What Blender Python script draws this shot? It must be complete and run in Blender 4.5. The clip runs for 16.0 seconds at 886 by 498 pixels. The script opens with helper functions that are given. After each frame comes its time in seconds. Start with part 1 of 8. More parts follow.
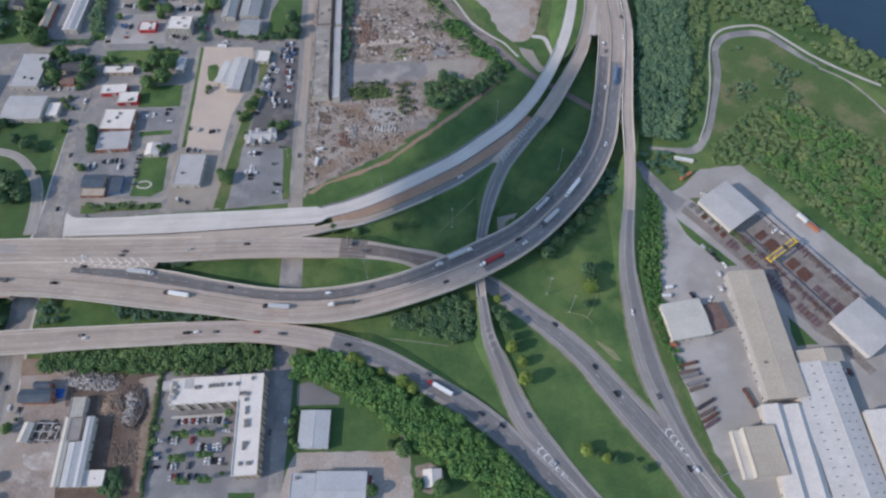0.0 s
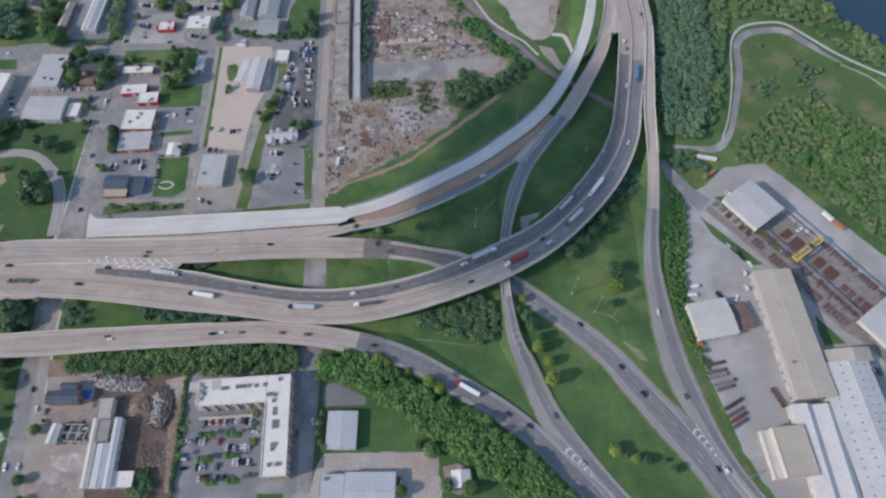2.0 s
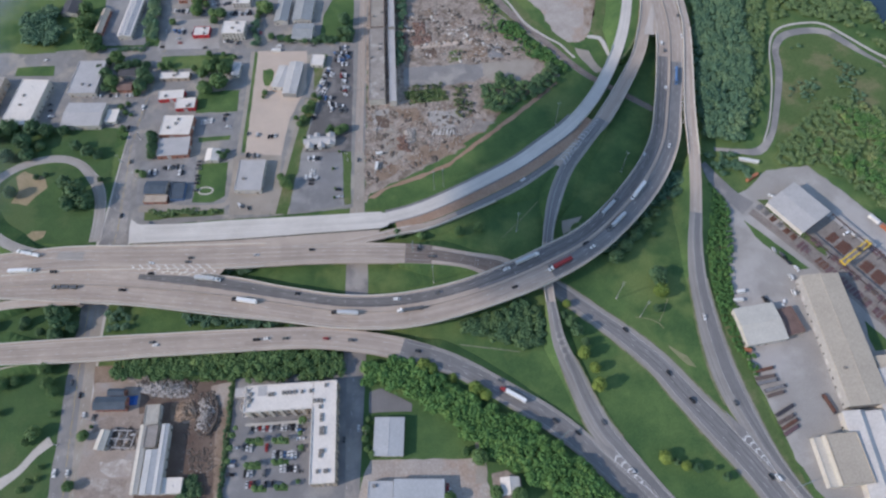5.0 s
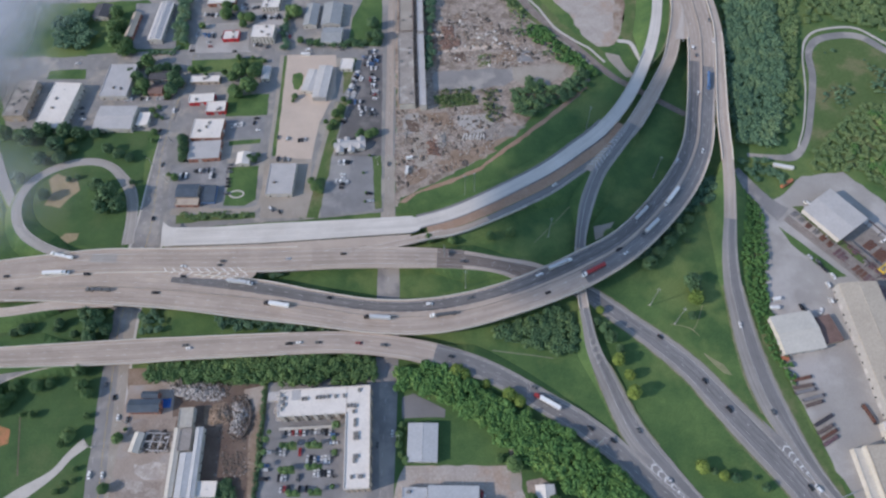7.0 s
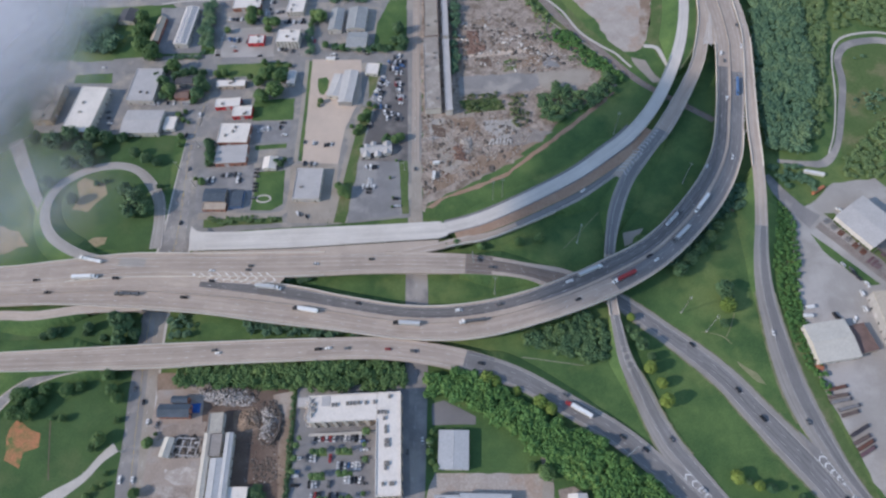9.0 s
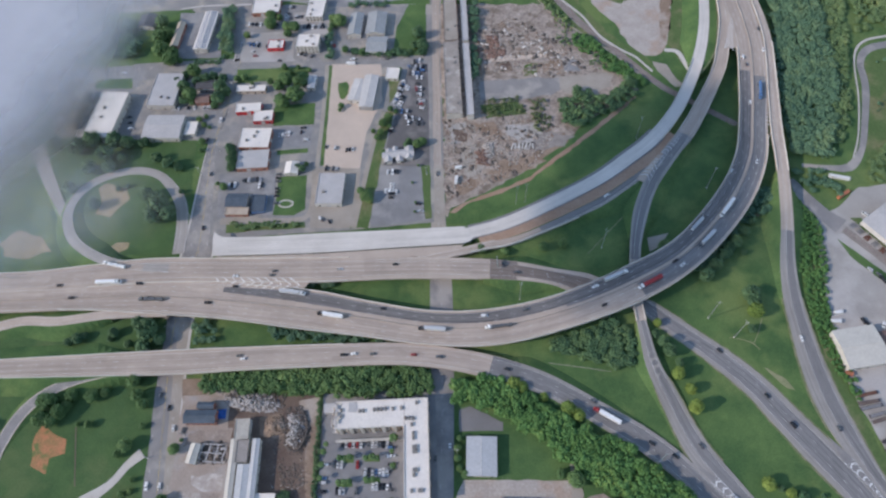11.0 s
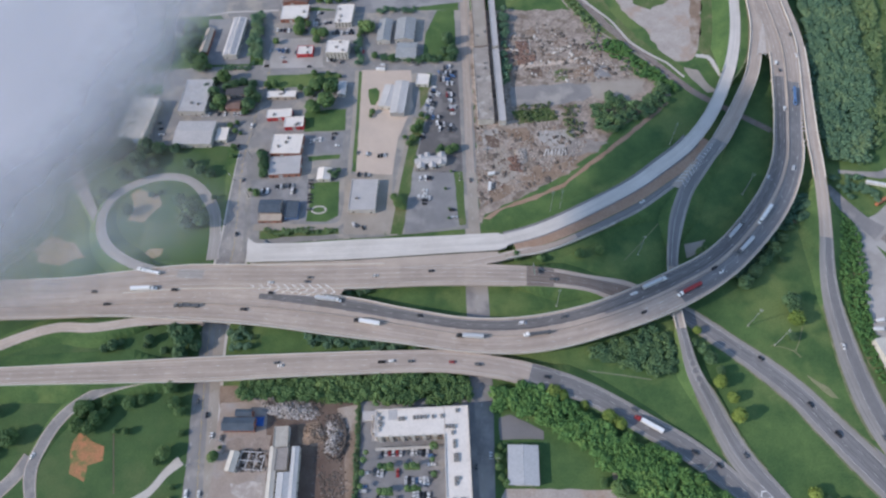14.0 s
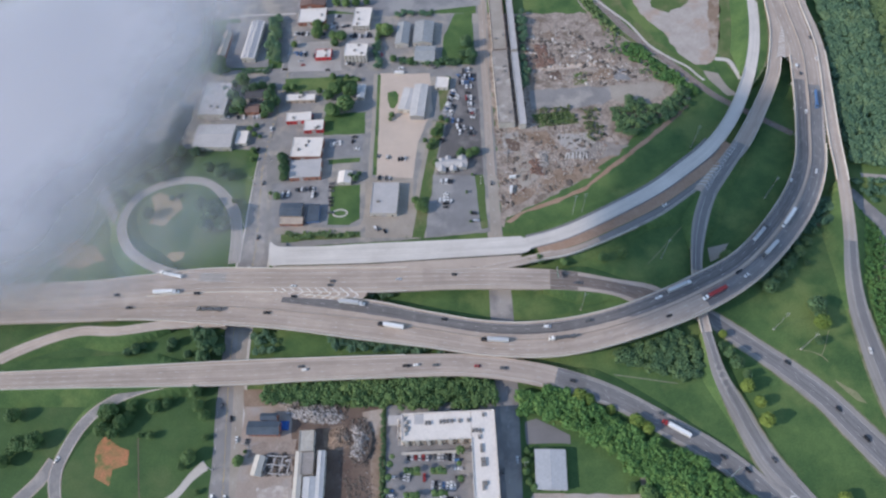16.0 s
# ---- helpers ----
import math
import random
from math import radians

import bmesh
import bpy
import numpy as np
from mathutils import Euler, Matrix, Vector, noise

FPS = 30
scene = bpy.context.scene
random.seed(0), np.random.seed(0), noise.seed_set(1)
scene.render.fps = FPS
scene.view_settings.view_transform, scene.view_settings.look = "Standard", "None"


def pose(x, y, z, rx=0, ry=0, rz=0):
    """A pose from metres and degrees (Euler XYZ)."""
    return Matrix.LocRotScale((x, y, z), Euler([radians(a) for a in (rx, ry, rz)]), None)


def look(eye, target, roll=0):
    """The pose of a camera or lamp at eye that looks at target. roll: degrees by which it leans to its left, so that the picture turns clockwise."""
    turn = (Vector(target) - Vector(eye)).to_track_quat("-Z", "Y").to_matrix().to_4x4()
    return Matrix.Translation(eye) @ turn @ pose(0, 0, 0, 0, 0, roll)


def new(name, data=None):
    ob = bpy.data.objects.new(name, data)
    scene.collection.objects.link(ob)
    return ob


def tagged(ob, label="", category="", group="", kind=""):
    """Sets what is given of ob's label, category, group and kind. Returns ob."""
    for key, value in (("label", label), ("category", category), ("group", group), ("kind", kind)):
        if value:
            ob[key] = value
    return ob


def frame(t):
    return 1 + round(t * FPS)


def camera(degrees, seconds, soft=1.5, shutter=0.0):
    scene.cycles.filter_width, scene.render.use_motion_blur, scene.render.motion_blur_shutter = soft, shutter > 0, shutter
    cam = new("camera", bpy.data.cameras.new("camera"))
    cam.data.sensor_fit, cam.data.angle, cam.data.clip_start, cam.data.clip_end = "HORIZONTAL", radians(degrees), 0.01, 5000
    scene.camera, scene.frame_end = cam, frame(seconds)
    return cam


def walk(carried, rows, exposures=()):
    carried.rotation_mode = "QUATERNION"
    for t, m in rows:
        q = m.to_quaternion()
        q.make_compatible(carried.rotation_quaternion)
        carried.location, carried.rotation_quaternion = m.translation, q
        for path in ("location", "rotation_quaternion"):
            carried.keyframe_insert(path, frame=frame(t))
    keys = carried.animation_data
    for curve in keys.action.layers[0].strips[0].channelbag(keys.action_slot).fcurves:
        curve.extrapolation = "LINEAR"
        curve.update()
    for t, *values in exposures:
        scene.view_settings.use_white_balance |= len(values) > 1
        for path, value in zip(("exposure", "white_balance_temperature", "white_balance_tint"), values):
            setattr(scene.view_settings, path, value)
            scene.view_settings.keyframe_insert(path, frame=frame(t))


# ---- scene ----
import itertools

cam = camera(69.5, 16.0, soft=2.45)
PATH = [
    (0, (-1.804, 0.075, 448.382), (-1.821, 1.054, 446.639), -1.1),
    (0.5, (-5.782, 0.668, 448.404), (-5.802, 1.645, 446.659), -1.3),
    (1, (-9.875, 1.315, 448.43), (-9.897, 2.29, 446.683), -1.5),
    (1.5, (-14.005, 2.02, 448.51), (-14.029, 2.993, 446.763), -1.6),
    (2, (-18.258, 2.904, 448.598), (-18.285, 3.874, 446.85), -1.8),
    (2.5, (-22.452, 3.641, 448.772), (-22.482, 4.611, 447.023), -2.0),
    (3, (-26.854, 4.34, 448.896), (-26.887, 5.309, 447.146), -2.2),
    (3.5, (-31.301, 5.133, 448.922), (-31.337, 6.101, 447.173), -2.4),
    (4, (-35.542, 5.823, 449.018), (-35.583, 6.792, 447.269), -2.8),
    (6.5, (-56.706, 8.818, 448.942), (-56.787, 9.794, 447.198), -4.4),
    (7, (-61.121, 9.413, 448.968), (-61.209, 10.391, 447.225), -4.7),
    (7.5, (-65.358, 10.096, 449.009), (-65.454, 11.075, 447.268), -5.0),
    (8, (-69.678, 10.646, 448.94), (-69.778, 11.627, 447.201), -5.1),
    (8.5, (-73.971, 11.23, 448.856), (-74.077, 12.213, 447.118), -5.4),
    (9, (-78.149, 11.812, 448.862), (-78.259, 12.798, 447.125), -5.5),
    (11.5, (-99.331, 14.163, 449.366), (-99.453, 15.158, 447.636), -6.1),
    (12, (-103.79, 14.575, 449.333), (-103.914, 15.573, 447.604), -6.2),
    (12.5, (-108.104, 14.82, 449.393), (-108.229, 15.819, 447.665), -6.2),
    (13, (-112.272, 15.161, 449.452), (-112.398, 16.162, 447.725), -6.3),
    (13.5, (-116.35, 15.334, 449.626), (-116.479, 16.337, 447.901), -6.4),
    (14, (-120.487, 15.542, 449.745), (-120.618, 16.546, 448.021), -6.4),
    (14.5, (-124.803, 15.681, 449.907), (-124.935, 16.687, 448.183), -6.5),
    (15, (-129.133, 15.733, 450.054), (-129.266, 16.741, 448.332), -6.5),
    (15.5, (-133.59, 15.853, 450.192), (-133.723, 16.862, 448.471), -6.4),
    (16, (-137.974, 16.055, 450.244), (-138.108, 17.066, 448.524), -6.5),
]
EXPOSURE = 0.26
walk(cam, [(t, look(eye, target, roll)) for t, eye, target, roll in PATH], exposures=[(0.0, EXPOSURE - 0.02, 6060, 17.2), (9.0, EXPOSURE + 0.02, 6060, 17.2), (16.0, EXPOSURE + 0.1, 6060, 17.2)])

# ---- sky and sun ----
SUN_AZ, SUN_EL = 19.2, 30.0   # shadows run towards this angle from east; height of the sun
world = bpy.data.worlds.new("sky")
scene.world = world
world.use_nodes = True
sky = world.node_tree.nodes.new("ShaderNodeTexSky")
sky.sky_type, sky.sun_disc = "NISHITA", False
sky.sun_elevation, sky.sun_rotation = radians(SUN_EL), radians(270 - SUN_AZ)
sky.air_density, sky.dust_density, sky.ozone_density = 1.5, 0.25, 1.6
background = world.node_tree.nodes["Background"]
background.inputs["Strength"].default_value = 0.15
world.node_tree.links.new(sky.outputs[0], background.inputs["Color"])
sun = new("sun", bpy.data.lights.new("sun", "SUN"))
sun.data.energy, sun.data.angle, sun.data.color = 2.85, radians(0.6), (1.0, 0.875, 0.71)
way = (math.cos(radians(SUN_AZ)) * math.cos(radians(SUN_EL)), math.sin(radians(SUN_AZ)) * math.cos(radians(SUN_EL)), -math.sin(radians(SUN_EL)))
sun.matrix_world = look((-300, 0, 900), Vector((-300, 0, 900)) + Vector(way))


# ---- materials ----
def material(name, colour, rough=0.85, second=None, scale=0.08, fine=1.5, amount=0.5, bump=0.0, metal=0.0, spec=0.3, coords="world", third=None, third_scale=0.02, detail=6.0, spread=0.2, streak=0.0, slab=False):
    """Two colours mixed by a broad noise, and a fine grain over both; third lays large worn patches on."""
    m = bpy.data.materials.new(name)
    m.use_nodes = True
    nodes, links = m.node_tree.nodes, m.node_tree.links
    shader = nodes["Principled BSDF"]
    shader.inputs["Roughness"].default_value = rough
    shader.inputs["Metallic"].default_value = metal
    shader.inputs["Specular IOR Level"].default_value = spec
    if coords == "world":
        place = nodes.new("ShaderNodeNewGeometry").outputs["Position"]
    else:
        place = nodes.new("ShaderNodeTexCoord").outputs["Object"]

    def grain(size, det=detail):
        tex = nodes.new("ShaderNodeTexNoise")
        tex.inputs["Scale"].default_value, tex.inputs["Detail"].default_value, tex.inputs["Roughness"].default_value = size, det, 0.62
        links.new(place, tex.inputs["Vector"])
        return tex.outputs["Fac"]

    def blend(fac, a, b):
        mix = nodes.new("ShaderNodeMix")
        mix.data_type = "RGBA"
        links.new(fac, mix.inputs["Factor"])
        for value, key in ((a, 6), (b, 7)):
            if isinstance(value, tuple):
                mix.inputs[key].default_value = (*value, 1)
            else:
                links.new(value, mix.inputs[key])
        return mix.outputs[2]

    def stretch(fac, low, high):
        ramp = nodes.new("ShaderNodeMapRange")
        ramp.inputs["From Min"].default_value, ramp.inputs["From Max"].default_value = low, high
        links.new(fac, ramp.inputs["Value"])
        return ramp.outputs["Result"]

    second = second or tuple(c * 0.78 for c in colour)
    col = blend(stretch(grain(scale), 0.5 - spread, 0.5 + spread), second, colour)
    if third:
        col = blend(stretch(grain(third_scale, 4.0), 0.5, 0.62), col, third)
    along = nodes.new("ShaderNodeTexCoord").outputs["UV"] if streak or slab else None   # metres along and across a road

    def scaled(x, y):
        v = nodes.new("ShaderNodeVectorMath")
        v.operation = "MULTIPLY"
        v.inputs[1].default_value = (x, y, 1.0)
        links.new(along, v.inputs[0])
        return v.outputs[0]

    def darken(value, low, high, dark_to, light_to):
        tone = nodes.new("ShaderNodeMapRange")
        tone.inputs["From Min"].default_value, tone.inputs["From Max"].default_value = low, high
        tone.inputs["To Min"].default_value, tone.inputs["To Max"].default_value = dark_to, light_to
        links.new(value, tone.inputs["Value"])
        mix = nodes.new("ShaderNodeMix")
        mix.data_type, mix.blend_type = "RGBA", "MULTIPLY"
        mix.inputs["Factor"].default_value = 1.0
        links.new(col, mix.inputs[6])
        links.new(tone.outputs["Result"], mix.inputs[7])
        return mix.outputs[2]

    if streak:
        for sx, sy in ((0.006, 0.55), (0.02, 1.6)):
            tex = nodes.new("ShaderNodeTexNoise")
            tex.inputs["Scale"].default_value, tex.inputs["Detail"].default_value = 1.0, 2.0
            links.new(scaled(sx, sy), tex.inputs["Vector"])
            col = darken(tex.outputs["Fac"], 0.34, 0.64, 1.0 - streak, 1.0 + streak * 0.35)
    if slab:
        cell = nodes.new("ShaderNodeVectorMath")
        cell.operation = "FLOOR"
        links.new(scaled(1 / 17.0, 1 / 3.7), cell.inputs[0])
        white = nodes.new("ShaderNodeTexWhiteNoise")
        links.new(cell.outputs[0], white.inputs["Vector"])
        col = darken(white.outputs["Value"], 0.0, 1.0, 0.93, 1.05)
    fine_fac = grain(fine, 3.0)
    dark = nodes.new("ShaderNodeMix")
    dark.data_type, dark.blend_type = "RGBA", "MULTIPLY"
    dark.inputs["Factor"].default_value = amount
    links.new(col, dark.inputs[6])
    tone = nodes.new("ShaderNodeMapRange")
    tone.inputs["From Min"].default_value, tone.inputs["From Max"].default_value = 0.25, 0.75
    tone.inputs["To Min"].default_value, tone.inputs["To Max"].default_value = 0.55, 1.25
    links.new(fine_fac, tone.inputs["Value"])
    links.new(tone.outputs["Result"], dark.inputs[7])
    links.new(dark.outputs[2], shader.inputs["Base Color"])
    if bump:
        b = nodes.new("ShaderNodeBump")
        b.inputs["Strength"].default_value, b.inputs["Distance"].default_value = bump, 0.3
        links.new(fine_fac, b.inputs["Height"])
        links.new(b.outputs["Normal"], shader.inputs["Normal"])
    return m


def foliage(name, dark, light, fresh=None):
    """Leaves: a colour for each tree, another for each clump, and grain."""
    m = bpy.data.materials.new(name)
    m.use_nodes = True
    nodes, links = m.node_tree.nodes, m.node_tree.links
    shader = nodes["Principled BSDF"]
    shader.inputs["Roughness"].default_value = 0.7
    shader.inputs["Specular IOR Level"].default_value = 0.25
    geo, info = nodes.new("ShaderNodeNewGeometry"), nodes.new("ShaderNodeObjectInfo")
    add = nodes.new("ShaderNodeMath")
    add.operation = "MULTIPLY_ADD"
    links.new(geo.outputs["Random Per Island"], add.inputs[0])
    add.inputs[1].default_value = 0.4
    scaled = nodes.new("ShaderNodeMath")
    scaled.operation = "MULTIPLY"
    links.new(info.outputs["Random"], scaled.inputs[0])
    scaled.inputs[1].default_value = 0.4
    links.new(scaled.outputs[0], add.inputs[2])
    ramp = nodes.new("ShaderNodeValToRGB")
    ramp.color_ramp.elements[0].color, ramp.color_ramp.elements[1].color = (*dark, 1), (*light, 1)
    ramp.color_ramp.elements[0].position = 0.1
    if fresh:
        e = ramp.color_ramp.elements.new(0.86)
        e.color = (*light, 1)
        ramp.color_ramp.elements[2].color = (*fresh, 1)
    broad = nodes.new("ShaderNodeTexNoise")
    broad.inputs["Scale"].default_value, broad.inputs["Detail"].default_value = 0.07, 3.0
    links.new(geo.outputs["Position"], broad.inputs["Vector"])
    shift = nodes.new("ShaderNodeMath")
    shift.operation = "MULTIPLY_ADD"
    links.new(broad.outputs["Fac"], shift.inputs[0])
    shift.inputs[1].default_value = 2.1
    links.new(add.outputs[0], shift.inputs[2])
    less = nodes.new("ShaderNodeMath")
    less.operation = "SUBTRACT"
    links.new(shift.outputs[0], less.inputs[0])
    less.inputs[1].default_value = 0.92
    links.new(less.outputs[0], ramp.inputs["Fac"])
    noise_tex = nodes.new("ShaderNodeTexNoise")
    noise_tex.inputs["Scale"].default_value, noise_tex.inputs["Detail"].default_value = 1.2, 4.0
    links.new(geo.outputs["Position"], noise_tex.inputs["Vector"])
    tone = nodes.new("ShaderNodeMapRange")
    tone.inputs["From Min"].default_value, tone.inputs["From Max"].default_value = 0.3, 0.7
    tone.inputs["To Min"].default_value, tone.inputs["To Max"].default_value = 0.72, 1.25
    links.new(noise_tex.outputs["Fac"], tone.inputs["Value"])
    mul = nodes.new("ShaderNodeMix")
    mul.data_type, mul.blend_type = "RGBA", "MULTIPLY"
    mul.inputs["Factor"].default_value = 1.0
    links.new(ramp.outputs["Color"], mul.inputs[6])
    links.new(tone.outputs["Result"], mul.inputs[7])
    links.new(mul.outputs[2], shader.inputs["Base Color"])
    return m


GRASS = material("grass", (0.11, 0.178, 0.062), 0.95, (0.058, 0.114, 0.043), 0.035, 0.9, 0.7, 0.4, spec=0.1, spread=0.15, third=(0.148, 0.202, 0.072), third_scale=0.014)
MEADOW = material("meadow", (0.12, 0.165, 0.065), 0.95, (0.085, 0.135, 0.048), 0.03, 0.5, 0.6, 0.4, spec=0.1, third=(0.175, 0.18, 0.09), third_scale=0.03)
# park grass toned below GRASS: cloud shade is put into its colour
PARK = material("shade_toned_park_grass", (0.086, 0.145, 0.055), 0.95, (0.055, 0.104, 0.042), 0.045, 0.9, 0.6, 0.4, spec=0.1, spread=0.18, third=(0.1, 0.145, 0.06), third_scale=0.02)
VERGE = material("worn_dusty_verge", (0.24, 0.225, 0.15), 0.95, (0.125, 0.165, 0.07), 0.16, 0.9, 0.6, 0.4, spec=0.1, spread=0.12)
SOIL = material("bare_soil", (0.33, 0.25, 0.19), 0.95, (0.2, 0.14, 0.1), 0.08, 0.8, 0.6, 0.4, spec=0.1, third=(0.42, 0.36, 0.31), third_scale=0.03)
RUBBLE = material("rubble_ground", (0.42, 0.355, 0.305), 0.95, (0.27, 0.222, 0.187), 0.13, 0.4, 1.0, 0.6, spec=0.1, third=(0.21, 0.168, 0.135), third_scale=0.08, spread=0.16)
TERRACE = material("pale_gravel_terrace", (0.46, 0.41, 0.37), 0.95, (0.37, 0.325, 0.29), 0.08, 0.6, 0.6, 0.4, spec=0.1, third=(0.4, 0.31, 0.25), third_scale=0.03)
DARKSOIL = material("dark_soil", (0.2, 0.15, 0.12), 0.95, (0.12, 0.085, 0.07), 0.08, 0.8, 0.6, 0.4, spec=0.1)
CLAY = material("red_clay", (0.47, 0.21, 0.11), 0.95, (0.3, 0.19, 0.09), 0.2, 0.8, 0.5, 0.3, spec=0.1, third=(0.16, 0.18, 0.07), third_scale=0.12, spread=0.12)
SAND = material("sand", (0.4, 0.31, 0.2), 0.95, (0.27, 0.23, 0.135), 0.1, 0.8, 0.5, 0.3, spec=0.1)
BROWN = material("graded_earth", (0.3, 0.19, 0.13), 0.95, (0.38, 0.27, 0.2), 0.06, 0.8, 0.5, 0.3, spec=0.1)
ASPHALT = material("asphalt", (0.25, 0.24, 0.238), 0.9, (0.2, 0.194, 0.193), 0.06, 1.2, 0.4, 0.1, streak=0.22)
DARK_ASPHALT = material("new_asphalt", (0.208, 0.196, 0.192), 0.9, (0.16, 0.15, 0.147), 0.06, 1.2, 0.4, 0.1, streak=0.28)
STREET = material("worn_street", (0.28, 0.265, 0.255), 0.9, (0.2, 0.19, 0.187), 0.05, 1.2, 0.4, 0.1, third=(0.36, 0.33, 0.3), third_scale=0.035)
CONCRETE = material("road_concrete", (0.5, 0.415, 0.348), 0.88, (0.42, 0.347, 0.29), 0.05, 1.5, 0.35, 0.1, streak=0.1, slab=True)
ROADGREY = material("worn_lane_concrete", (0.458, 0.379, 0.32), 0.9, (0.385, 0.319, 0.269), 0.05, 1.5, 0.35, 0.1, streak=0.14, slab=True)
ROADBROWN = material("brown_grey_asphalt", (0.27, 0.22, 0.19), 0.9, (0.2, 0.165, 0.145), 0.06, 1.2, 0.4, 0.1, streak=0.22)
NEW_CONCRETE = material("fresh_concrete", (0.65, 0.605, 0.555), 0.85, (0.54, 0.498, 0.455), 0.05, 1.5, 0.3, 0.1, streak=0.1)
PALE = material("parapet_concrete", (0.66, 0.63, 0.58), 0.85, (0.54, 0.51, 0.47), 0.15, 1.5, 0.4, 0.1)
GREYCONC = material("grey_worn_concrete", (0.4, 0.37, 0.34), 0.9, (0.33, 0.303, 0.278), 0.05, 1.5, 0.35, 0.1, streak=0.12)
WORNBARRIER = material("worn_barrier_concrete", (0.4, 0.36, 0.325), 0.9, (0.32, 0.285, 0.255), 0.1, 1.2, 0.5)
DUSTSOIL = material("dusty_pink_soil", (0.36, 0.3, 0.26), 0.95, (0.25, 0.205, 0.175), 0.12, 0.8, 0.6, 0.3, spec=0.1, third=(0.42, 0.37, 0.33), third_scale=0.05)
WORKYARD = material("dusty_works_yard", (0.4, 0.338, 0.292), 0.95, (0.3, 0.245, 0.208), 0.07, 0.9, 0.5, 0.2, spec=0.1, third=(0.36, 0.325, 0.3), third_scale=0.04)
RUINFLOOR = material("broken_concrete_floor", (0.47, 0.415, 0.375), 0.95, (0.34, 0.29, 0.255), 0.2, 1.2, 0.6, 0.3, third=(0.54, 0.49, 0.45), third_scale=0.09)
YARD = material("yard_gravel", (0.39, 0.365, 0.335), 0.92, (0.31, 0.288, 0.265), 0.04, 1.2, 0.4, 0.2, third=(0.43, 0.4, 0.375), third_scale=0.02)
TANLOT = material("tan_gravel_lot", (0.58, 0.47, 0.38), 0.92, (0.49, 0.4, 0.33), 0.05, 1.2, 0.4, 0.2)
LOT = material("car_park_asphalt", (0.265, 0.26, 0.262), 0.92, (0.2, 0.196, 0.198), 0.06, 1.2, 0.4, 0.1, third=(0.31, 0.3, 0.29), third_scale=0.03)
DUSTLOT = material("dusty_lot", (0.39, 0.345, 0.295), 0.92, (0.29, 0.255, 0.215), 0.05, 1.2, 0.5, 0.2)
PATHM = material("path_concrete", (0.56, 0.52, 0.47), 0.9, (0.46, 0.42, 0.38), 0.1, 1.5, 0.4, 0.1)
WATER = material("river_water", (0.02, 0.045, 0.07), 0.15, (0.025, 0.055, 0.08), 0.02, 0.4, 0.3, 0.05, spec=0.5)
PAINT = material("road_paint", (0.7, 0.69, 0.66), 0.7, (0.5, 0.49, 0.47), 0.6, 2.0, 0.3)
YELLOW = material("yellow_paint", (0.72, 0.5, 0.06), 0.6, (0.6, 0.4, 0.05), 0.5, 2.0, 0.3)
BALLAST = material("rail_ballast", (0.31, 0.275, 0.25), 0.95, (0.21, 0.185, 0.165), 0.2, 1.5, 0.6, 0.3)
RUST = material("rusted_steel", (0.23, 0.125, 0.095), 0.8, (0.16, 0.07, 0.05), 0.5, 3.0, 0.5, 0.1, 0.3, coords="object")
ROOF_WHITE = material("white_membrane_roof", (0.745, 0.69, 0.63), 0.7, (0.65, 0.6, 0.548), 0.06, 0.8, 0.3)
ROOF_GREY = material("grey_roof", (0.48, 0.46, 0.45), 0.7, (0.4, 0.385, 0.38), 0.08, 0.8, 0.4)
ROOF_TAN = material("tan_gravel_roof", (0.47, 0.41, 0.33), 0.85, (0.41, 0.355, 0.285), 0.05, 0.8, 0.4)
ROOF_METAL = material("pale_metal_roof", (0.59, 0.56, 0.53), 0.6, (0.5, 0.475, 0.448), 0.1, 0.7, 0.3, metal=0.1, spec=0.4)
ROOF_DARK = material("dark_shingle_roof", (0.1, 0.1, 0.11), 0.9, (0.07, 0.07, 0.075), 0.2, 1.5, 0.5)
ROOF_BROWN = material("rusty_brown_roof", (0.22, 0.145, 0.125), 0.85, (0.15, 0.1, 0.085), 0.2, 1.0, 0.5)
ROOF_DUSTY = material("dusty_grey_roof", (0.46, 0.43, 0.38), 0.85, (0.36, 0.335, 0.3), 0.12, 0.9, 0.5)
ROOF_DULL = material("dull_brown_grey_roof", (0.33, 0.3, 0.28), 0.85, (0.25, 0.228, 0.212), 0.15, 0.9, 0.5)
ROOF_BLUE = material("blue_grey_metal_roof", (0.475, 0.48, 0.487), 0.55, (0.415, 0.42, 0.427), 0.1, 0.8, 0.3, metal=0.1, spec=0.4)
WALL_PALE = material("pale_wall", (0.55, 0.52, 0.47), 0.85, (0.44, 0.415, 0.375), 0.2, 1.5, 0.4)
WALL_TAN = material("tan_wall", (0.48, 0.4, 0.32), 0.85, (0.38, 0.31, 0.25), 0.2, 1.5, 0.4)
WALL_METAL = material("grey_metal_cladding", (0.4, 0.385, 0.37), 0.7, (0.33, 0.318, 0.305), 0.3, 1.5, 0.4)
WALL_BRICK = material("brick_wall", (0.36, 0.17, 0.12), 0.9, (0.27, 0.12, 0.09), 0.3, 2.0, 0.5)
WALL_BLUE = material("blue_metal_wall", (0.12, 0.2, 0.36), 0.6, (0.09, 0.15, 0.28), 0.2, 1.5, 0.3)
RED = material("red_paint", (0.5, 0.04, 0.05), 0.5, (0.4, 0.035, 0.04), 0.4, 2.0, 0.3)
GLASS = material("dark_window_glass", (0.03, 0.035, 0.045), 0.08, (0.02, 0.025, 0.03), 0.4, 2.0, 0.2, spec=0.6)
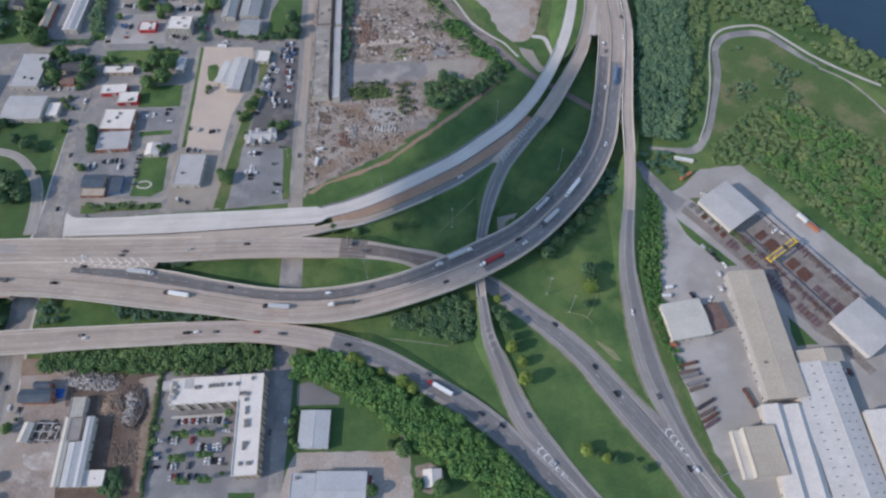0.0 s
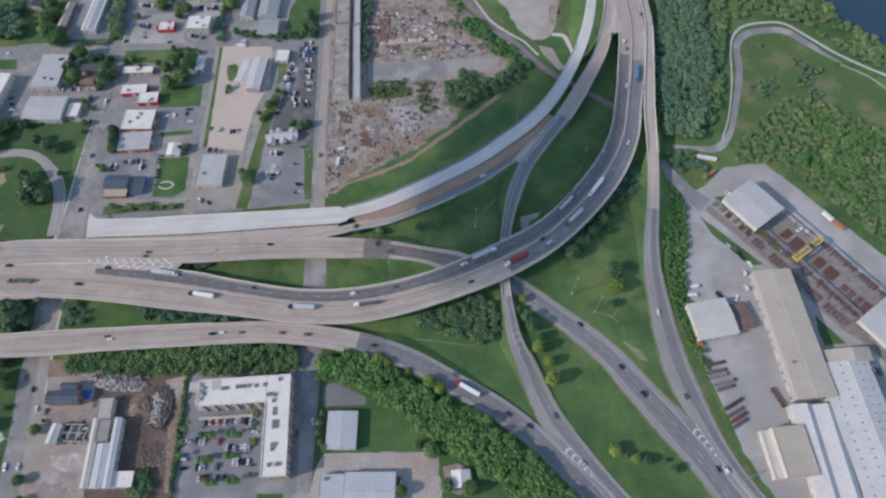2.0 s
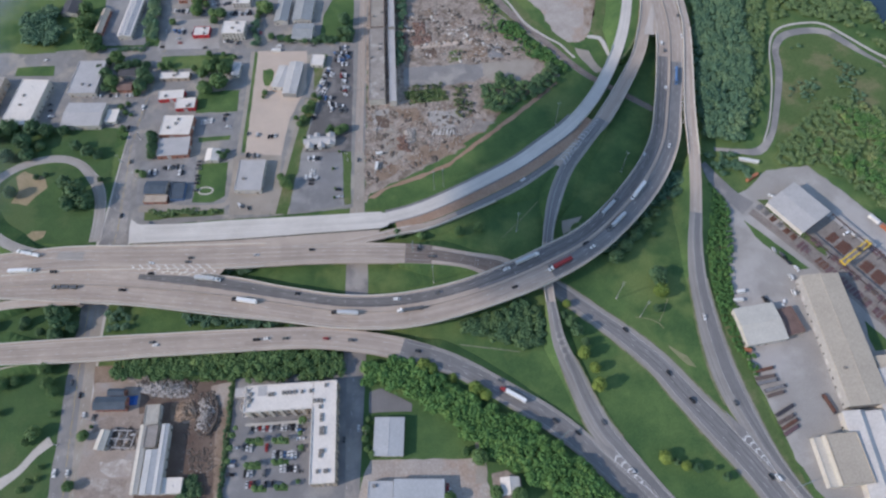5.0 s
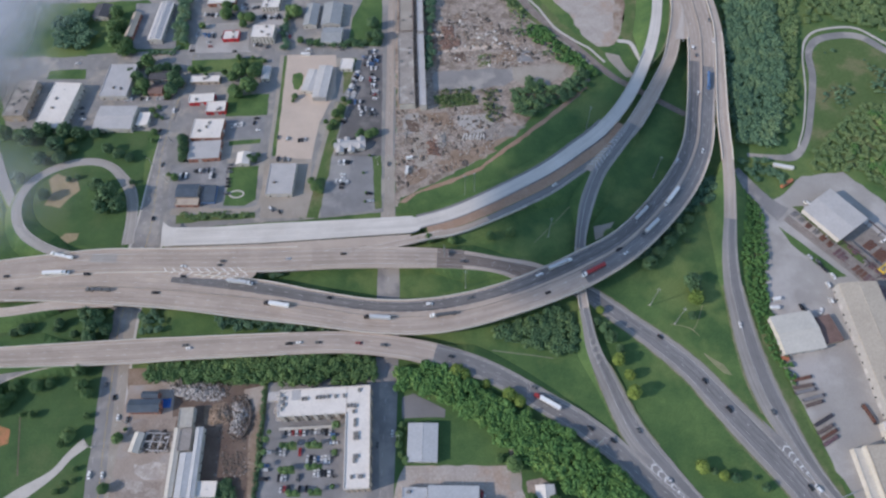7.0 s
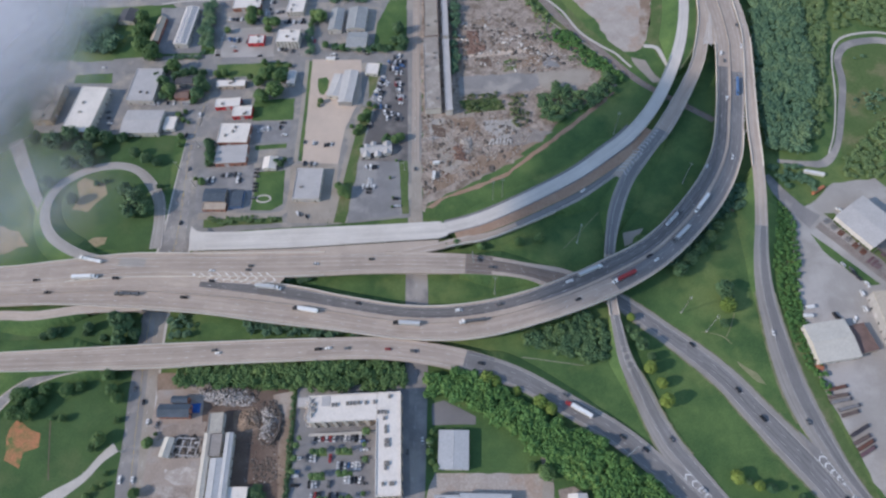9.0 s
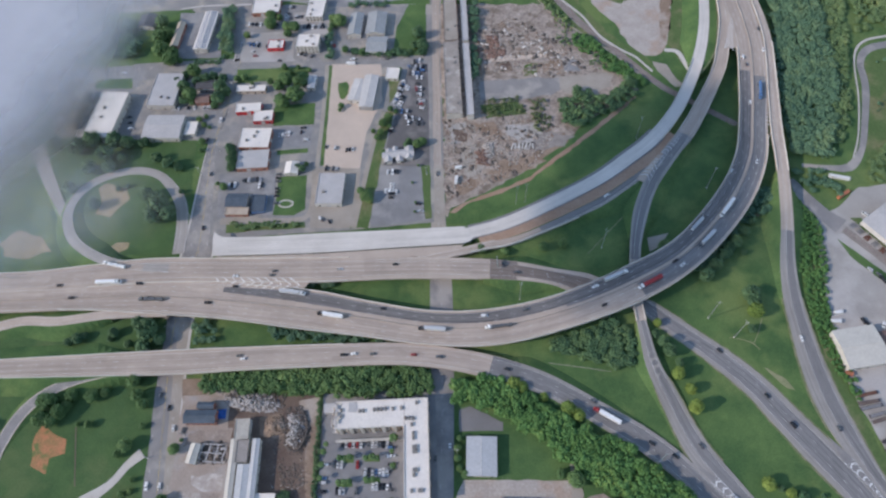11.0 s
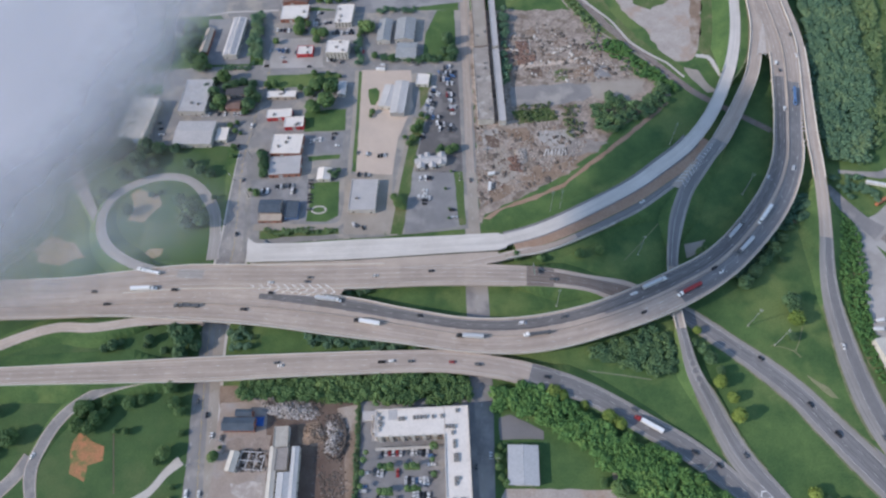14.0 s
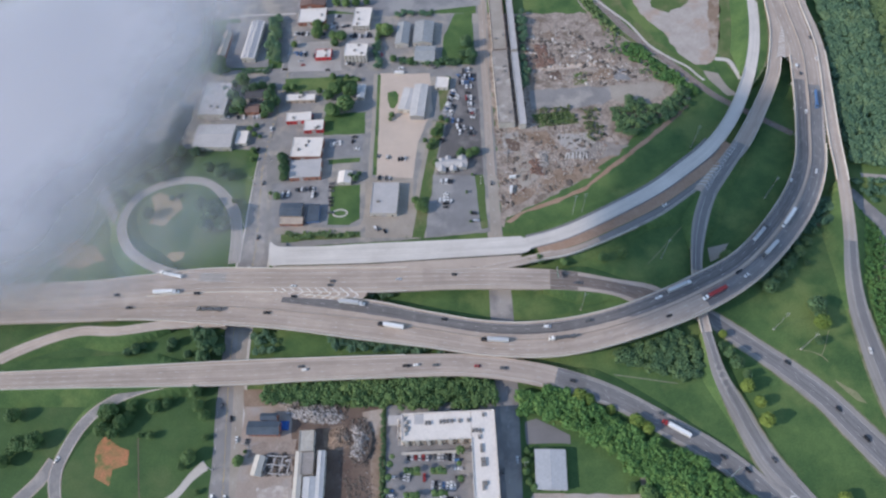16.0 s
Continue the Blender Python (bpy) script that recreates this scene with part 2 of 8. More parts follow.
STEEL = material("galvanised_steel", (0.45, 0.46, 0.47), 0.45, (0.36, 0.37, 0.38), 0.5, 2.0, 0.3, metal=0.6)
TYRE = material("tyre_rubber", (0.025, 0.025, 0.027), 0.9, coords="object")
BARK = material("bark", (0.16, 0.12, 0.085), 0.95, (0.1, 0.075, 0.055), 0.8, 4.0, 0.5, coords="object")
LEAF = foliage("leaves", (0.062, 0.122, 0.045), (0.112, 0.185, 0.065), (0.16, 0.23, 0.078))
LEAF_YELLOW = foliage("yellow_green_leaves", (0.1, 0.16, 0.035), (0.19, 0.25, 0.055))
LEAF_WOOD = foliage("woodland_leaves", (0.062, 0.128, 0.078), (0.106, 0.185, 0.104), (0.142, 0.215, 0.108))
LEAF_DARK = foliage("dark_leaves", (0.045, 0.1, 0.05), (0.085, 0.148, 0.067), (0.12, 0.19, 0.073))
LEAF_BELT = foliage("belt_leaves", (0.058, 0.14, 0.042), (0.1, 0.198, 0.056), (0.15, 0.24, 0.065))
LEAF_SLOPE = foliage("scrub_leaves", (0.098, 0.165, 0.07), (0.16, 0.228, 0.093), (0.24, 0.27, 0.105))
LEAF_DRY = foliage("dry_scrub_leaves", (0.075, 0.11, 0.05), (0.14, 0.165, 0.075), (0.21, 0.2, 0.1))
SHOULDER = material("grey_road_shoulder", (0.35, 0.325, 0.3), 0.9, (0.28, 0.26, 0.24), 0.05, 1.5, 0.35, 0.1, streak=0.15)
ROOF_TEAL = material("weathered_green_grey_roof", (0.34, 0.35, 0.352), 0.75, (0.27, 0.28, 0.282), 0.1, 0.8, 0.4)
ROOF_STAINED = material("stained_brown_grey_roof", (0.36, 0.32, 0.285), 0.85, (0.26, 0.23, 0.205), 0.12, 0.8, 0.5, third=(0.44, 0.4, 0.36), third_scale=0.08)
ROOF_CREAM = material("cream_metal_roof", (0.55, 0.52, 0.46), 0.6, (0.47, 0.44, 0.39), 0.1, 0.7, 0.3, spec=0.4)
TOWN = material("patchy_town_ground", (0.292, 0.278, 0.265), 0.92, (0.215, 0.206, 0.198), 0.07, 1.2, 0.4, 0.1, third=(0.36, 0.325, 0.28), third_scale=0.045)
CARLOT = material("patched_dark_asphalt", (0.16, 0.15, 0.148), 0.92, (0.11, 0.105, 0.104), 0.06, 1.2, 0.4, 0.1, third=(0.21, 0.195, 0.185), third_scale=0.04)
ROOF_PANEL = material("grey_roof_panel", (0.27, 0.29, 0.33), 0.6, (0.21, 0.23, 0.27), 0.2, 1.0, 0.3)
ROOF_SHED = material("weathered_pale_shed_roof", (0.5, 0.475, 0.455), 0.65, (0.43, 0.405, 0.385), 0.08, 0.7, 0.3, spec=0.4)
ROOF_SLATE = material("blue_slate_roof", (0.09, 0.115, 0.15), 0.8, (0.06, 0.08, 0.105), 0.2, 1.5, 0.4)
TARP = material("blue_tarpaulin", (0.03, 0.12, 0.4), 0.5, (0.02, 0.08, 0.3), 0.3, 1.5, 0.3)


def cloud_material(name, centre, reach, height, seed, lie, dense=0.62):
    """A thin veil of cloud: white, seen through where a soft noise thins it out, and fading towards the rim of its bank."""
    m = bpy.data.materials.new(name)
    m.use_nodes = True
    nodes, links = m.node_tree.nodes, m.node_tree.links
    nodes.remove(nodes["Principled BSDF"])
    place = nodes.new("ShaderNodeNewGeometry").outputs["Position"]
    offset = nodes.new("ShaderNodeVectorMath")
    offset.operation = "SUBTRACT"
    links.new(place, offset.inputs[0])
    offset.inputs[1].default_value = (centre[0], centre[1], height)
    scaled = nodes.new("ShaderNodeVectorMath")
    scaled.operation = "DIVIDE"
    turned = nodes.new("ShaderNodeVectorRotate")
    turned.rotation_type = "Z_AXIS"
    turned.inputs["Angle"].default_value = -radians(lie)
    links.new(offset.outputs[0], turned.inputs["Vector"])
    links.new(turned.outputs[0], scaled.inputs[0])
    scaled.inputs[1].default_value = (reach[0], reach[1], 400.0)
    length = nodes.new("ShaderNodeVectorMath")
    length.operation = "LENGTH"
    links.new(scaled.outputs[0], length.inputs[0])
    tex = nodes.new("ShaderNodeTexNoise")
    tex.noise_dimensions = "4D"
    tex.inputs["W"].default_value = seed * 0.13
    tex.inputs["Scale"].default_value, tex.inputs["Detail"].default_value, tex.inputs["Roughness"].default_value = 0.02, 4.0, 0.5
    links.new(place, tex.inputs["Vector"])
    total = nodes.new("ShaderNodeMath")
    total.operation = "MULTIPLY_ADD"
    links.new(tex.outputs["Fac"], total.inputs[0])
    total.inputs[1].default_value = 0.6
    links.new(length.outputs["Value"], total.inputs[2])
    ramp = nodes.new("ShaderNodeMapRange")
    ramp.interpolation_type = "SMOOTHSTEP"
    ramp.inputs["From Min"].default_value, ramp.inputs["From Max"].default_value = 0.93, 1.4
    ramp.inputs["To Min"].default_value, ramp.inputs["To Max"].default_value = dense, 0.0
    links.new(total.outputs[0], ramp.inputs["Value"])
    white, through_white, both = nodes.new("ShaderNodeBsdfDiffuse"), nodes.new("ShaderNodeBsdfTranslucent"), nodes.new("ShaderNodeMixShader")
    white.inputs["Color"].default_value = through_white.inputs["Color"].default_value = (0.75, 0.755, 0.79, 1)
    links.new(white.outputs[0], both.inputs[1])
    links.new(through_white.outputs[0], both.inputs[2])
    both.inputs[0].default_value = 0.4
    clear, out = nodes.new("ShaderNodeBsdfTransparent"), nodes.new("ShaderNodeMixShader")
    links.new(ramp.outputs["Result"], out.inputs[0])
    links.new(clear.outputs[0], out.inputs[1])
    links.new(both.outputs[0], out.inputs[2])
    links.new(out.outputs[0], nodes["Material Output"].inputs["Surface"])
    return m


# ---- builders ----
def mesh_of(name, verts, faces, mat, smooth=False):
    me = bpy.data.meshes.new(name)
    me.from_pydata([tuple(v) for v in verts], [], faces)
    if mat:
        me.materials.append(mat)
    if smooth:
        me.polygons.foreach_set("use_smooth", [True] * len(me.polygons))
    me.update()
    return me


def put(name, me, parent=None, m=None, label=""):
    ob = new(name, me)
    if parent is not None:
        ob.parent = parent
    if m is not None:
        ob.matrix_basis = m
    if label:
        tagged(ob, label)
    return ob


class Shape:
    """Gathers boxes, prisms and tubes into one mesh."""

    def __init__(self):
        self.v, self.f = [], []

    def box(self, cx, cy, z0, w, d, h, rot=0.0, taper=0.0):
        c, s, n = math.cos(radians(rot)), math.sin(radians(rot)), len(self.v)
        for z, k in ((z0, 1.0), (z0 + h, 1.0 - taper)):
            for a, b in ((-1, -1), (1, -1), (1, 1), (-1, 1)):
                x, y = a * w * k / 2, b * d * k / 2
                self.v.append((cx + x * c - y * s, cy + x * s + y * c, z))
        self.f += [tuple(n + i for i in q) for q in ((3, 2, 1, 0), (4, 5, 6, 7), (0, 1, 5, 4), (1, 2, 6, 5), (2, 3, 7, 6), (3, 0, 4, 7))]
        return self

    def prism(self, pts, z0, z1):
        """An upright prism over a polygon."""
        n, k = len(self.v), len(pts)
        area = sum(pts[i - 1][0] * pts[i][1] - pts[i][0] * pts[i - 1][1] for i in range(k))
        pts = pts if area > 0 else pts[::-1]
        self.v += [(x, y, z0) for x, y in pts] + [(x, y, z1) for x, y in pts]
        self.f += [tuple(range(n + k, n + 2 * k)), tuple(range(n + k - 1, n - 1, -1))]
        self.f += [(n + i, n + (i + 1) % k, n + k + (i + 1) % k, n + k + i) for i in range(k)]
        return self

    def profile(self, outline, x0, x1):
        """A profile in (y, z), drawn out along x."""
        n, k = len(self.v), len(outline)
        self.v += [(x0, y, z) for y, z in outline] + [(x1, y, z) for y, z in outline]
        self.f += [tuple(range(n + k - 1, n - 1, -1)), tuple(range(n + k, n + 2 * k))]
        self.f += [(n + i, n + (i + 1) % k, n + k + (i + 1) % k, n + k + i) for i in range(k)]
        return self

    def tube(self, a, b, r0, r1=None, sides=6):
        a, b = Vector(a), Vector(b)
        r1 = r0 if r1 is None else r1
        turn = (b - a).to_track_quat("Z", "Y")
        n = len(self.v)
        for p, r in ((a, r0), (b, r1)):
            for i in range(sides):
                q = 2 * math.pi * i / sides
                self.v.append(tuple(p + turn @ Vector((r * math.cos(q), r * math.sin(q), 0))))
        self.f += [(n + i, n + (i + 1) % sides, n + sides + (i + 1) % sides, n + sides + i) for i in range(sides)]
        self.f += [tuple(range(n + sides - 1, n - 1, -1)), tuple(range(n + sides, n + 2 * sides))]
        return self

    def mesh(self, name, mat, smooth=False):
        return mesh_of(name, self.v, self.f, mat, smooth)


def part(name, shape, mat, parent, label=""):
    return put(name, shape.mesh(name, mat), parent, None, label)


def base(name, x, y, z=0.0, rot=0.0):
    ob = new(name)
    ob.matrix_basis = pose(x, y, z, 0, 0, rot)
    ob.empty_display_size = 0.5
    return ob


def curve_points(stations, step=5.0):
    """A smooth line through the stations (Catmull-Rom), each a tuple of equal length."""
    s = [np.array(p, float) for p in stations]
    s = [2 * s[0] - s[1]] + s + [2 * s[-1] - s[-2]]
    out = []
    for i in range(1, len(s) - 2):
        a, b, c, d = s[i - 1:i + 3]
        n = max(2, int(np.linalg.norm((c - b)[:2]) / step))
        for k in range(n):
            t = k / n
            out.append(0.5 * (2 * b + (c - a) * t + (2 * a - 5 * b + 4 * c - d) * t * t + (3 * b - a - 3 * c + d) * t ** 3))
    out.append(s[-2])
    return out


def sides_of(line):
    p = np.array(line)
    d = np.gradient(p[:, :2], axis=0)
    d /= np.linalg.norm(d, axis=1)[:, None]
    return p, np.stack([-d[:, 1], d[:, 0]], 1)   # points; the way to the left


def ragged(pts, step=6.0, amount=1.2, seed=0):
    """The outline of a plot with its edges slightly uneven."""
    rnd, out, k = random.Random(seed), [], len(pts)
    for i in range(k):
        a, b = Vector(pts[i]), Vector(pts[(i + 1) % k])
        n = max(1, int((b - a).length / step))
        for j in range(n):
            p = a.lerp(b, j / n)
            out.append((p.x + rnd.uniform(-amount, amount), p.y + rnd.uniform(-amount, amount)))
    return out


def plot(name, label, category, mat, pts, z, rough_edge=0.0, seed=0, kind="structure"):
    """A paved or planted piece of ground, a thin slab with its top at z."""
    pts = ragged(pts, 6.0, rough_edge, seed) if rough_edge else pts
    ob = new(name, Shape().prism(pts, z - 0.06, z).mesh(name, mat))
    return tagged(ob, label, category, kind=kind)


# ---- ground ----
gm = bmesh.new()
bmesh.ops.create_grid(gm, x_segments=60, y_segments=60, size=2400)
gme = bpy.data.meshes.new("ground")
gm.to_mesh(gme)
gm.free()
gme.materials.append(GRASS)
ground = tagged(new("ground", gme), "flat green grassland with worn drier patches", "ground", kind="structure")
ground.location = (-50, 300, -0.06)

KIND_OF_PLOT = {"pavement": "paving", "lawn": "grass", "bare_ground": "bare earth", "meadow": "meadow", "water": "river"}
plot_count = itertools.count()


def lay(name, label, mat, pts, z, edge):
    """A piece of ground with slightly uneven edges."""
    plot(name, label, KIND_OF_PLOT[name], mat, pts, z, edge, next(plot_count))


lay("pavement", "dusty grey town ground with patches of weeds", TOWN, [(-408.9, 573.7), (-146.8, 565.7), (-133.9, 297), (-213.1, 288.8), (-322.5, 280.6), (-337.6, 380.3), (-332.8, 488)], 0.03, 0.5)
lay("pavement", "grey town ground between warehouses", TOWN, [(-540, 484.6), (-332.8, 488), (-337.6, 380.3), (-357.8, 387.1), (-495.1, 392.1)], 0.03, 0.5)
lay("pavement", "pale rubble-strewn ground of a cleared factory", RUBBLE, [(-137.9, 565.4), (-23.8, 561.9), (12.2, 499.5), (50, 443), (0.3, 402.5), (-51.8, 352.1), (-119.3, 311.1), (-124.5, 299.8)], 0.04, 1.5)
lay("pavement", "pale bare gravel terrace beside the railway", TERRACE, [(13.3, 640), (13.8, 575), (24.4, 547.5), (38.8, 530.5), (47.4, 503.2), (60.5, 484.4), (72.1, 484.1), (76.8, 487), (83.8, 499.8), (94.3, 543.4), (112, 640)], 0.04, 1.5)
lay("pavement", "broad pale gravel yard of a steel works", YARD, [(174.7, 300.6), (192.8, 309.2), (215.9, 329.7), (250.9, 334.3), (338.8, 223.1), (358.8, 192), (276.4, 46.5), (195.4, 56.7), (179, 92.7), (160.9, 165.6), (161.7, 221.3)], 0.05, 0.8)
lay("pavement", "tan gravel forecourt of a filling station", TANLOT, [(-242.1, 481.3), (-192.5, 480.3), (-188.2, 432.9), (-199.4, 395.2), (-202.1, 353.3), (-235.3, 355.5), (-237.9, 412.7)], 0.07, 0.4)
lay("pavement", "grey asphalt car park with weathered patches", LOT, [(-188.8, 356.3), (-148.5, 356), (-136.9, 299.8), (-187.2, 291.5)], 0.07, 0.3)
lay("pavement", "dark patched used car lot", CARLOT, [(-164.6, 480.4), (-146.8, 480), (-140, 355.9), (-181.2, 356.3), (-179.7, 385), (-173.6, 418.7)], 0.07, 0.4)
lay("pavement", "grey asphalt hotel car park", LOT, [(-201.9, 120.4), (-151.8, 121.2), (-148.5, 59.1), (-206.4, 57.8), (-206.1, 86.2)], 0.06, 0.2)
lay("pavement", "dark torn-up soil of a demolition yard", DARKSOIL, [(-283.3, 147.9), (-214.1, 148.8), (-201.9, 57.9), (-270.7, 56.4), (-281.1, 119.2)], 0.05, 1.0)
lay("pavement", "dusty pale works yard", WORKYARD, [(-313, 147.5), (-279.1, 147.9), (-263.1, 56.5), (-305.1, 55.6)], 0.06, 0.6)
lay("pavement", "pale concrete forecourt", TERRACE, [(-110.6, 84.4), (-107.1, 92.5), (-35.1, 93.8), (-25.1, 72.1), (-26.4, 51.9), (-116.6, 49.8)], 0.06, 0.5)
lay("pavement", "grey asphalt apron behind a shed", ASPHALT, [(-110.7, 139.8), (-102.7, 142.8), (-79.8, 131.1), (-79.7, 125.5), (-110.2, 125)], 0.06, 0.4)
lay("pavement", "grey asphalt car park of an eatery", LOT, [(-327.8, 348.1), (-277.5, 354), (-270, 305.9), (-319.9, 301.5)], 0.07, 0.3)
lay("lawn", "bright green mown lawn", GRASS, [(-273.3, 344.6), (-248.2, 346.3), (-245.2, 310.4), (-254, 304.1), (-272.8, 304.7), (-272.1, 323.4)], 0.08, 0.3)
lay("lawn", "green lawn beside a shop", GRASS, [(-290.8, 428.9), (-251.8, 431.1), (-250.1, 404.7), (-288.9, 403.1)], 0.08, 0.5)
lay("lawn", "green lawn with trees", GRASS, [(-336.2, 476.4), (-265.5, 478.8), (-262.1, 463.5), (-324.1, 458.7), (-333.4, 457.4)], 0.08, 0.6)
lay("lawn", "wide green lawn beside a street", GRASS, [(-181, 532.6), (-170.5, 566.4), (-152.7, 565.8), (-148.5, 491.6), (-182.2, 490.8)], 0.08, 0.4)
lay("lawn", "green lawn with trees beside a street", GRASS, [(-528, 564), (-446, 561.5), (-445.3, 484.2), (-486.2, 483.5)], 0.08, 0.8)
lay("lawn", "narrow weedy verge between two lots", MEADOW, [(-195.4, 347.1), (-186.9, 418.9), (-176.2, 418.7), (-182.6, 372.1), (-188.6, 291.5), (-203.9, 291.6)], 0.08, 0.8)
# the two park lawns carry cloud shade in their grass colour
lay("lawn", "green mown park round the south loop, toned darker for cloud shade", PARK, [(-640, 214), (-360, 214), (-340, 208), (-335, 150), (-322, 55), (-470, 40), (-640, 40)], 0.03, 0.6)
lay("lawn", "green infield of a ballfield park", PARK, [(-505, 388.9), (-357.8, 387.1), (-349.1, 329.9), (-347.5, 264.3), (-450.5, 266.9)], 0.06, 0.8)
lay("bare_ground", "tan bare earth infield of a ballfield", SAND, [(-435.1, 333.4), (-429.2, 339.5), (-409.1, 333.3), (-402.9, 321.1), (-410.4, 312.2), (-415.3, 303.5), (-429.9, 306.4), (-427.6, 318.2)], 0.1, 0.6)
lay("bare_ground", "small tan bare patch", SAND, [(-406, 273.5), (-402.4, 277.9), (-390.1, 277.9), (-390.6, 271.3), (-397, 268)], 0.1, 0.4)
lay("bare_ground", "red clay patch of bare earth", CLAY, [(-416.1, 117), (-409.9, 123.2), (-399, 116.5), (-389.5, 113.4), (-390.2, 103.6), (-399.1, 99.5), (-400.4, 91.8), (-411.3, 93.5)], 0.1, 2.2)
lay("meadow", "pale green mown park meadow", MEADOW, [(260.1, 471.3), (281.2, 492.8), (313.9, 490.2), (337.6, 455.6), (397.9, 398.4), (427.8, 352.8), (351.7, 261.2), (318.2, 283), (253.9, 347.7), (227.9, 352.9)], 0.04, 1.5)
lay("meadow", "yellow-green slope between two roads", MEADOW, [(112, 640), (136, 640), (122.7, 576.3), (108.4, 514.7), (96.2, 473), (89.3, 492), (85.4, 499.7), (95, 543.4)], 0.06, 0.8)
lay("bare_ground", "brown earth along the edge of a gravel terrace", SOIL, [(91.9, 585), (102, 585), (95, 545), (84.6, 500.5), (76.2, 490), (80.5, 527.5)], 0.06, 1.6)
lay("lawn", "weeds on a gravel terrace", MEADOW, [(33.6, 605), (76.7, 603), (67.2, 571.5), (45.7, 560.3), (32.8, 569.3)], 0.062, 2.0)
lay("pavement", "grey lots north of the town", TOWN, [(-560, 700), (-351.9, 700), (-338, 570), (-410, 566), (-477.4, 563.2), (-545, 566)], 0.045, 0.8)
lay("pavement", "pale grey street ground north of the shops", LOT, [(-352, 700), (-140, 700), (-143.9, 577.8), (-179.5, 574), (-238.8, 564), (-303.7, 576), (-340.2, 572)], 0.05, 0.6)
lay("pavement", "thin pale kerb strip beside a lot", PATHM, [(-415.8, 568), (-391.9, 572.4), (-339.5, 573.2), (-339.5, 571), (-391.9, 570.2), (-415.8, 565.8)], 0.07, 0.3)
lay("lawn", "green verge along the rails", MEADOW, [(-52, 640), (-12, 640), (6, 560), (30, 520), (50, 497), (68, 478), (60, 452), (36, 478), (14, 505), (-12, 532), (-36, 566)], 0.045, 1.4)
lay("lawn", "narrow green verge beside a service lane", GRASS, [(-244.2, 479.8), (-241.3, 479.8), (-234.5, 356.7), (-238.1, 356.8)], 0.09, 0.3)
lay("lawn", "small planted island on a forecourt", GRASS, [(-232.6, 455.5), (-225.2, 457.6), (-221.8, 453), (-221.9, 442.1), (-224.7, 435), (-228.7, 436.5), (-231.7, 446)], 0.1, 0.3)
lay("bare_ground", "worn sandy ground beside a park", SAND, [(-504.8, 275.1), (-493.3, 289.1), (-471.1, 283.5), (-456.5, 269.6), (-473.9, 262.5), (-494.9, 265.7)], 0.1, 2.0)
lay("pavement", "oval concrete walk on a lawn", PATHM, [(-262.8 + 7 * math.cos(k * 0.449), 316.3 + 4.4 * math.sin(k * 0.449)) for k in range(14)], 0.1, 0)
lay("lawn", "small oval of lawn inside a walk", GRASS, [(-262.8 + 5.4 * math.cos(k * 0.449), 316.3 + 2.9 * math.sin(k * 0.449)) for k in range(14)], 0.12, 0)
lay("lawn", "strip of grass between siding and yard", GRASS, [(185.4, 281), (200.9, 264.7), (215.6, 247.8), (226.4, 236), (219.6, 235.1), (206.3, 246.3), (191.7, 264.7)], 0.12, 0.5)
lay("lawn", "triangle of grass beside works halls", GRASS, [(255, 192.4), (271.8, 169.7), (255.8, 168.9), (253.5, 178.7)], 0.12, 0.5)
lay("lawn", "green verge along a motorway slip road", MEADOW, [(156.2, 256.9), (167.5, 256.9), (161.3, 192.7), (162.7, 152.7), (172.4, 107.9), (185.9, 63.7), (193, 46.5), (184.4, 56.7), (168.2, 96.4), (154.4, 140), (150.6, 192.7)], 0.1, 0.6)
lay("pavement", "grey concrete slab among rubble", YARD, [(-73.9, 400.5), (-42.9, 403.2), (-37.9, 379.9), (-58.2, 380.3), (-71.1, 387.1)], 0.08, 0.8)
lay("bare_ground", "band of brown graded earth along a bank", BROWN, [(-122.1, 307.6), (-105.9, 318.9), (-77.2, 330.8), (-52.9, 343.7), (-22.8, 371.2), (14, 404), (47.4, 435.8), (47.6, 432.2), (13.8, 398.6), (-22.9, 365.5), (-52.9, 339.4), (-77.1, 326.6), (-108.1, 314.3), (-117.2, 305.2)], 0.09, 0.9)
lay("pavement", "pale broken floor slab among rubble", YARD, [(-124.9, 401.5), (-109.4, 404.6), (-105.1, 381.2), (-121.4, 379.6)], 0.08, 1.4)
lay("pavement", "brown torn-up floor among rubble", SOIL, [(-102.6, 404.4), (-81.9, 407.4), (-76.2, 387.2), (-99.1, 383.1)], 0.07, 1.8)
lay("bare_ground", "brown muddy ground at the foot of a bank", SOIL, [(-116.6, 334.5), (-87.8, 352.3), (-53, 364.2), (-22.4, 390.7), (-18.6, 381.4), (-53, 350.4), (-87.2, 335.2), (-113.5, 323.7)], 0.07, 2.0)
lay("pavement", "grey concrete slab of a vanished factory", STREET, [(-96.9, 455.2), (-59, 458), (-21, 459.2), (-15.9, 447.4), (-30, 437), (-58.7, 432.6), (-95.9, 432.1)], 0.08, 1.2)
lay("pavement", "pale dusty slab of a vanished factory", DUSTLOT, [(-22, 460), (30.6, 463.9), (24.2, 447.2), (4.8, 433), (-13.4, 437), (-22, 445)], 0.085, 1.4)
lay("bare_ground", "dark churned soil on cleared ground", DARKSOIL, [(-80.3, 484.9), (-69.2, 483), (-65.7, 469.3), (-76.6, 469.6)], 0.075, 2.2)
lay("bare_ground", "pale wheel track across cleared ground", TANLOT, [(-92.5, 484.4), (-42.6, 490.9), (-14.7, 495.6), (-13.8, 490.9), (-39.9, 485.4), (-89.6, 479.7)], 0.08, 1.0)
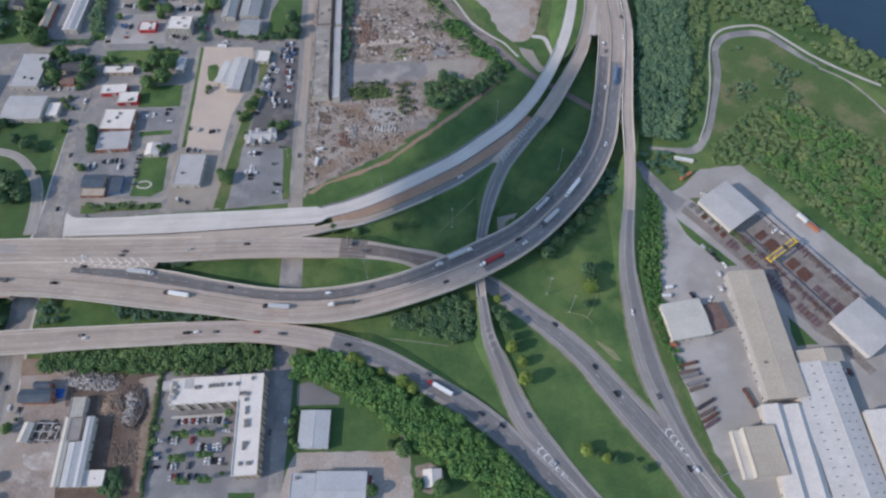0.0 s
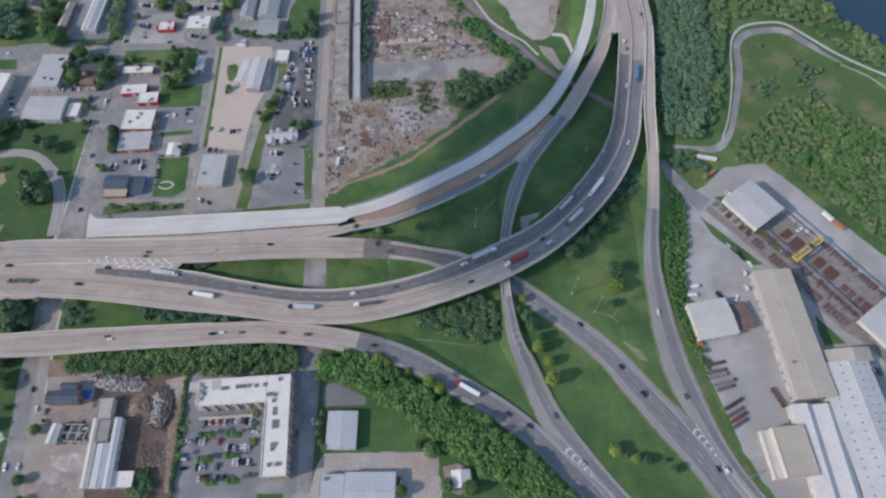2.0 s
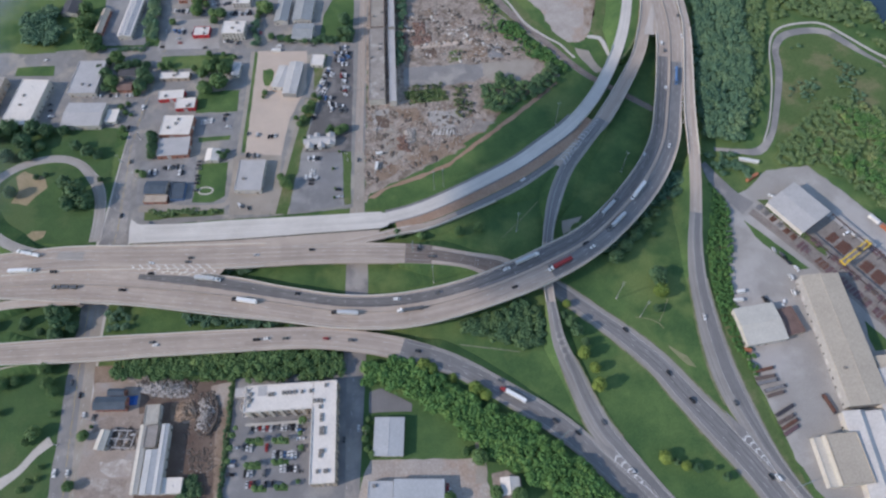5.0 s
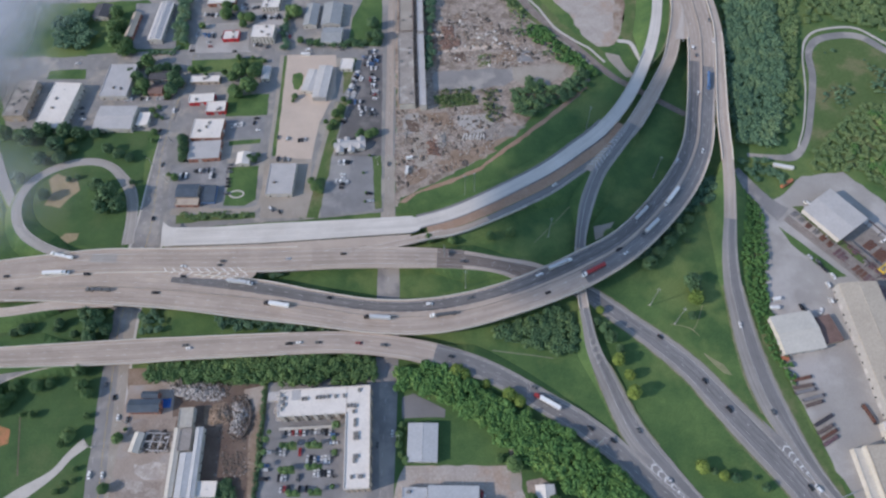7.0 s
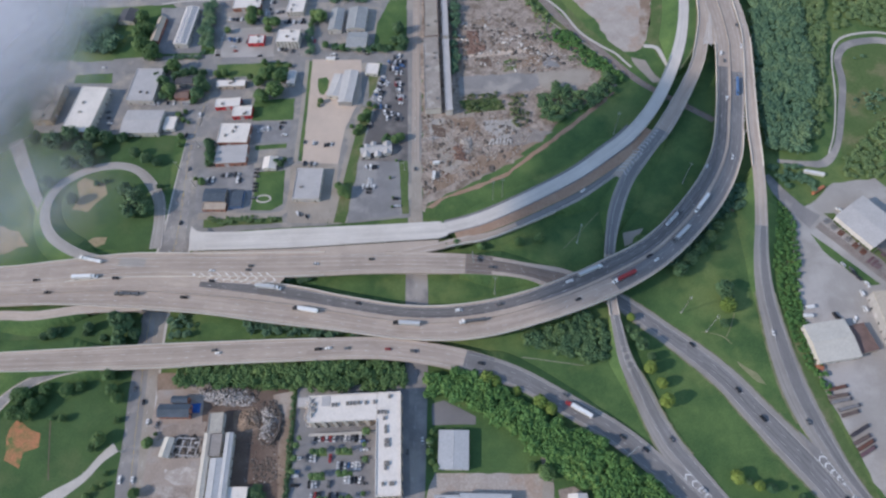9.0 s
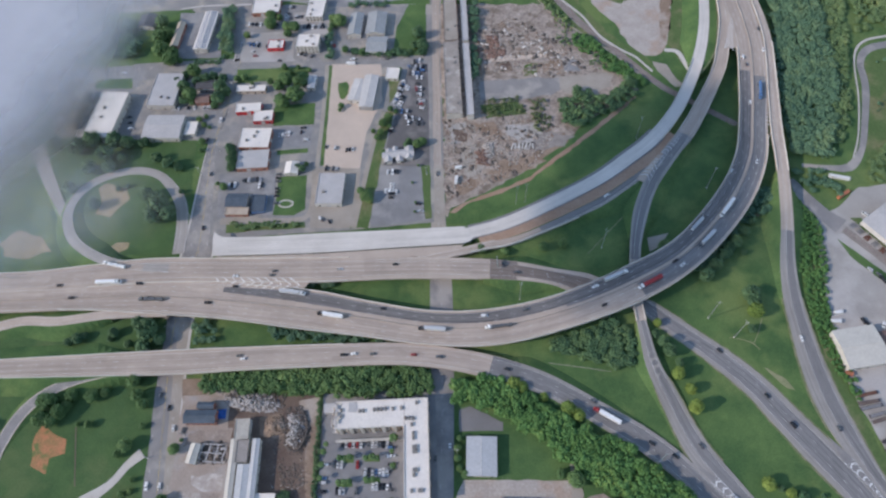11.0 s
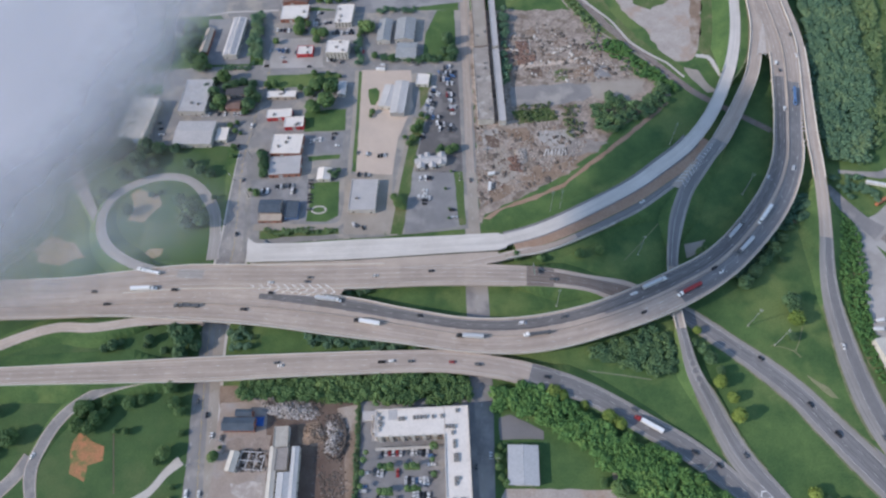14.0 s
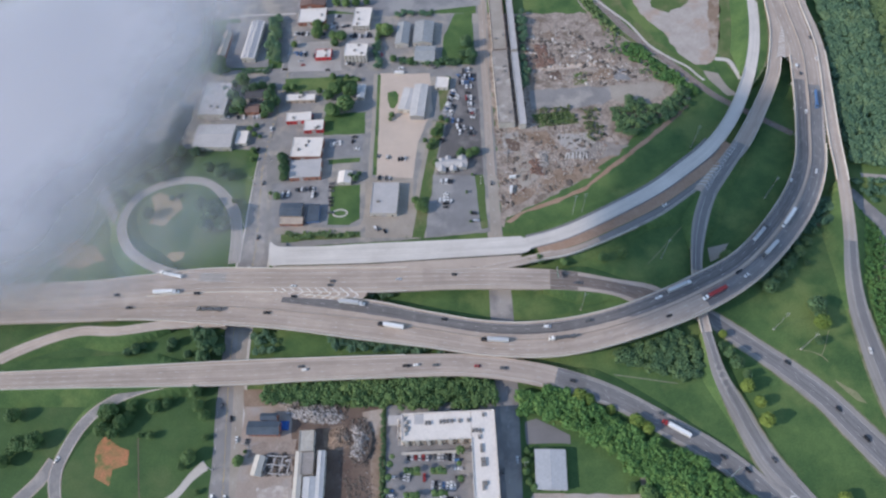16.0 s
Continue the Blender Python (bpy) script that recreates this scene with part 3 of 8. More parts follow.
lay("pavement", "brown sunken floor of a vanished hall", SOIL, [(-50.9, 478.8), (-17.8, 481.7), (-16.5, 468.1), (-49.2, 464.4)], 0.078, 1.0)
lay("pavement", "grey concrete floor beside brown soil", LOT, [(-16.2, 481.7), (-3, 481.4), (-1.3, 466.2), (-16.5, 468.1)], 0.082, 0.8)
lay("bare_ground", "brown weedy soil along a derelict wall", SOIL, [(-111, 505), (-99, 502), (-92, 461), (-105, 459.8)], 0.076, 2.0)
lay("bare_ground", "dark stained soil on cleared ground", DARKSOIL, [(-121, 396), (-109, 395), (-108, 383), (-119.6, 382)], 0.084, 1.8)
lay("bare_ground", "grey-brown spoil at the foot of a bank", BALLAST, [(-53.1, 370.6), (-22.7, 375.1), (-11.3, 386.6), (-37.8, 392.4), (-50.1, 382.1)], 0.086, 2.2)
lay("bare_ground", "dusty pale clearing among rubble", DUSTLOT, [(-111.8, 381.4), (-103.1, 380.6), (-92.8, 352.5), (-107.1, 340.4), (-110.6, 359)], 0.083, 2.0)
lay("bare_ground", "brown graded spoil among rubble", SOIL, [(-88, 357.4), (-58.1, 364.3), (-38, 360.8), (-67.7, 342.8), (-87.2, 337.1)], 0.081, 2.4)
lay("lawn", "weeds on cleared ground", MEADOW, [(-95.7, 425), (-61.4, 429.8), (-53.3, 413.6), (-89.8, 409.6)], 0.09, 0.9)
lay("lawn", "weeds on cleared ground", MEADOW, [(-53.7, 476.5), (-39.9, 478.4), (-42.7, 463.4), (-54.7, 461.5)], 0.09, 0.9)
lay("lawn", "green verge behind shops", GRASS, [(-280.1, 374.4), (-251.3, 376.7), (-251.5, 371.5), (-279.2, 369.2)], 0.09, 0.3)
lay("lawn", "weedy verge along a car park", MEADOW, [(-148, 356), (-140, 355.9), (-136, 300.9), (-141.6, 299.8)], 0.09, 0.4)
lay("lawn", "scrubby strip beside a concrete ramp", MEADOW, [(-311.2, 295.7), (-272.6, 298.5), (-243.2, 297.3), (-242.3, 291.6), (-275.9, 290), (-309.3, 286.7)], 0.09, 0.6)
lay("lawn", "green strip along a street", GRASS, [(-477.5, 465.5), (-440.3, 467), (-437.4, 453.4), (-476.7, 454.1)], 0.09, 0.4)
lay("pavement", "grey gravel lot behind shops", LOT, [(-288.5, 401.1), (-251.4, 402.6), (-249.4, 378), (-284, 375.8)], 0.07, 0.3)
lay("pavement", "dusty apron round a square shop", DUSTLOT, [(-244.3, 353.7), (-201.1, 353.3), (-199.1, 291.6), (-238.5, 291.6)], 0.06, 0.3)
lay("bare_ground", "tan dirt track along a demolition yard", SOIL, [(-226.4, 144.9), (-210.8, 148.1), (-208.9, 118.2), (-205.2, 66.8), (-211.6, 66.9), (-217.4, 112.4)], 0.08, 0.6)
lay("pavement", "weedy brown gravel of a steel yard", BALLAST, [(212, 264), (232, 277), (250, 288), (286, 243), (316, 207), (312, 186), (283, 172), (272, 181)], 0.07, 0.8)
lay("lawn", "weeds between steel stacks", MEADOW, [(201.4, 299.3), (208.3, 300.4), (231.7, 269.8), (245.6, 251.3), (242.4, 247.1), (226, 264.5)], 0.12, 0.8)
lay("pavement", "grey paving round a hotel", LOT, [(-209.5, 149.8), (-128.4, 156), (-122.7, 66.5), (-203.6, 66.8), (-207.3, 118.2)], 0.04, 0.2)
lay("bare_ground", "brown dirt beside a street", SOIL, [(-316.8, 160.6), (-277.3, 158.1), (-269, 141), (-310, 136.3)], 0.055, 0.8)
lay("pavement", "grey asphalt lot round a workshop", LOT, [(-414.3, 561.1), (-368.3, 559.7), (-356.7, 493.1), (-400.5, 492.6)], 0.1, 0.4)
lay("pavement", "pale car park round a restaurant", YARD, [(-339.9, 528.3), (-288.1, 528.6), (-280.9, 486.6), (-335.6, 486.4)], 0.1, 0.4)
lay("pavement", "pale grey car park behind an office", YARD, [(-291.9, 557.5), (-250.1, 557.9), (-246.5, 524.1), (-286.4, 525.2)], 0.1, 0.4)
lay("lawn", "weedy verge beside a used car lot", MEADOW, [(-183.6, 461.6), (-176.1, 476.5), (-171.5, 474.9), (-176, 439.5), (-181.4, 428.9)], 0.1, 0.6)
lay("pavement", "pale broken concrete floor in a works yard", RUINFLOOR, [(-295.6, 91.7), (-273.4, 92.7), (-270.8, 82.3), (-284.1, 81.3), (-291.1, 85.4)], 0.1, 1.6)
lay("pavement", "pale dirt lane beside a tree belt", DUSTLOT, [(-35.6, 104.3), (-31.3, 104.3), (-28.5, 91.5), (-28.0, 77.6), (-35.6, 77.6), (-34.6, 91.5)], 0.09, 0.8)
lay("bare_ground", "tan garden ground round a small white house", DUSTSOIL, [(-24.9, 82.6), (-14.1, 86.3), (-5.2, 80.4), (-4.9, 71.1), (-14.1, 66.2), (-24.4, 69.7)], 0.092, 1.0)
lay("bare_ground", "dusty pinkish ground in a works yard", DUSTSOIL, [(-302.4, 82), (-290.1, 80.7), (-272, 79), (-268, 60), (-300.7, 60)], 0.09, 2.2)
lay("bare_ground", "brown grit between works buildings", DUSTSOIL, [(-304, 121), (-270, 124), (-272, 112), (-290, 113.5), (-304, 112)], 0.092, 2.0)
lay("bare_ground", "tan dug soil beside a rubble heap", SOIL, [(-252, 133), (-238, 137), (-231.5, 121), (-239, 118), (-252, 119.5)], 0.085, 2.0)
for row in ([(-194.3, 107), (-182.9, 107.4), (-182, 102.2), (-193.2, 101.8)], [(-175.8, 107.6), (-165.2, 108), (-164.4, 103.4), (-174.9, 103)], [(-193.3, 91), (-182.5, 91.4), (-181.6, 86.4), (-192.2, 86)], [(-174.4, 92.6), (-163.2, 93), (-162.6, 89.2), (-173.8, 88.8)], [(-185, 75.6), (-176, 75.8), (-176, 71.8), (-185, 71.6)], [(-170.4, 76.2), (-161.4, 76.4), (-161.4, 72.6), (-170.4, 72.4)]):
    lay("lawn", "small planted island in a car park", GRASS, row, 0.12, 0.2)
lay("water", "dark blue river water", WATER, [(362.7, 568.7), (360.3, 517.7), (383.2, 481.7), (418.2, 458.6), (481.7, 439.7), (601.4, 592.8), (423.6, 595)], -0.02, 1.5)


# ---- roads ----
ROADS = {}


def ribbon(line, lift, lo, hi, z_lo=None):
    """A strip along a line, from lo to hi of its half width (-1 right, 1 left), lift above it; with z_lo it is a slab that deep."""
    p, left = sides_of(line)
    half = p[:, 3:4] / 2
    a, b = p[:, :2] + left * half * hi, p[:, :2] + left * half * lo
    n, z = len(p), p[:, 2] + lift
    v = [(*a[i], z[i]) for i in range(n)] + [(*b[i], z[i]) for i in range(n)]
    f = [(i, n + i, n + i + 1, i + 1) for i in range(n - 1)]
    if z_lo is not None:
        v += [(*a[i], z[i] - z_lo) for i in range(n)] + [(*b[i], z[i] - z_lo) for i in range(n)]
        f += [(2 * n + i + 1, 3 * n + i + 1, 3 * n + i, 2 * n + i) for i in range(n - 1)]
        f += [(i + 1, 2 * n + i + 1, 2 * n + i, i) for i in range(n - 1)] + [(n + i, 3 * n + i, 3 * n + i + 1, n + i + 1) for i in range(n - 1)]
        f += [(0, 2 * n, 3 * n, n), (n - 1, 2 * n - 1, 4 * n - 1, 3 * n - 1)]
    return v, f


def strip(name, line, lift, lo, hi, mat, z_lo=None):
    """A ribbon's mesh, laid out in metres along and across its line."""
    me = mesh_of(name, *ribbon(line, lift, lo, hi, z_lo), mat)
    p = np.array(line)
    run = np.concatenate([[0], np.cumsum(np.linalg.norm(np.diff(p[:, :2], axis=0), axis=1))])
    half = p[:, 3] / 2
    one = np.concatenate([np.stack([run, half * hi], 1), np.stack([run, half * lo], 1)])
    grid = np.concatenate([one] * (len(me.vertices) // len(one)))
    corner = np.zeros(len(me.loops), dtype=np.int32)
    me.loops.foreach_get("vertex_index", corner)
    me.uv_layers.new(name="lay").data.foreach_set("uv", (grid[corner] + p[0, :2]).astype(np.float32).ravel())
    return me


def wall_along(line, offset, width, height, inset=0.25):
    """A barrier at that offset in metres from the line's edge: side 1 the left edge, -1 the right edge, 0 the middle."""
    p, left = sides_of(line)
    mid = p[:, :2] + left * (np.sign(offset) * p[:, 3:4] / 2 - np.sign(offset) * inset) if offset else p[:, :2]
    n, out = len(p), []
    prof = ((-width / 2, 0), (-width * 0.3, height), (width * 0.3, height), (width / 2, 0))
    v = [(*(mid[i] + left[i] * o), p[i, 2] + h) for o, h in prof for i in range(n)]
    f = [(k * n + i, k * n + i + 1, (k + 1) * n + i + 1, (k + 1) * n + i) for k in range(3) for i in range(n - 1)]
    return v, f


def dashes(line, share, width, on, off, lift=0.08):
    """Painted dashes (or one line where off is 0) at that share of the half width."""
    p, left = sides_of(line)
    mid = p[:, :2] + left * p[:, 3:4] / 2 * share
    run = np.concatenate([[0], np.cumsum(np.linalg.norm(np.diff(mid, axis=0), axis=1))])
    v, f, s = [], [], 0.0
    while s < run[-1] - on:
        marks = [s, s + on]
        n = len(v)
        for q in marks:
            x, y = np.interp(q, run, mid[:, 0]), np.interp(q, run, mid[:, 1])
            lx, ly = np.interp(q, run, left[:, 0]), np.interp(q, run, left[:, 1])
            z = np.interp(q, run, p[:, 2]) + lift
            v += [(x + lx * width / 2, y + ly * width / 2, z), (x - lx * width / 2, y - ly * width / 2, z)]
        f.append((n, n + 1, n + 3, n + 2))
        s += on + off
    return v, f


def road(key, label, stations, surface, marks=(), parapets=(), bridge=(), bank=None, lanes=(), median=False, z_deck=1.3, outer=(), category="road"):
    """A carriageway: a slab, lanes of another surface laid on it (share from, to, run from, to, material), painted lines,
    parapets (side, from, to), outer shoulders (side, reach, material), piers where it is a bridge, and banks down to the ground elsewhere."""
    line = curve_points(stations)
    ROADS[key] = line
    n = len(line)
    at = lambda q: int(q * (n - 1)) if not isinstance(q, tuple) else min(range(n), key=lambda i: (line[i][0] - q[0]) ** 2 + (line[i][1] - q[1]) ** 2)
    cut = lambda a, b: line[at(a):at(b) + 1]
    top = new("road")
    tagged(top, label, category, kind="structure")
    put("carriageway", strip("carriageway", line, 0, -1, 1, surface, z_deck if max(s[2] for s in stations) > 2 else 0.1), top)
    for k, (lo, hi, a, b, mat) in enumerate(lanes):
        put("lane_surface", strip("lane_surface", cut(a, b), 0.02 + 0.004 * k, lo, hi, mat), top)
    for side, reach, a, b, mat in outer:
        lo, hi = (1.0, 1.0 + reach) if side > 0 else (-1.0 - reach, -1.0)
        put("shoulder", strip("shoulder", cut(a, b), -0.04, lo, hi, mat, 0.5), top)
    for share, width, on, off, mat in marks:
        put("lane_line", mesh_of("lane_line", *dashes(line, share, width, on, off), mat), top)
    for side, a, b in parapets:
        put("parapet", mesh_of("parapet", *wall_along(cut(a, b), side, 0.5, 1.05), PALE), top)
    if median:
        put("median_barrier", mesh_of("median_barrier", *wall_along(line, 0, 0.6, 0.9), WORNBARRIER), top)
    p, left = sides_of(line)
    for a, b in bridge:
        i = at(a)
        while i <= at(b):
            x, y, z, w = p[i]
            if z > 2.5:
                rot = math.degrees(math.atan2(left[i][1], left[i][0]))
                pier = Shape().box(x, y, z - 2.4, w * 0.92, 1.6, 1.15, rot)
                for o in (-0.34, 0.0, 0.34):
                    pier.tube((x + left[i][0] * w * o, y + left[i][1] * w * o, -0.1), (x + left[i][0] * w * o, y + left[i][1] * w * o, z - 2.35), 0.6, sides=8)
                put("pier", pier.mesh("pier", PALE), top)
            i += 6
        if len(cut(a, b)) > 3 and surface is CONCRETE:
            seg, sl = p[at(a):at(b) + 1], left[at(a):at(b) + 1]
            joint = Shape()
            for k in range(3, len(seg) - 1, 6):
                x, y, z, w = seg[k]
                joint.box(x, y, z - 0.01, w * 0.97, 0.35, 0.022, math.degrees(math.atan2(sl[k][1], sl[k][0])))
            put("expansion_joint", joint.mesh("expansion_joint", ROADGREY), top)
    if bank:
        mat, ranges = bank
        for a, b in ranges:
            i0, i1 = at(a), at(b) + 1
            seg, sl = p[i0:i1], left[i0:i1]
            v, f, m = [], [], len(seg)
            for side in (1, -1):
                o = len(v)
                edge = seg[:, :2] + sl * seg[:, 3:4] / 2 * side * 0.999
                ease = np.clip(np.minimum(np.arange(m), np.arange(m)[::-1]) / 6.0, 0.04, 1.0)[:, None]
                foot = edge + sl * side * np.maximum(seg[:, 2:3] + 0.1, 0.2) * 1.8 * ease
                v += [(*edge[k], seg[k, 2] - 0.08) for k in range(m)] + [(*foot[k], -0.1) for k in range(m)]
                f += [(o + k, o + k + 1, o + m + k + 1, o + m + k) if side < 0 else (o + m + k, o + m + k + 1, o + k + 1, o + k) for k in range(m - 1)]
            put("embankment", mesh_of("embankment", v, f, mat), top, None, "grassy embankment")
    return top


def chevrons(label, a, b, z, half_a, half_b, count, point, mat=PAINT, width=0.7, sweep=0.8):
    """Painted V stripes between two points on a gore, whose half width grows from half_a to half_b; point: 1 or -1, the way they point."""
    a, b = Vector(a), Vector(b)
    d = (b - a).normalized()
    left = Vector((-d.y, d.x))
    s = Shape()
    for i in range(count):
        t = (i + 0.5) / count
        m, h = a.lerp(b, t), half_a + (half_b - half_a) * t
        zz = z[0] + (z[1] - z[0]) * t
        for side in (1, -1):
            tip, end = m + d * point * h * sweep, m + left * side * h
            n = len(s.v)
            o = d * width / 2
            s.v += [(*(tip - o), zz), (*(tip + o), zz), (*(end + o), zz), (*(end - o), zz)]
            s.f.append((n, n + 1, n + 2, n + 3) if side < 0 else (n + 3, n + 2, n + 1, n))
    ob = new("road_marking", s.mesh("road_marking", mat))
    return tagged(ob, label, "road marking", kind="structure")


TANSTREET = material("tan_worn_concrete_street", (0.44, 0.375, 0.32), 0.9, (0.37, 0.315, 0.27), 0.06, 1.2, 0.4, 0.1, streak=0.12)
DRYGRASS = material("dry_grass", (0.3, 0.28, 0.17), 0.95, (0.2, 0.22, 0.11), 0.2, 0.9, 0.5, 0.3, spec=0.1)
BRIGHT = material("fresh_white_paint", (0.85, 0.84, 0.82), 0.7, (0.72, 0.71, 0.69), 0.6, 2.0, 0.2)
DASH = lambda share: (share, 0.16, 3.4, 8.8, PAINT)
EDGE = lambda share, mat=PAINT: (share, 0.15, 3.6, 0.0, mat)

road("west_street", "wide worn grey city street passing below the motorway",
     [(-335.3, 545.3, 0, 18.2), (-335, 480.2, 0, 15.6), (-339.7, 380.3, 0, 11.7), (-335.6, 329.8, 0, 18.8), (-329.8, 272.4, 0, 28), (-333.6, 206, 0, 29.5), (-325.7, 143.1, 0, 27.6), (-314.4, 73.1, 0, 26.3), (-309.3, 45.2, 0, 27.7)],
     STREET, [DASH(-0.5), DASH(0.5), (0.0, 0.16, 3.6, 0.0, YELLOW)], lanes=[(0.3, 0.86, (-334.7, 206), 1.0, DUSTLOT), (0.86, 1.0, 0.0, 1.0, PATHM), (-1.0, -0.86, 0.0, 1.0, PATHM)])
road("east_street", "straight pale concrete street passing below the motorway",
     [(-143.7, 601.3, 0, 12.2), (-139.2, 483.7, 0, 11.1), (-130.7, 299.8, 0, 12.3), (-126.5, 236.4, 0, 17.4), (-123.3, 166.9, 0, 16.6), (-122.5, 121.7, 0, 17), (-122.2, 77.1, 0, 17.7), (-122.1, 49.6, 0, 18.2)],
     STREET, [DASH(0.0)], lanes=[(-0.62, 0.62, 0.0, 0.45, TANSTREET), (-0.95, 0.95, 0.45, 0.66, DUSTLOT)])
road("cross_street", "narrow grey cross street",
     [(-597.8, 479.6, 0, 17.2), (-495.8, 476.7, 0, 14.9), (-415.7, 483.1, 0, 10.6), (-335.3, 486.1, 0, 10.4), (-246.8, 487.2, 0, 8.7), (-144.3, 485.7, 0, 8.5)], STREET, [DASH(0.0)])
road("loop_ramp", "curved pale loop ramp round a ballfield lawn",
     [(-345.7, 266.9, 0.1, 10.6), (-348.6, 291.8, 0.1, 9.9), (-353.5, 311.9, 0.1, 10.2), (-362, 327.4, 0.1, 9.7), (-381.7, 346.8, 0.2, 7.6), (-404, 352.5, 0.5, 8), (-429.4, 346, 1, 8.2), (-448, 329, 2, 8.2), (-450.8, 303.3, 4, 8.6), (-436.3, 276.9, 5.5, 8.6), (-406.1, 258.5, 6.5, 8.2), (-372.6, 250.9, 7, 7.3), (-331.2, 249.7, 7, 8)],
     GREYCONC, [EDGE(0.9), EDGE(-0.9)], bank=(GRASS, [(0.0, 0.85)]))
road("park_street", "narrow pale street joining the loop ramp",
     [(-509.3, 382.1, 0.1, 13.8), (-480.4, 338.1, 0.3, 10.9), (-457, 306.7, 2, 7.2), (-440.7, 282.2, 4.5, 6.6)], GREYCONC, [], bank=(GRASS, [(0.0, 1.0)]))
road("northern_carriageway", "pale concrete motorway carriageway with parapets, turning to brown-grey asphalt",
     [(-654.1, 235.3, 6.985, 18.2), (-484.2, 236.9, 6.985, 16.2), (-414.7, 241.9, 6.985, 20.1), (-359.2, 247.4, 6.985, 22.4), (-291.5, 247.9, 6.985, 21.4), (-226, 248.4, 6.985, 22.2), (-165.5, 250.4, 7, 19.9), (-115.8, 250.1, 7, 18.7), (-73.1, 248.9, 6, 16.8), (-39.4, 245, 3, 14.6), (-13.5, 238.1, 0.8, 21.3), (7.7, 231, 0.2, 14.5), (28, 222, 0.1, 13), (43.8, 209, 0.1, 15.2), (62.6, 193.2, 0.1, 15.6), (80.5, 177.6, 0.1, 17.5), (98.5, 159.3, 0.1, 18.7), (114.4, 137.1, 0.1, 20.3), (127.5, 119.5, 0.1, 22), (142.4, 99.1, 0.1, 21.5), (153.2, 82.8, 0.1, 20.2), (162, 67.5, 0.1, 20.4), (172.4, 50.3, 0.1, 20.8), (187, 26, 0.1, 20.8)],
     CONCRETE, [DASH(-0.2), DASH(0.2), EDGE(-0.62), EDGE(0.62)], parapets=[(1, 0.18, 0.5), (-1, 0.27, 0.5)], outer=[(1, 0.14, (30, 221), 1.0, VERGE), (-1, 0.14, (30, 221), 1.0, VERGE)], bridge=[(0.2, (-84.4, 249.3))], bank=(GRASS, [((-93.4, 249.3), 0.7)]),
     lanes=[(-0.97, 0.97, (-88.9, 249.3), (-66.4, 248.6), ROADBROWN), (-0.62, 0.62, (-66.4, 248.6), (1, 230.7), ROADBROWN), (-0.99, 0.99, (1, 230.7), 1.0, SHOULDER), (-0.6, 0.6, (1, 230.7), 1.0, ASPHALT), (-0.75, 0.75, 0.0, (-88.9, 249.3), ROADGREY)])
road("main_carriageway", "elevated curving motorway deck with dark asphalt lanes and a median barrier",
     [(-644.1, 216.5, 7, 26.5), (-478.2, 219.9, 7, 20.9), (-409.4, 222.9, 7, 21.4), (-351.4, 224.5, 7, 30.3), (-292.8, 220.9, 7, 30.5), (-229.7, 214.1, 7, 33.1), (-182.3, 206.5, 7.5, 28.9), (-131.4, 199, 8.5, 27.5), (-82.2, 200.2, 9.5, 29), (-30.3, 213.5, 10.5, 28.1), (21.8, 235.7, 12, 30), (65.2, 263.6, 12, 27.2), (106.3, 309.4, 12, 27.3), (129.8, 352.1, 12, 25.2), (140.8, 395.7, 12, 23.8), (148.1, 431.6, 12, 24.6), (156, 481.5, 11.5, 24.7), (157, 520.3, 11, 26), (155.8, 561.1, 11, 26.9), (158.1, 634.7, 11, 29.6)],
     CONCRETE, [DASH(0.3), DASH(0.58), DASH(-0.3), DASH(-0.58), EDGE(0.84), EDGE(-0.84)], parapets=[(1, 0.33, (143.4, 484.9)), (-1, 0.2, (151.9, 378.6))], bridge=[(0.2, 1.0)], median=True,
     lanes=[*((0.46 - 0.025 * k, 0.77 + 0.016 * k, (-300 + 10 * k, 231 - 0.8 * k), (-290 + 10 * k, 230.2 - 0.8 * k), DARK_ASPHALT) for k in range(7)), (0.28, 0.88, (-230, 225.4), (-30.3, 218), DARK_ASPHALT), (0.17, 0.9, (-30.3, 218), (146.5, 452), DARK_ASPHALT), (-0.86, -0.07, (22.9, 235.5), (151, 446), ASPHALT), (0.07, 0.36, 0.0, (-260, 228), ROADGREY), (-0.8, -0.07, 0.0, (22.9, 235.5), ROADGREY), (-0.8, -0.07, (151, 446), 1.0, ROADGREY), (0.07, 0.8, (146.5, 452), 1.0, ROADGREY)])
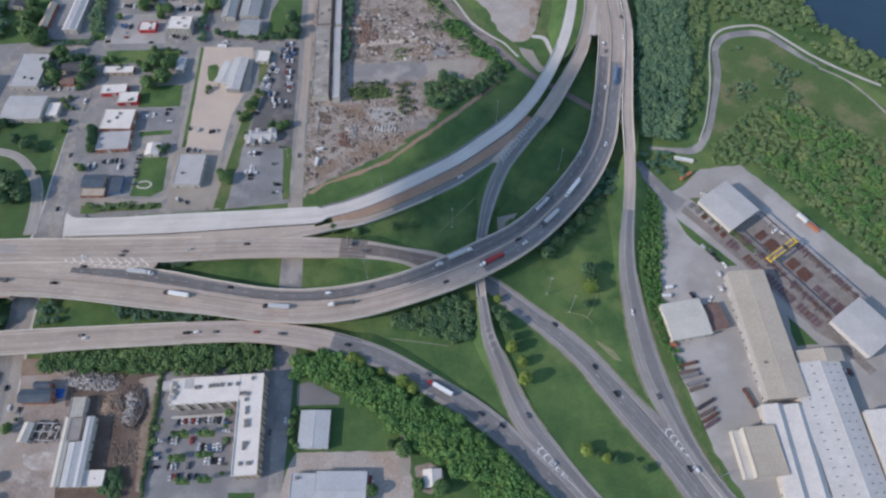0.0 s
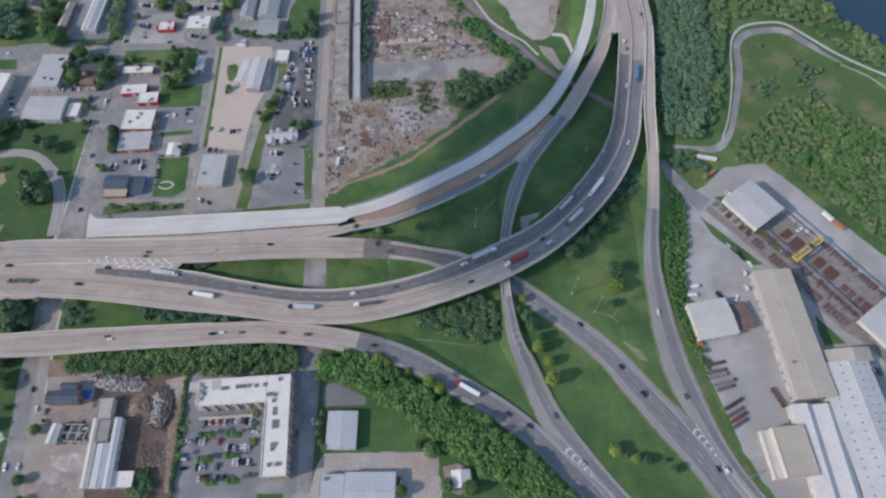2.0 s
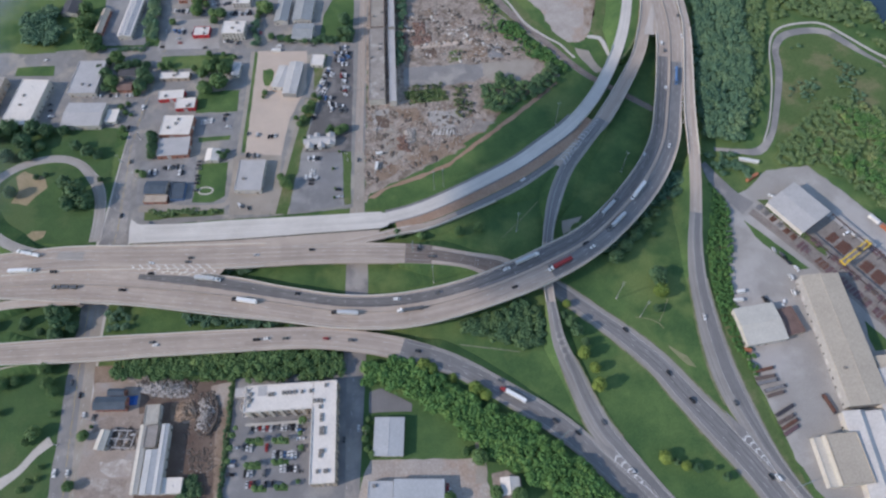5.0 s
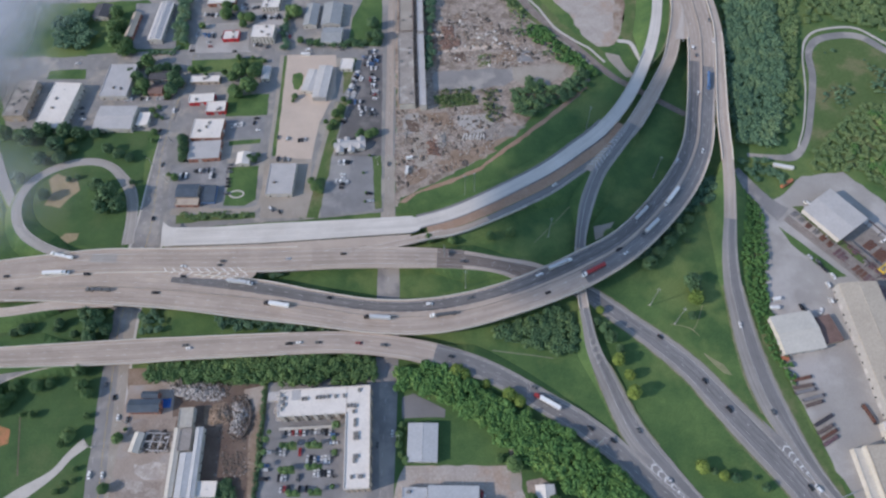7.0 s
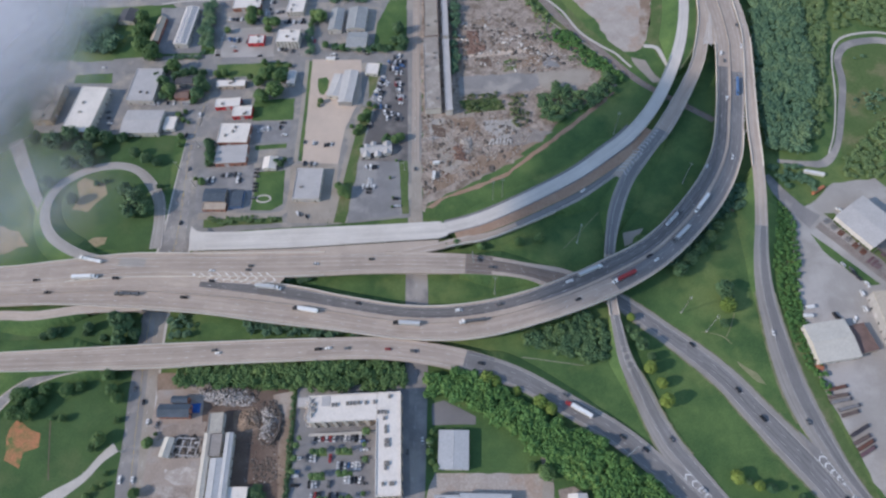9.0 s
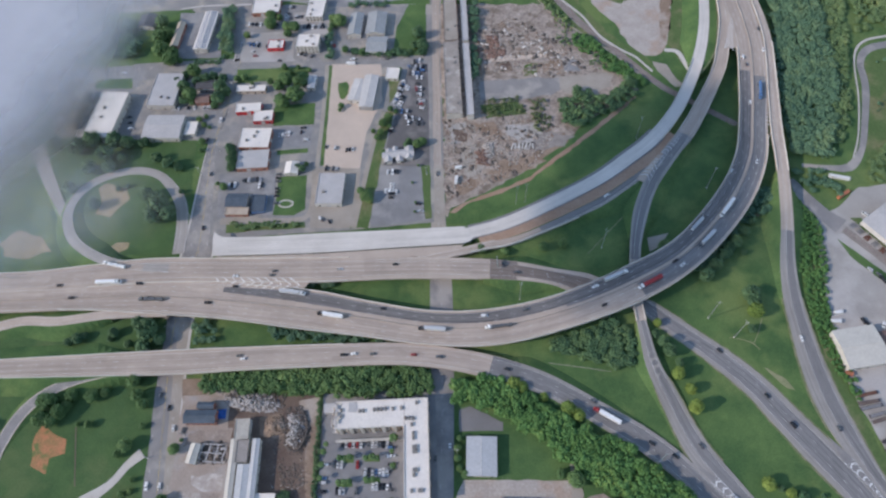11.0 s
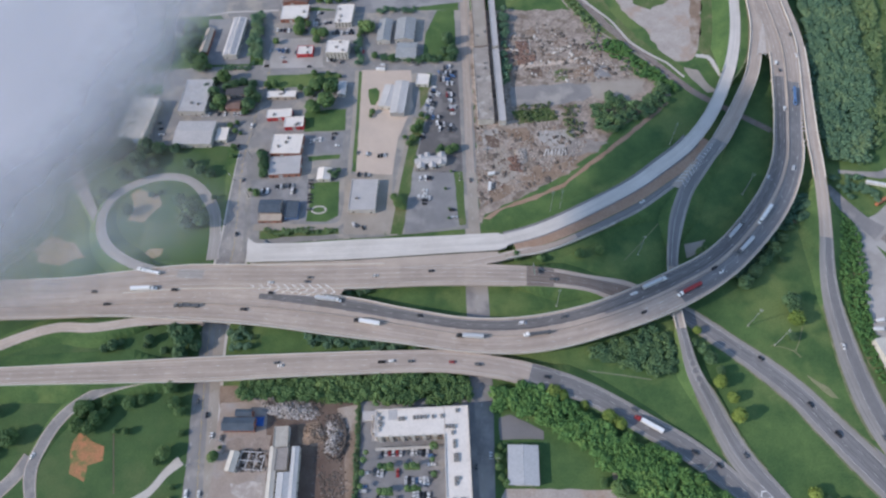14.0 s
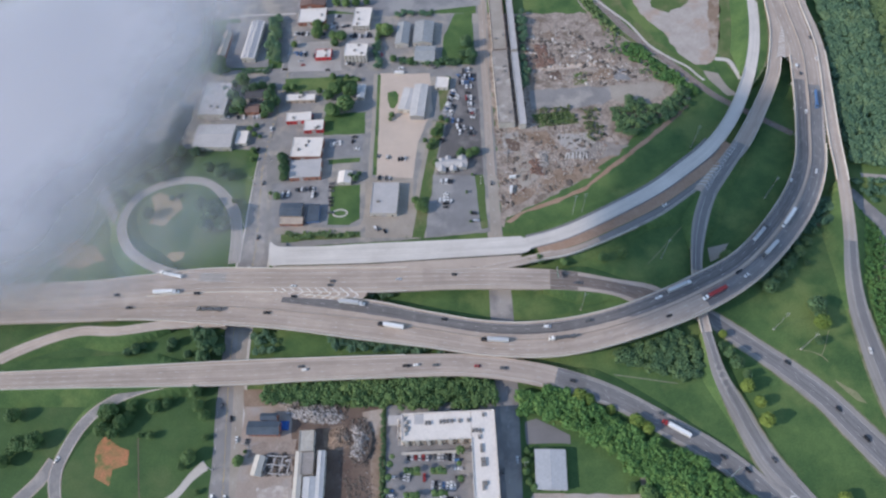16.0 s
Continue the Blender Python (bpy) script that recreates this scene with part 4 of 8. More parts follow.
road("southern_carriageway", "pale concrete motorway carriageway turning to grey asphalt",
     [(-613, 156.1, 6, 17.4), (-502.2, 161.7, 6.5, 14.1), (-332.7, 170, 7, 19.1), (-271, 173.8, 7, 18), (-208.7, 177, 7, 17.4), (-154.4, 178.8, 7, 16.8), (-109.9, 174.4, 6.5, 16.6), (-78.2, 167.2, 5.5, 17.7), (-46.3, 156.8, 4, 16), (-3.4, 132.5, 2.2, 16.4), (15.3, 121.1, 1.4, 16.6), (33.5, 107.1, 0.8, 16.4), (46.6, 94.4, 0.4, 15.2), (57.1, 83.3, 0.3, 14.8), (69.1, 71.2, 0.3, 14.4), (79.6, 57.9, 0.3, 15.3), (89.8, 44.6, 0.3, 16.4), (105, 26, 0.3, 16.4)],
     CONCRETE, [DASH(-0.25), DASH(0.25), EDGE(-0.7), EDGE(0.7)], parapets=[(1, 0.1, 0.56), (-1, 0.1, 0.56)], bridge=[(0.16, (-95.1, 170.7))], bank=(GRASS, [(0.0, (-359.2, 167.9)), ((-95.1, 170.7), 0.85)]),
     lanes=[(-0.97, 0.97, (-89.1, 169.4), (-65.6, 163.6), ASPHALT), (-0.99, 0.99, (-65.6, 163.6), 1.0, SHOULDER), (-0.75, 0.7, (-65.6, 163.6), 1.0, ASPHALT), (-0.7, 0.7, 0.0, (-89.1, 169.4), ROADGREY)])
road("new_ramp", "fresh white concrete ramp under construction",
     [(-311, 270, 7, 17.5), (-275.8, 270.7, 7, 16.8), (-229, 273.1, 7, 18.2), (-160.4, 277.4, 7, 16.5), (-109.2, 280.9, 7, 15.6), (-104, 282.5, 7, 10.6), (-67.6, 295.1, 7, 10.7), (-4.5, 330.4, 7, 10.7), (28.9, 355.7, 7.2, 11.6), (55.3, 379.2, 7.5, 11.8), (78.3, 409.7, 8, 11.5), (98.6, 449.5, 8, 10.8), (112.7, 486.5, 8, 10.3), (122.2, 525, 8, 9.5), (128.2, 566, 8, 9.3), (137, 637.7, 8, 9.8)],
     NEW_CONCRETE, [], parapets=[(1, (52.4, 381.2), (106.1, 471.9)), (-1, (52.4, 381.2), (106.1, 471.9))], bridge=[(0.0, (-108.9, 280.9)), ((60.1, 384.4), (105.4, 468.3))], bank=(GRASS, [((-104.4, 281.9), (60.1, 384.4)), ((105.4, 468.3), 1.0)]),
     outer=[(1, 0.42, (-104.4, 281.9), (60.1, 384.4), ASPHALT), (-1, 0.2, (-104.4, 281.9), (60.1, 384.4), ASPHALT)])
road("earth_strip", "strip of graded brown earth between two ramps",
     [(-96.2, 275.4, 6.8, 7.5), (-62, 286.8, 6.8, 8.8), (-4.2, 319.1, 6.6, 11.3), (28.5, 342.6, 6.6, 11.4), (55.4, 365.7, 6.7, 13.4), (72, 383, 6.8, 9)], BROWN, [], bank=(GRASS, [(0, 1)]), category="bare earth")
road("ramp_bank", "grassy bank between two ramps", [(104, 455, 7.2, 8), (113.5, 470, 7.7, 10), (122, 488, 7.8, 10.5), (130, 522, 7.9, 10), (135.5, 562, 8, 9), (142.5, 634, 8, 8)], VERGE, [], lanes=[(-0.75, 0.55, 0.0, 1.0, GRASS)], bank=(GRASS, [(0, 1)]), category="grass bank")
road("inner_ramp", "grey asphalt ramp beside a graded earth strip",
     [(-180, 256.3, 7, 3.7), (-148.4, 257.2, 7, 5.8), (-120.6, 262.9, 7, 6.5), (-93.9, 270, 7, 7), (-64.6, 278.5, 6.5, 8.6), (-4.7, 309.1, 6.4, 10.2), (27.8, 332.7, 6.4, 10.3), (56.1, 355.7, 6.6, 11), (82.3, 382.4, 7, 13.9), (118.8, 447.3, 9, 11.7), (131.1, 482.4, 10.7, 11.5), (139.1, 521, 10.9, 8.9), (142.4, 561.8, 10.8, 8.6), (147.8, 633.1, 10.8, 8.6)],
     CONCRETE, [EDGE(0.6), EDGE(-0.6)], parapets=[(-1, 0.14, 0.3), (1, (81.8, 382.7), 1.0), (-1, (81.8, 382.7), (131.5, 483.1))], bridge=[((85.7, 388), (130, 476))], bank=(GRASS, [(0.3, (81.8, 382.7))]),
     lanes=[(-0.99, 0.99, 0.2, (80.2, 381.4), SHOULDER), (-0.62, 0.62, 0.25, (80.2, 381.4), ASPHALT), (-0.62, 0.62, 0.0, 0.25, ROADGREY), (-0.75, 0.75, (80.2, 381.4), 1.0, ROADGREY)])
road("link_ramp", "narrow grey ramp running below the motorway curve",
     [(77.8, 377, 6.9, 12.5), (59.6, 352.5, 6.6, 14.1), (45.5, 329.1, 6.3, 12), (33.9, 300.2, 6, 11.7), (26.4, 268.9, 6, 8.5), (23.8, 243.8, 6, 8.9), (22.7, 218.8, 6, 7), (24.9, 195.6, 5, 8.1), (28.1, 174.1, 3.5, 10.5), (36.4, 151.5, 1.6, 13.8), (43.6, 131, 0.8, 15.4), (52.4, 112.2, 0.38, 17), (66.6, 93.5, 0.27, 15), (81.3, 75.1, 0.27, 12.5), (92.7, 61, 0.27, 12.7), (103.8, 47.6, 0.27, 13), (119, 28, 0.27, 13)],
     CONCRETE, [EDGE(0.68), EDGE(-0.22)], parapets=[(1, 0.36, 0.5), (-1, 0.36, 0.5)], outer=[(1, 0.16, (32, 163), (60, 102), VERGE), (-1, 0.14, (32, 163), (52, 112), VERGE)], bridge=[(0.3, 0.5)], bank=(GRASS, [(0.05, 0.3), (0.5, 0.8)]),
     lanes=[(-0.99, 0.99, 0.0, 0.36, SHOULDER), (-0.7, 0.7, 0.0, 0.36, ASPHALT), (-0.99, 0.99, 0.5, 1.0, SHOULDER), (-0.25, 0.72, 0.5, 1.0, ASPHALT)])
road("river_viaduct", "pale concrete viaduct road falling to the ground",
     [(178, 631.3, 11, 6.8), (173.5, 560.4, 11, 6.4), (174.6, 519.7, 11, 7.3), (172.6, 481.1, 11.5, 7.5), (158.5, 389.6, 12, 9.5), (154.9, 352.1, 11, 9.3), (152.1, 323.4, 9, 9.5), (147.2, 290.5, 7, 9.7), (141.4, 256, 3, 11.6), (138.8, 228, 1.5, 13.6), (139.4, 205, 0.7, 15), (140.6, 181, 0.4, 17), (143.6, 155.3, 0.3, 18.6), (149.2, 132.2, 0.3, 18), (155.6, 114.2, 0.3, 14.6), (161.2, 99.4, 0.3, 12.4), (167, 87.8, 0.3, 10.2), (174.6, 74.6, 0.3, 8.6), (182, 63.1, 0.3, 8.4), (191.4, 49.4, 0.3, 8.4), (204, 30, 0.3, 8.4)],
     CONCRETE, [EDGE(0.74), EDGE(-0.16)], parapets=[(1, 0.25, 0.5), (-1, 0.0, 0.5)], outer=[(1, 0.16, (139, 228), 1.0, VERGE), (-1, 0.18, (139, 228), (150, 130), VERGE)], bridge=[(0.0, 0.45)], bank=(GRASS, [(0.5, 0.72)]), lanes=[(-0.99, 0.99, (146.2, 284.2), 1.0, SHOULDER), (-0.2, 0.78, (146.2, 284.2), 1.0, ASPHALT)])
road("south_exit", "narrow pale exit ramp leaving the motorway",
     [(-338.1, 210.3, 7, 5.8), (-382.8, 208.8, 6.8, 7.3), (-424, 203.1, 6, 7.9), (-454.2, 203.5, 4.5, 8.2), (-483.9, 195, 3, 9.2), (-518, 177.3, 1.5, 10.2), (-545.3, 148.8, 0.8, 10.5)], CONCRETE, [EDGE(0.7), EDGE(-0.7)], bank=(GRASS, [(0.2, 1.0)]))
road("south_loop", "curved grey ramp dropping round a lawn",
     [(-320.3, 166.3, 6.9, 5.3), (-358.3, 163.7, 6.7, 6.2), (-390.3, 157.6, 5.5, 7.3), (-415, 146.6, 4, 8.4), (-431, 129.7, 2, 9.6), (-439.2, 105.2, 0.6, 9.6), (-438.6, 92.8, 0.2, 9.7), (-433, 78.5, 0.1, 8), (-421.5, 54, 0.1, 7.8)], CONCRETE, [EDGE(0.8), EDGE(-0.8)], lanes=[(-0.8, 0.8, 0, 1, STREET)], bank=(GRASS, [(0.15, 1.0)]))
road("south_loop", "narrow grey branch of a ramp",
     [(-443.1, 105.9, 0.5, 11.4), (-450.2, 91.7, 0.1, 10.5), (-462.4, 75, 0.1, 10.9), (-472.1, 51.7, 0.1, 12.6)], CONCRETE, [], lanes=[(-0.8, 0.8, 0, 1, STREET)])
road("park_path", "pale concrete footpath across a lawn",
     [(-333, 105.9, 0.1, 7.9), (-341.7, 97.2, 0.1, 5.9), (-350.5, 84.3, 0.1, 5.7), (-369.3, 70.1, 0.1, 9.9), (-380.9, 60.9, 0.1, 9.7)], PATHM, [], category="path")
road("greenway", "winding grey greenway path",
     [(176.3, 353.1, 0.1, 3.8), (195.7, 350.5, 0.1, 5), (214.2, 350.4, 0.1, 7.8), (229.4, 368.3, 0.1, 5.4), (241, 398.9, 0.1, 5.6), (253.8, 441.5, 0.1, 6.4), (257.6, 471.2, 0.1, 6.2), (269.8, 488.9, 0.1, 8), (292.8, 494.9, 0.1, 8.1), (311.8, 492, 0.1, 8.3), (326, 477, 0.1, 7.2), (340, 461, 0.1, 4.5), (352, 450, 0.1, 2)], STREET, [], category="path")
road("greenway_edge", "pale stone retaining wall along a footpath",
     [(220.5, 360.4, 0.5, 1.2), (231.5, 385.2, 0.5, 1.2), (243.5, 426.9, 0.5, 1.3), (251.1, 467.1, 0.5, 1.3), (258.8, 488.6, 0.5, 2.1), (271.9, 500.7, 0.5, 2.4), (295, 505.3, 0.5, 2.5), (312, 502.7, 0.5, 2.6), (328.6, 485.9, 0.5, 2.9), (349.6, 462.8, 0.5, 2.8), (375.6, 441.9, 0.5, 2.8), (401.7, 424.5, 0.5, 2.7)], PATHM, [], category="wall")
road("service_lane", "narrow pale service lane between town lots",
     [(-246.3, 481.3, 0.1, 4), (-242.5, 412.7, 0.1, 3.8), (-240.8, 359.9, 0.1, 3.6), (-240, 323.2, 0.1, 3.5), (-242.2, 303.4, 0.1, 4.8), (-257.6, 299.2, 0.1, 5.4), (-282.5, 299, 0.1, 5.8), (-316.7, 298.5, 0.1, 7)], DUSTLOT, [])
road("lot_lane", "narrow pale lane beside a weedy verge",
     [(-185.3, 418.7, 0.1, 3.2), (-191.3, 385.1, 0.1, 3.6), (-197.1, 334.9, 0.1, 4), (-201.5, 291.5, 0.1, 4.8)], DUSTLOT, [])
road("park_loop", "thin pale footpath loop in a park",
     [(350.5, 448, 0.1, 2.1), (372.2, 431.9, 0.1, 2.1), (386.4, 410.7, 0.1, 2), (394.7, 393.7, 0.1, 2), (410.7, 364.1, 0.1, 1.9)], DUSTLOT, [], category="path")
road("railway", "railway bed of dark brown ballast",
     [(-62, 645, 0.1, 8.4), (-36.4, 602.2, 0.1, 8.4), (-11, 559.6, 0.1, 8.4), (0.9, 538.2, 0.1, 8.2), (16.7, 516.6, 0.1, 7.8), (32.5, 496.5, 0.1, 7.4), (47.2, 477.2, 0.1, 7), (62.4, 457.7, 0.1, 6.6), (77.4, 441.1, 0.1, 6.4), (111.2, 414.4, 0.1, 6.2), (131.5, 398.6, 0.1, 6)], BALLAST, [(s, 0.3, 3.6, 0, RUST) for s in (0.68, 0.3, -0.3, -0.68)], category="railway")
road("yard_railway", "weedy railway siding of brown ballast",
     [(193.4, 289.2, 0.2, 7), (210.3, 268.8, 0.2, 7), (225.1, 250.3, 0.2, 7), (239.2, 233.9, 0.2, 6.8), (254, 218, 0.2, 6.6), (267.6, 201.6, 0.2, 6.6), (285.8, 173.6, 0.2, 6.6), (304.5, 148, 0.2, 7)], BALLAST, [(0.3, 0.18, 3.6, 0, RUST), (-0.3, 0.18, 3.6, 0, RUST)], category="railway")
road("rail_road", "narrow pale gravel track beside a railway",
     [(-52, 622, 0.2, 2.2), (-23.4, 581.7, 0.2, 2.2), (-15.6, 571.8, 0.2, 2.2), (4.6, 546.3, 0.2, 2.3), (12, 532.8, 0.2, 2.3), (22.7, 512.3, 0.2, 2.4), (41.6, 493.1, 0.2, 2.4), (53.5, 483.6, 0.2, 2.3), (60.7, 473, 0.2, 2.2), (66.6, 464.8, 0.2, 2.2)], PATHM, [], category="path")
road("rail_path", "thin pale service path along a railway", [(-42.5, 582.5, 0.15, 1.8), (-36, 568.2, 0.15, 1.8), (-22.4, 547.2, 0.15, 1.8), (-10.7, 534.4, 0.15, 1.8), (3, 518.9, 0.15, 1.6), (21.3, 501.4, 0.15, 1.6), (39.8, 480.2, 0.15, 1.7), (56.2, 457.8, 0.15, 1.8)], DUSTLOT, [], category="path")
plot("bare_ground", "pale gravel apron at a bridge abutment", "bare earth", DUSTLOT, [(67.2, 477.7), (81.7, 473.7), (87.4, 455.1), (94, 445.7), (83.5, 444.5), (73.8, 460.5)], 0.12, 1.0, 93)
road("drain_channel", "white concrete drainage chute down a bank", [(81.5, 492.5, 0.3, 4.1), (93, 490.3, 0.3, 4.7), (96.9, 479.3, 0.3, 4.1), (100, 465.8, 0.3, 3.6)], NEW_CONCRETE, [], category="drain")
road("yard_road", "grey road leading into the steel yard",
     [(161.9, 337.5, 0.1, 9.3), (170.3, 320.9, 0.1, 11.2), (182.1, 302.8, 0.1, 12.6), (192.1, 292, 0.1, 16)], STREET, [])

plot("gore", "pale concrete gore between two carriageways", "road", CONCRETE, [(-330.4, 242.3), (-226.9, 241.8), (-234.2, 230.3), (-296.7, 234.6)], 7.04)
tagged(new("gore", Shape().prism([(-310.5, 257.6), (-226, 258.9), (-165, 259.6), (-132, 261.6), (-112, 266), (-109.5, 271.2), (-160.4, 267.7), (-229, 262.6), (-275.8, 261), (-310.5, 260)], 5.9, 6.96).mesh("gore", CONCRETE)), "pale stained concrete strip beside a ramp under construction", "road", kind="structure")
plot("gore", "flared end of a fresh concrete ramp", "road", NEW_CONCRETE, [(-313.1, 261.4), (-316.8, 284.2), (-311.2, 279.4), (-304, 278.6), (-300, 261.4)], 7.03, 0.5, 94)
chevrons("worn white chevrons on a motorway gore", (-309, 239.2), (-243, 234.9), (7.1, 7.1), 1.4, 6.3, 10, 1, BRIGHT, 1.1, 1.5)
chevrons("white chevrons where two ramps part", (78.8, 382.7), (40.5, 335), (7.1, 6.75), 0.8, 5.0, 14, -1)
chevrons("white chevrons where two roads join", (76.3, 75.8), (58.8, 95.2), (0.47, 0.47), 0.7, 2.7, 5, 1, BRIGHT, 0.8)
chevrons("white chevrons where two roads join", (161.2, 88.4), (148.4, 108.2), (0.52, 0.52), 0.7, 2.7, 5, 1, BRIGHT, 0.8)


def stripe(label, pts, z, width=0.22, mat=BRIGHT):
    """One painted line through a few points."""
    line = curve_points([(x, y, z, width) for x, y in pts])
    return tagged(new("road_marking", mesh_of("road_marking", *ribbon(line, 0, -1, 1), mat)), label, "road marking", kind="structure")


for a, b in (((76.3, 75.8), (58.8, 95.2)), ((161.2, 88.4), (148.4, 108.2))):
    d = (Vector(b) - Vector(a)).normalized()
    n = Vector((-d.y, d.x))
    for side in (-1, 1):
        stripe("white edge line of a painted gore", [Vector(a) + n * side * 0.5 - d * 1.5, (Vector(a) + Vector(b)) / 2 + n * side * 1.8, Vector(b) + n * side * 3.0 + d * 2.0], 0.5)
    stripe("long white line between two lanes", [Vector(a) - d * 1.5, Vector(a) - d * 16, Vector(a) - d * 31], 0.5, 0.3)
chevrons("white chevrons where two carriageways join", (146.5, 522), (135.4, 478), (11.5, 11.5), 0.8, 4.6, 11, -1, BRIGHT, 0.8, 1.1)
chevrons("white chevrons beside a viaduct junction", (151.3, 384.9), (160.6, 438), (12.1, 11.75), 1.2, 1.0, 12, 1)
plot("gore", "pale concrete gore where a ramp joins the motorway", "road", CONCRETE, [(135.2, 481.9), (143.8, 481.7), (145.5, 520.7), (141.5, 524)], 11.3)
plot("gore", "pale concrete gore between two ramps", "road", CONCRETE, [(80.5, 385), (53.4, 351.3), (40.3, 331.9), (34.6, 334.9), (53.8, 357.6), (77, 385.1)], 6.68)
plot("gore", "pale concrete gore where two roads join", "road", STREET, [(47.4, 105.3), (52, 103), (63, 95.4), (76.5, 77.5), (86.5, 62.5), (84, 62), (73, 75), (57, 93)], 0.36)
plot("gore", "pale concrete gore where two roads join", "road", STREET, [(138.5, 125.5), (149.6, 112.5), (163.8, 87.3), (161, 86.5), (144.5, 108)], 0.36)
plot("gore", "pale concrete strip between two carriageways", "road", CONCRETE, [(-652, 231.3), (-483, 233.3), (-413.3, 237.5), (-359, 240.5), (-326, 243), (-290, 238), (-326, 234), (-364.6, 231), (-411, 229.7), (-480.3, 226.8), (-647.6, 224.2)], 6.97)
road("worn_track", "thin worn dirt track on grass", [(-45.8, 175.3, 0.1, 0.4), (-24.6, 172.6, 0.1, 0.4), (-1.5, 169.4, 0.1, 0.4)], DUSTLOT, [], category="path")
road("worn_track", "thin pale drain across grass", [(-10.1, 267, 0.1, 0.7), (3.9, 282.2, 0.1, 0.7), (20.7, 301.2, 0.1, 0.7)], DRYGRASS, [], category="drain")
road("worn_track", "pale worn track under a viaduct", [(111.2, 298.7, 0.1, 2.6), (125.9, 304.6, 0.1, 2.9), (134.1, 298.5, 0.1, 3.1), (136.9, 283.4, 0.1, 2.3), (135.8, 259.6, 0.1, 2.3)], SAND, [], category="path")
road("worn_track", "pale concrete drain on grass", [(86.8, 196.4, 0.1, 0.5), (97.3, 194.5, 0.1, 0.5), (103.2, 191.7, 0.1, 0.7), (106.6, 187.1, 0.1, 0.7)], DRYGRASS, [], category="drain")
road("worn_track", "pale concrete drain on grass", [(113.3, 211.5, 0.1, 0.6), (108, 199.6, 0.1, 0.6), (103.8, 192.6, 0.1, 0.6)], DRYGRASS, [], category="drain")
# stands for a fence: only a flat strip of dark soil is laid
road("worn_track", "thin dark strip in place of a fence across a lawn", [(-387, 123.5, 0.1, 0.7), (-381.7, 105.6, 0.1, 0.7), (-374.7, 82.9, 0.1, 0.7)], DARKSOIL, [], category="path")
plot("bare_ground", "worn bare patch beside a road", "bare earth", DRYGRASS, [(107.9, 174.7), (119.2, 164.9), (124.4, 157.1), (118.5, 159.2), (109.4, 169.3)], 0.09, 0.8, 91)
plot("bare_ground", "pale bare patch under a motorway curve", "bare earth", DUSTLOT, [(38.7, 281.7), (55.3, 285.5), (47.6, 273.5), (38.1, 268.1)], 0.09, 0.8, 92)


# ---- buildings ----
def shared_box(name, w, d, h, mat):
    """A small box mesh centred on its base, to be shared between alike pieces."""
    return Shape().box(0, 0, 0, w, d, h).mesh(name, mat)


WINDOW = shared_box("window", 1.5, 0.16, 1.5, GLASS)
DOOR = shared_box("door", 1.2, 0.16, 2.1, GLASS)
DOCK = shared_box("loading_door", 3.6, 0.16, 3.8, ROOF_GREY)
UNIT = material("grey_painted_roof_unit", (0.26, 0.245, 0.23), 0.7, (0.18, 0.17, 0.16), 0.6, 2.0, 0.3, coords="object")
HVAC = Shape().box(0, 0, 0, 2.6, 1.8, 1.1).box(0.3, 0, 1.1, 1.2, 1.2, 0.25).mesh("roof_unit", UNIT)
VENT = Shape().tube((0, 0, 0), (0, 0, 0.8), 0.4, 0.3, 8).mesh("roof_vent", STEEL)


def gable(w, d, h, rise, ridge=0.5, over=0.4, thick=0.25):
    """Two roof slabs over w x d, the ridge along the longer depth (y), at that share of the width."""
    s = Shape()
    xr = -w / 2 + w * ridge
    for x0, x1, z0, z1 in ((-w / 2 - over, xr, h - 0.1, h + rise), (xr, w / 2 + over, h + rise, h - 0.1)):
        n = len(s.v)
        for y in (-d / 2 - over, d / 2 + over):
            s.v += [(x0, y, z0), (x1, y, z1), (x1, y, z1 + thick), (x0, y, z0 + thick)]
        s.f += [tuple(n + i for i in q) for q in ((0, 1, 5, 4), (1, 2, 6, 5), (2, 3, 7, 6), (3, 0, 4, 7), (3, 2, 1, 0), (4, 5, 6, 7))]
    return s


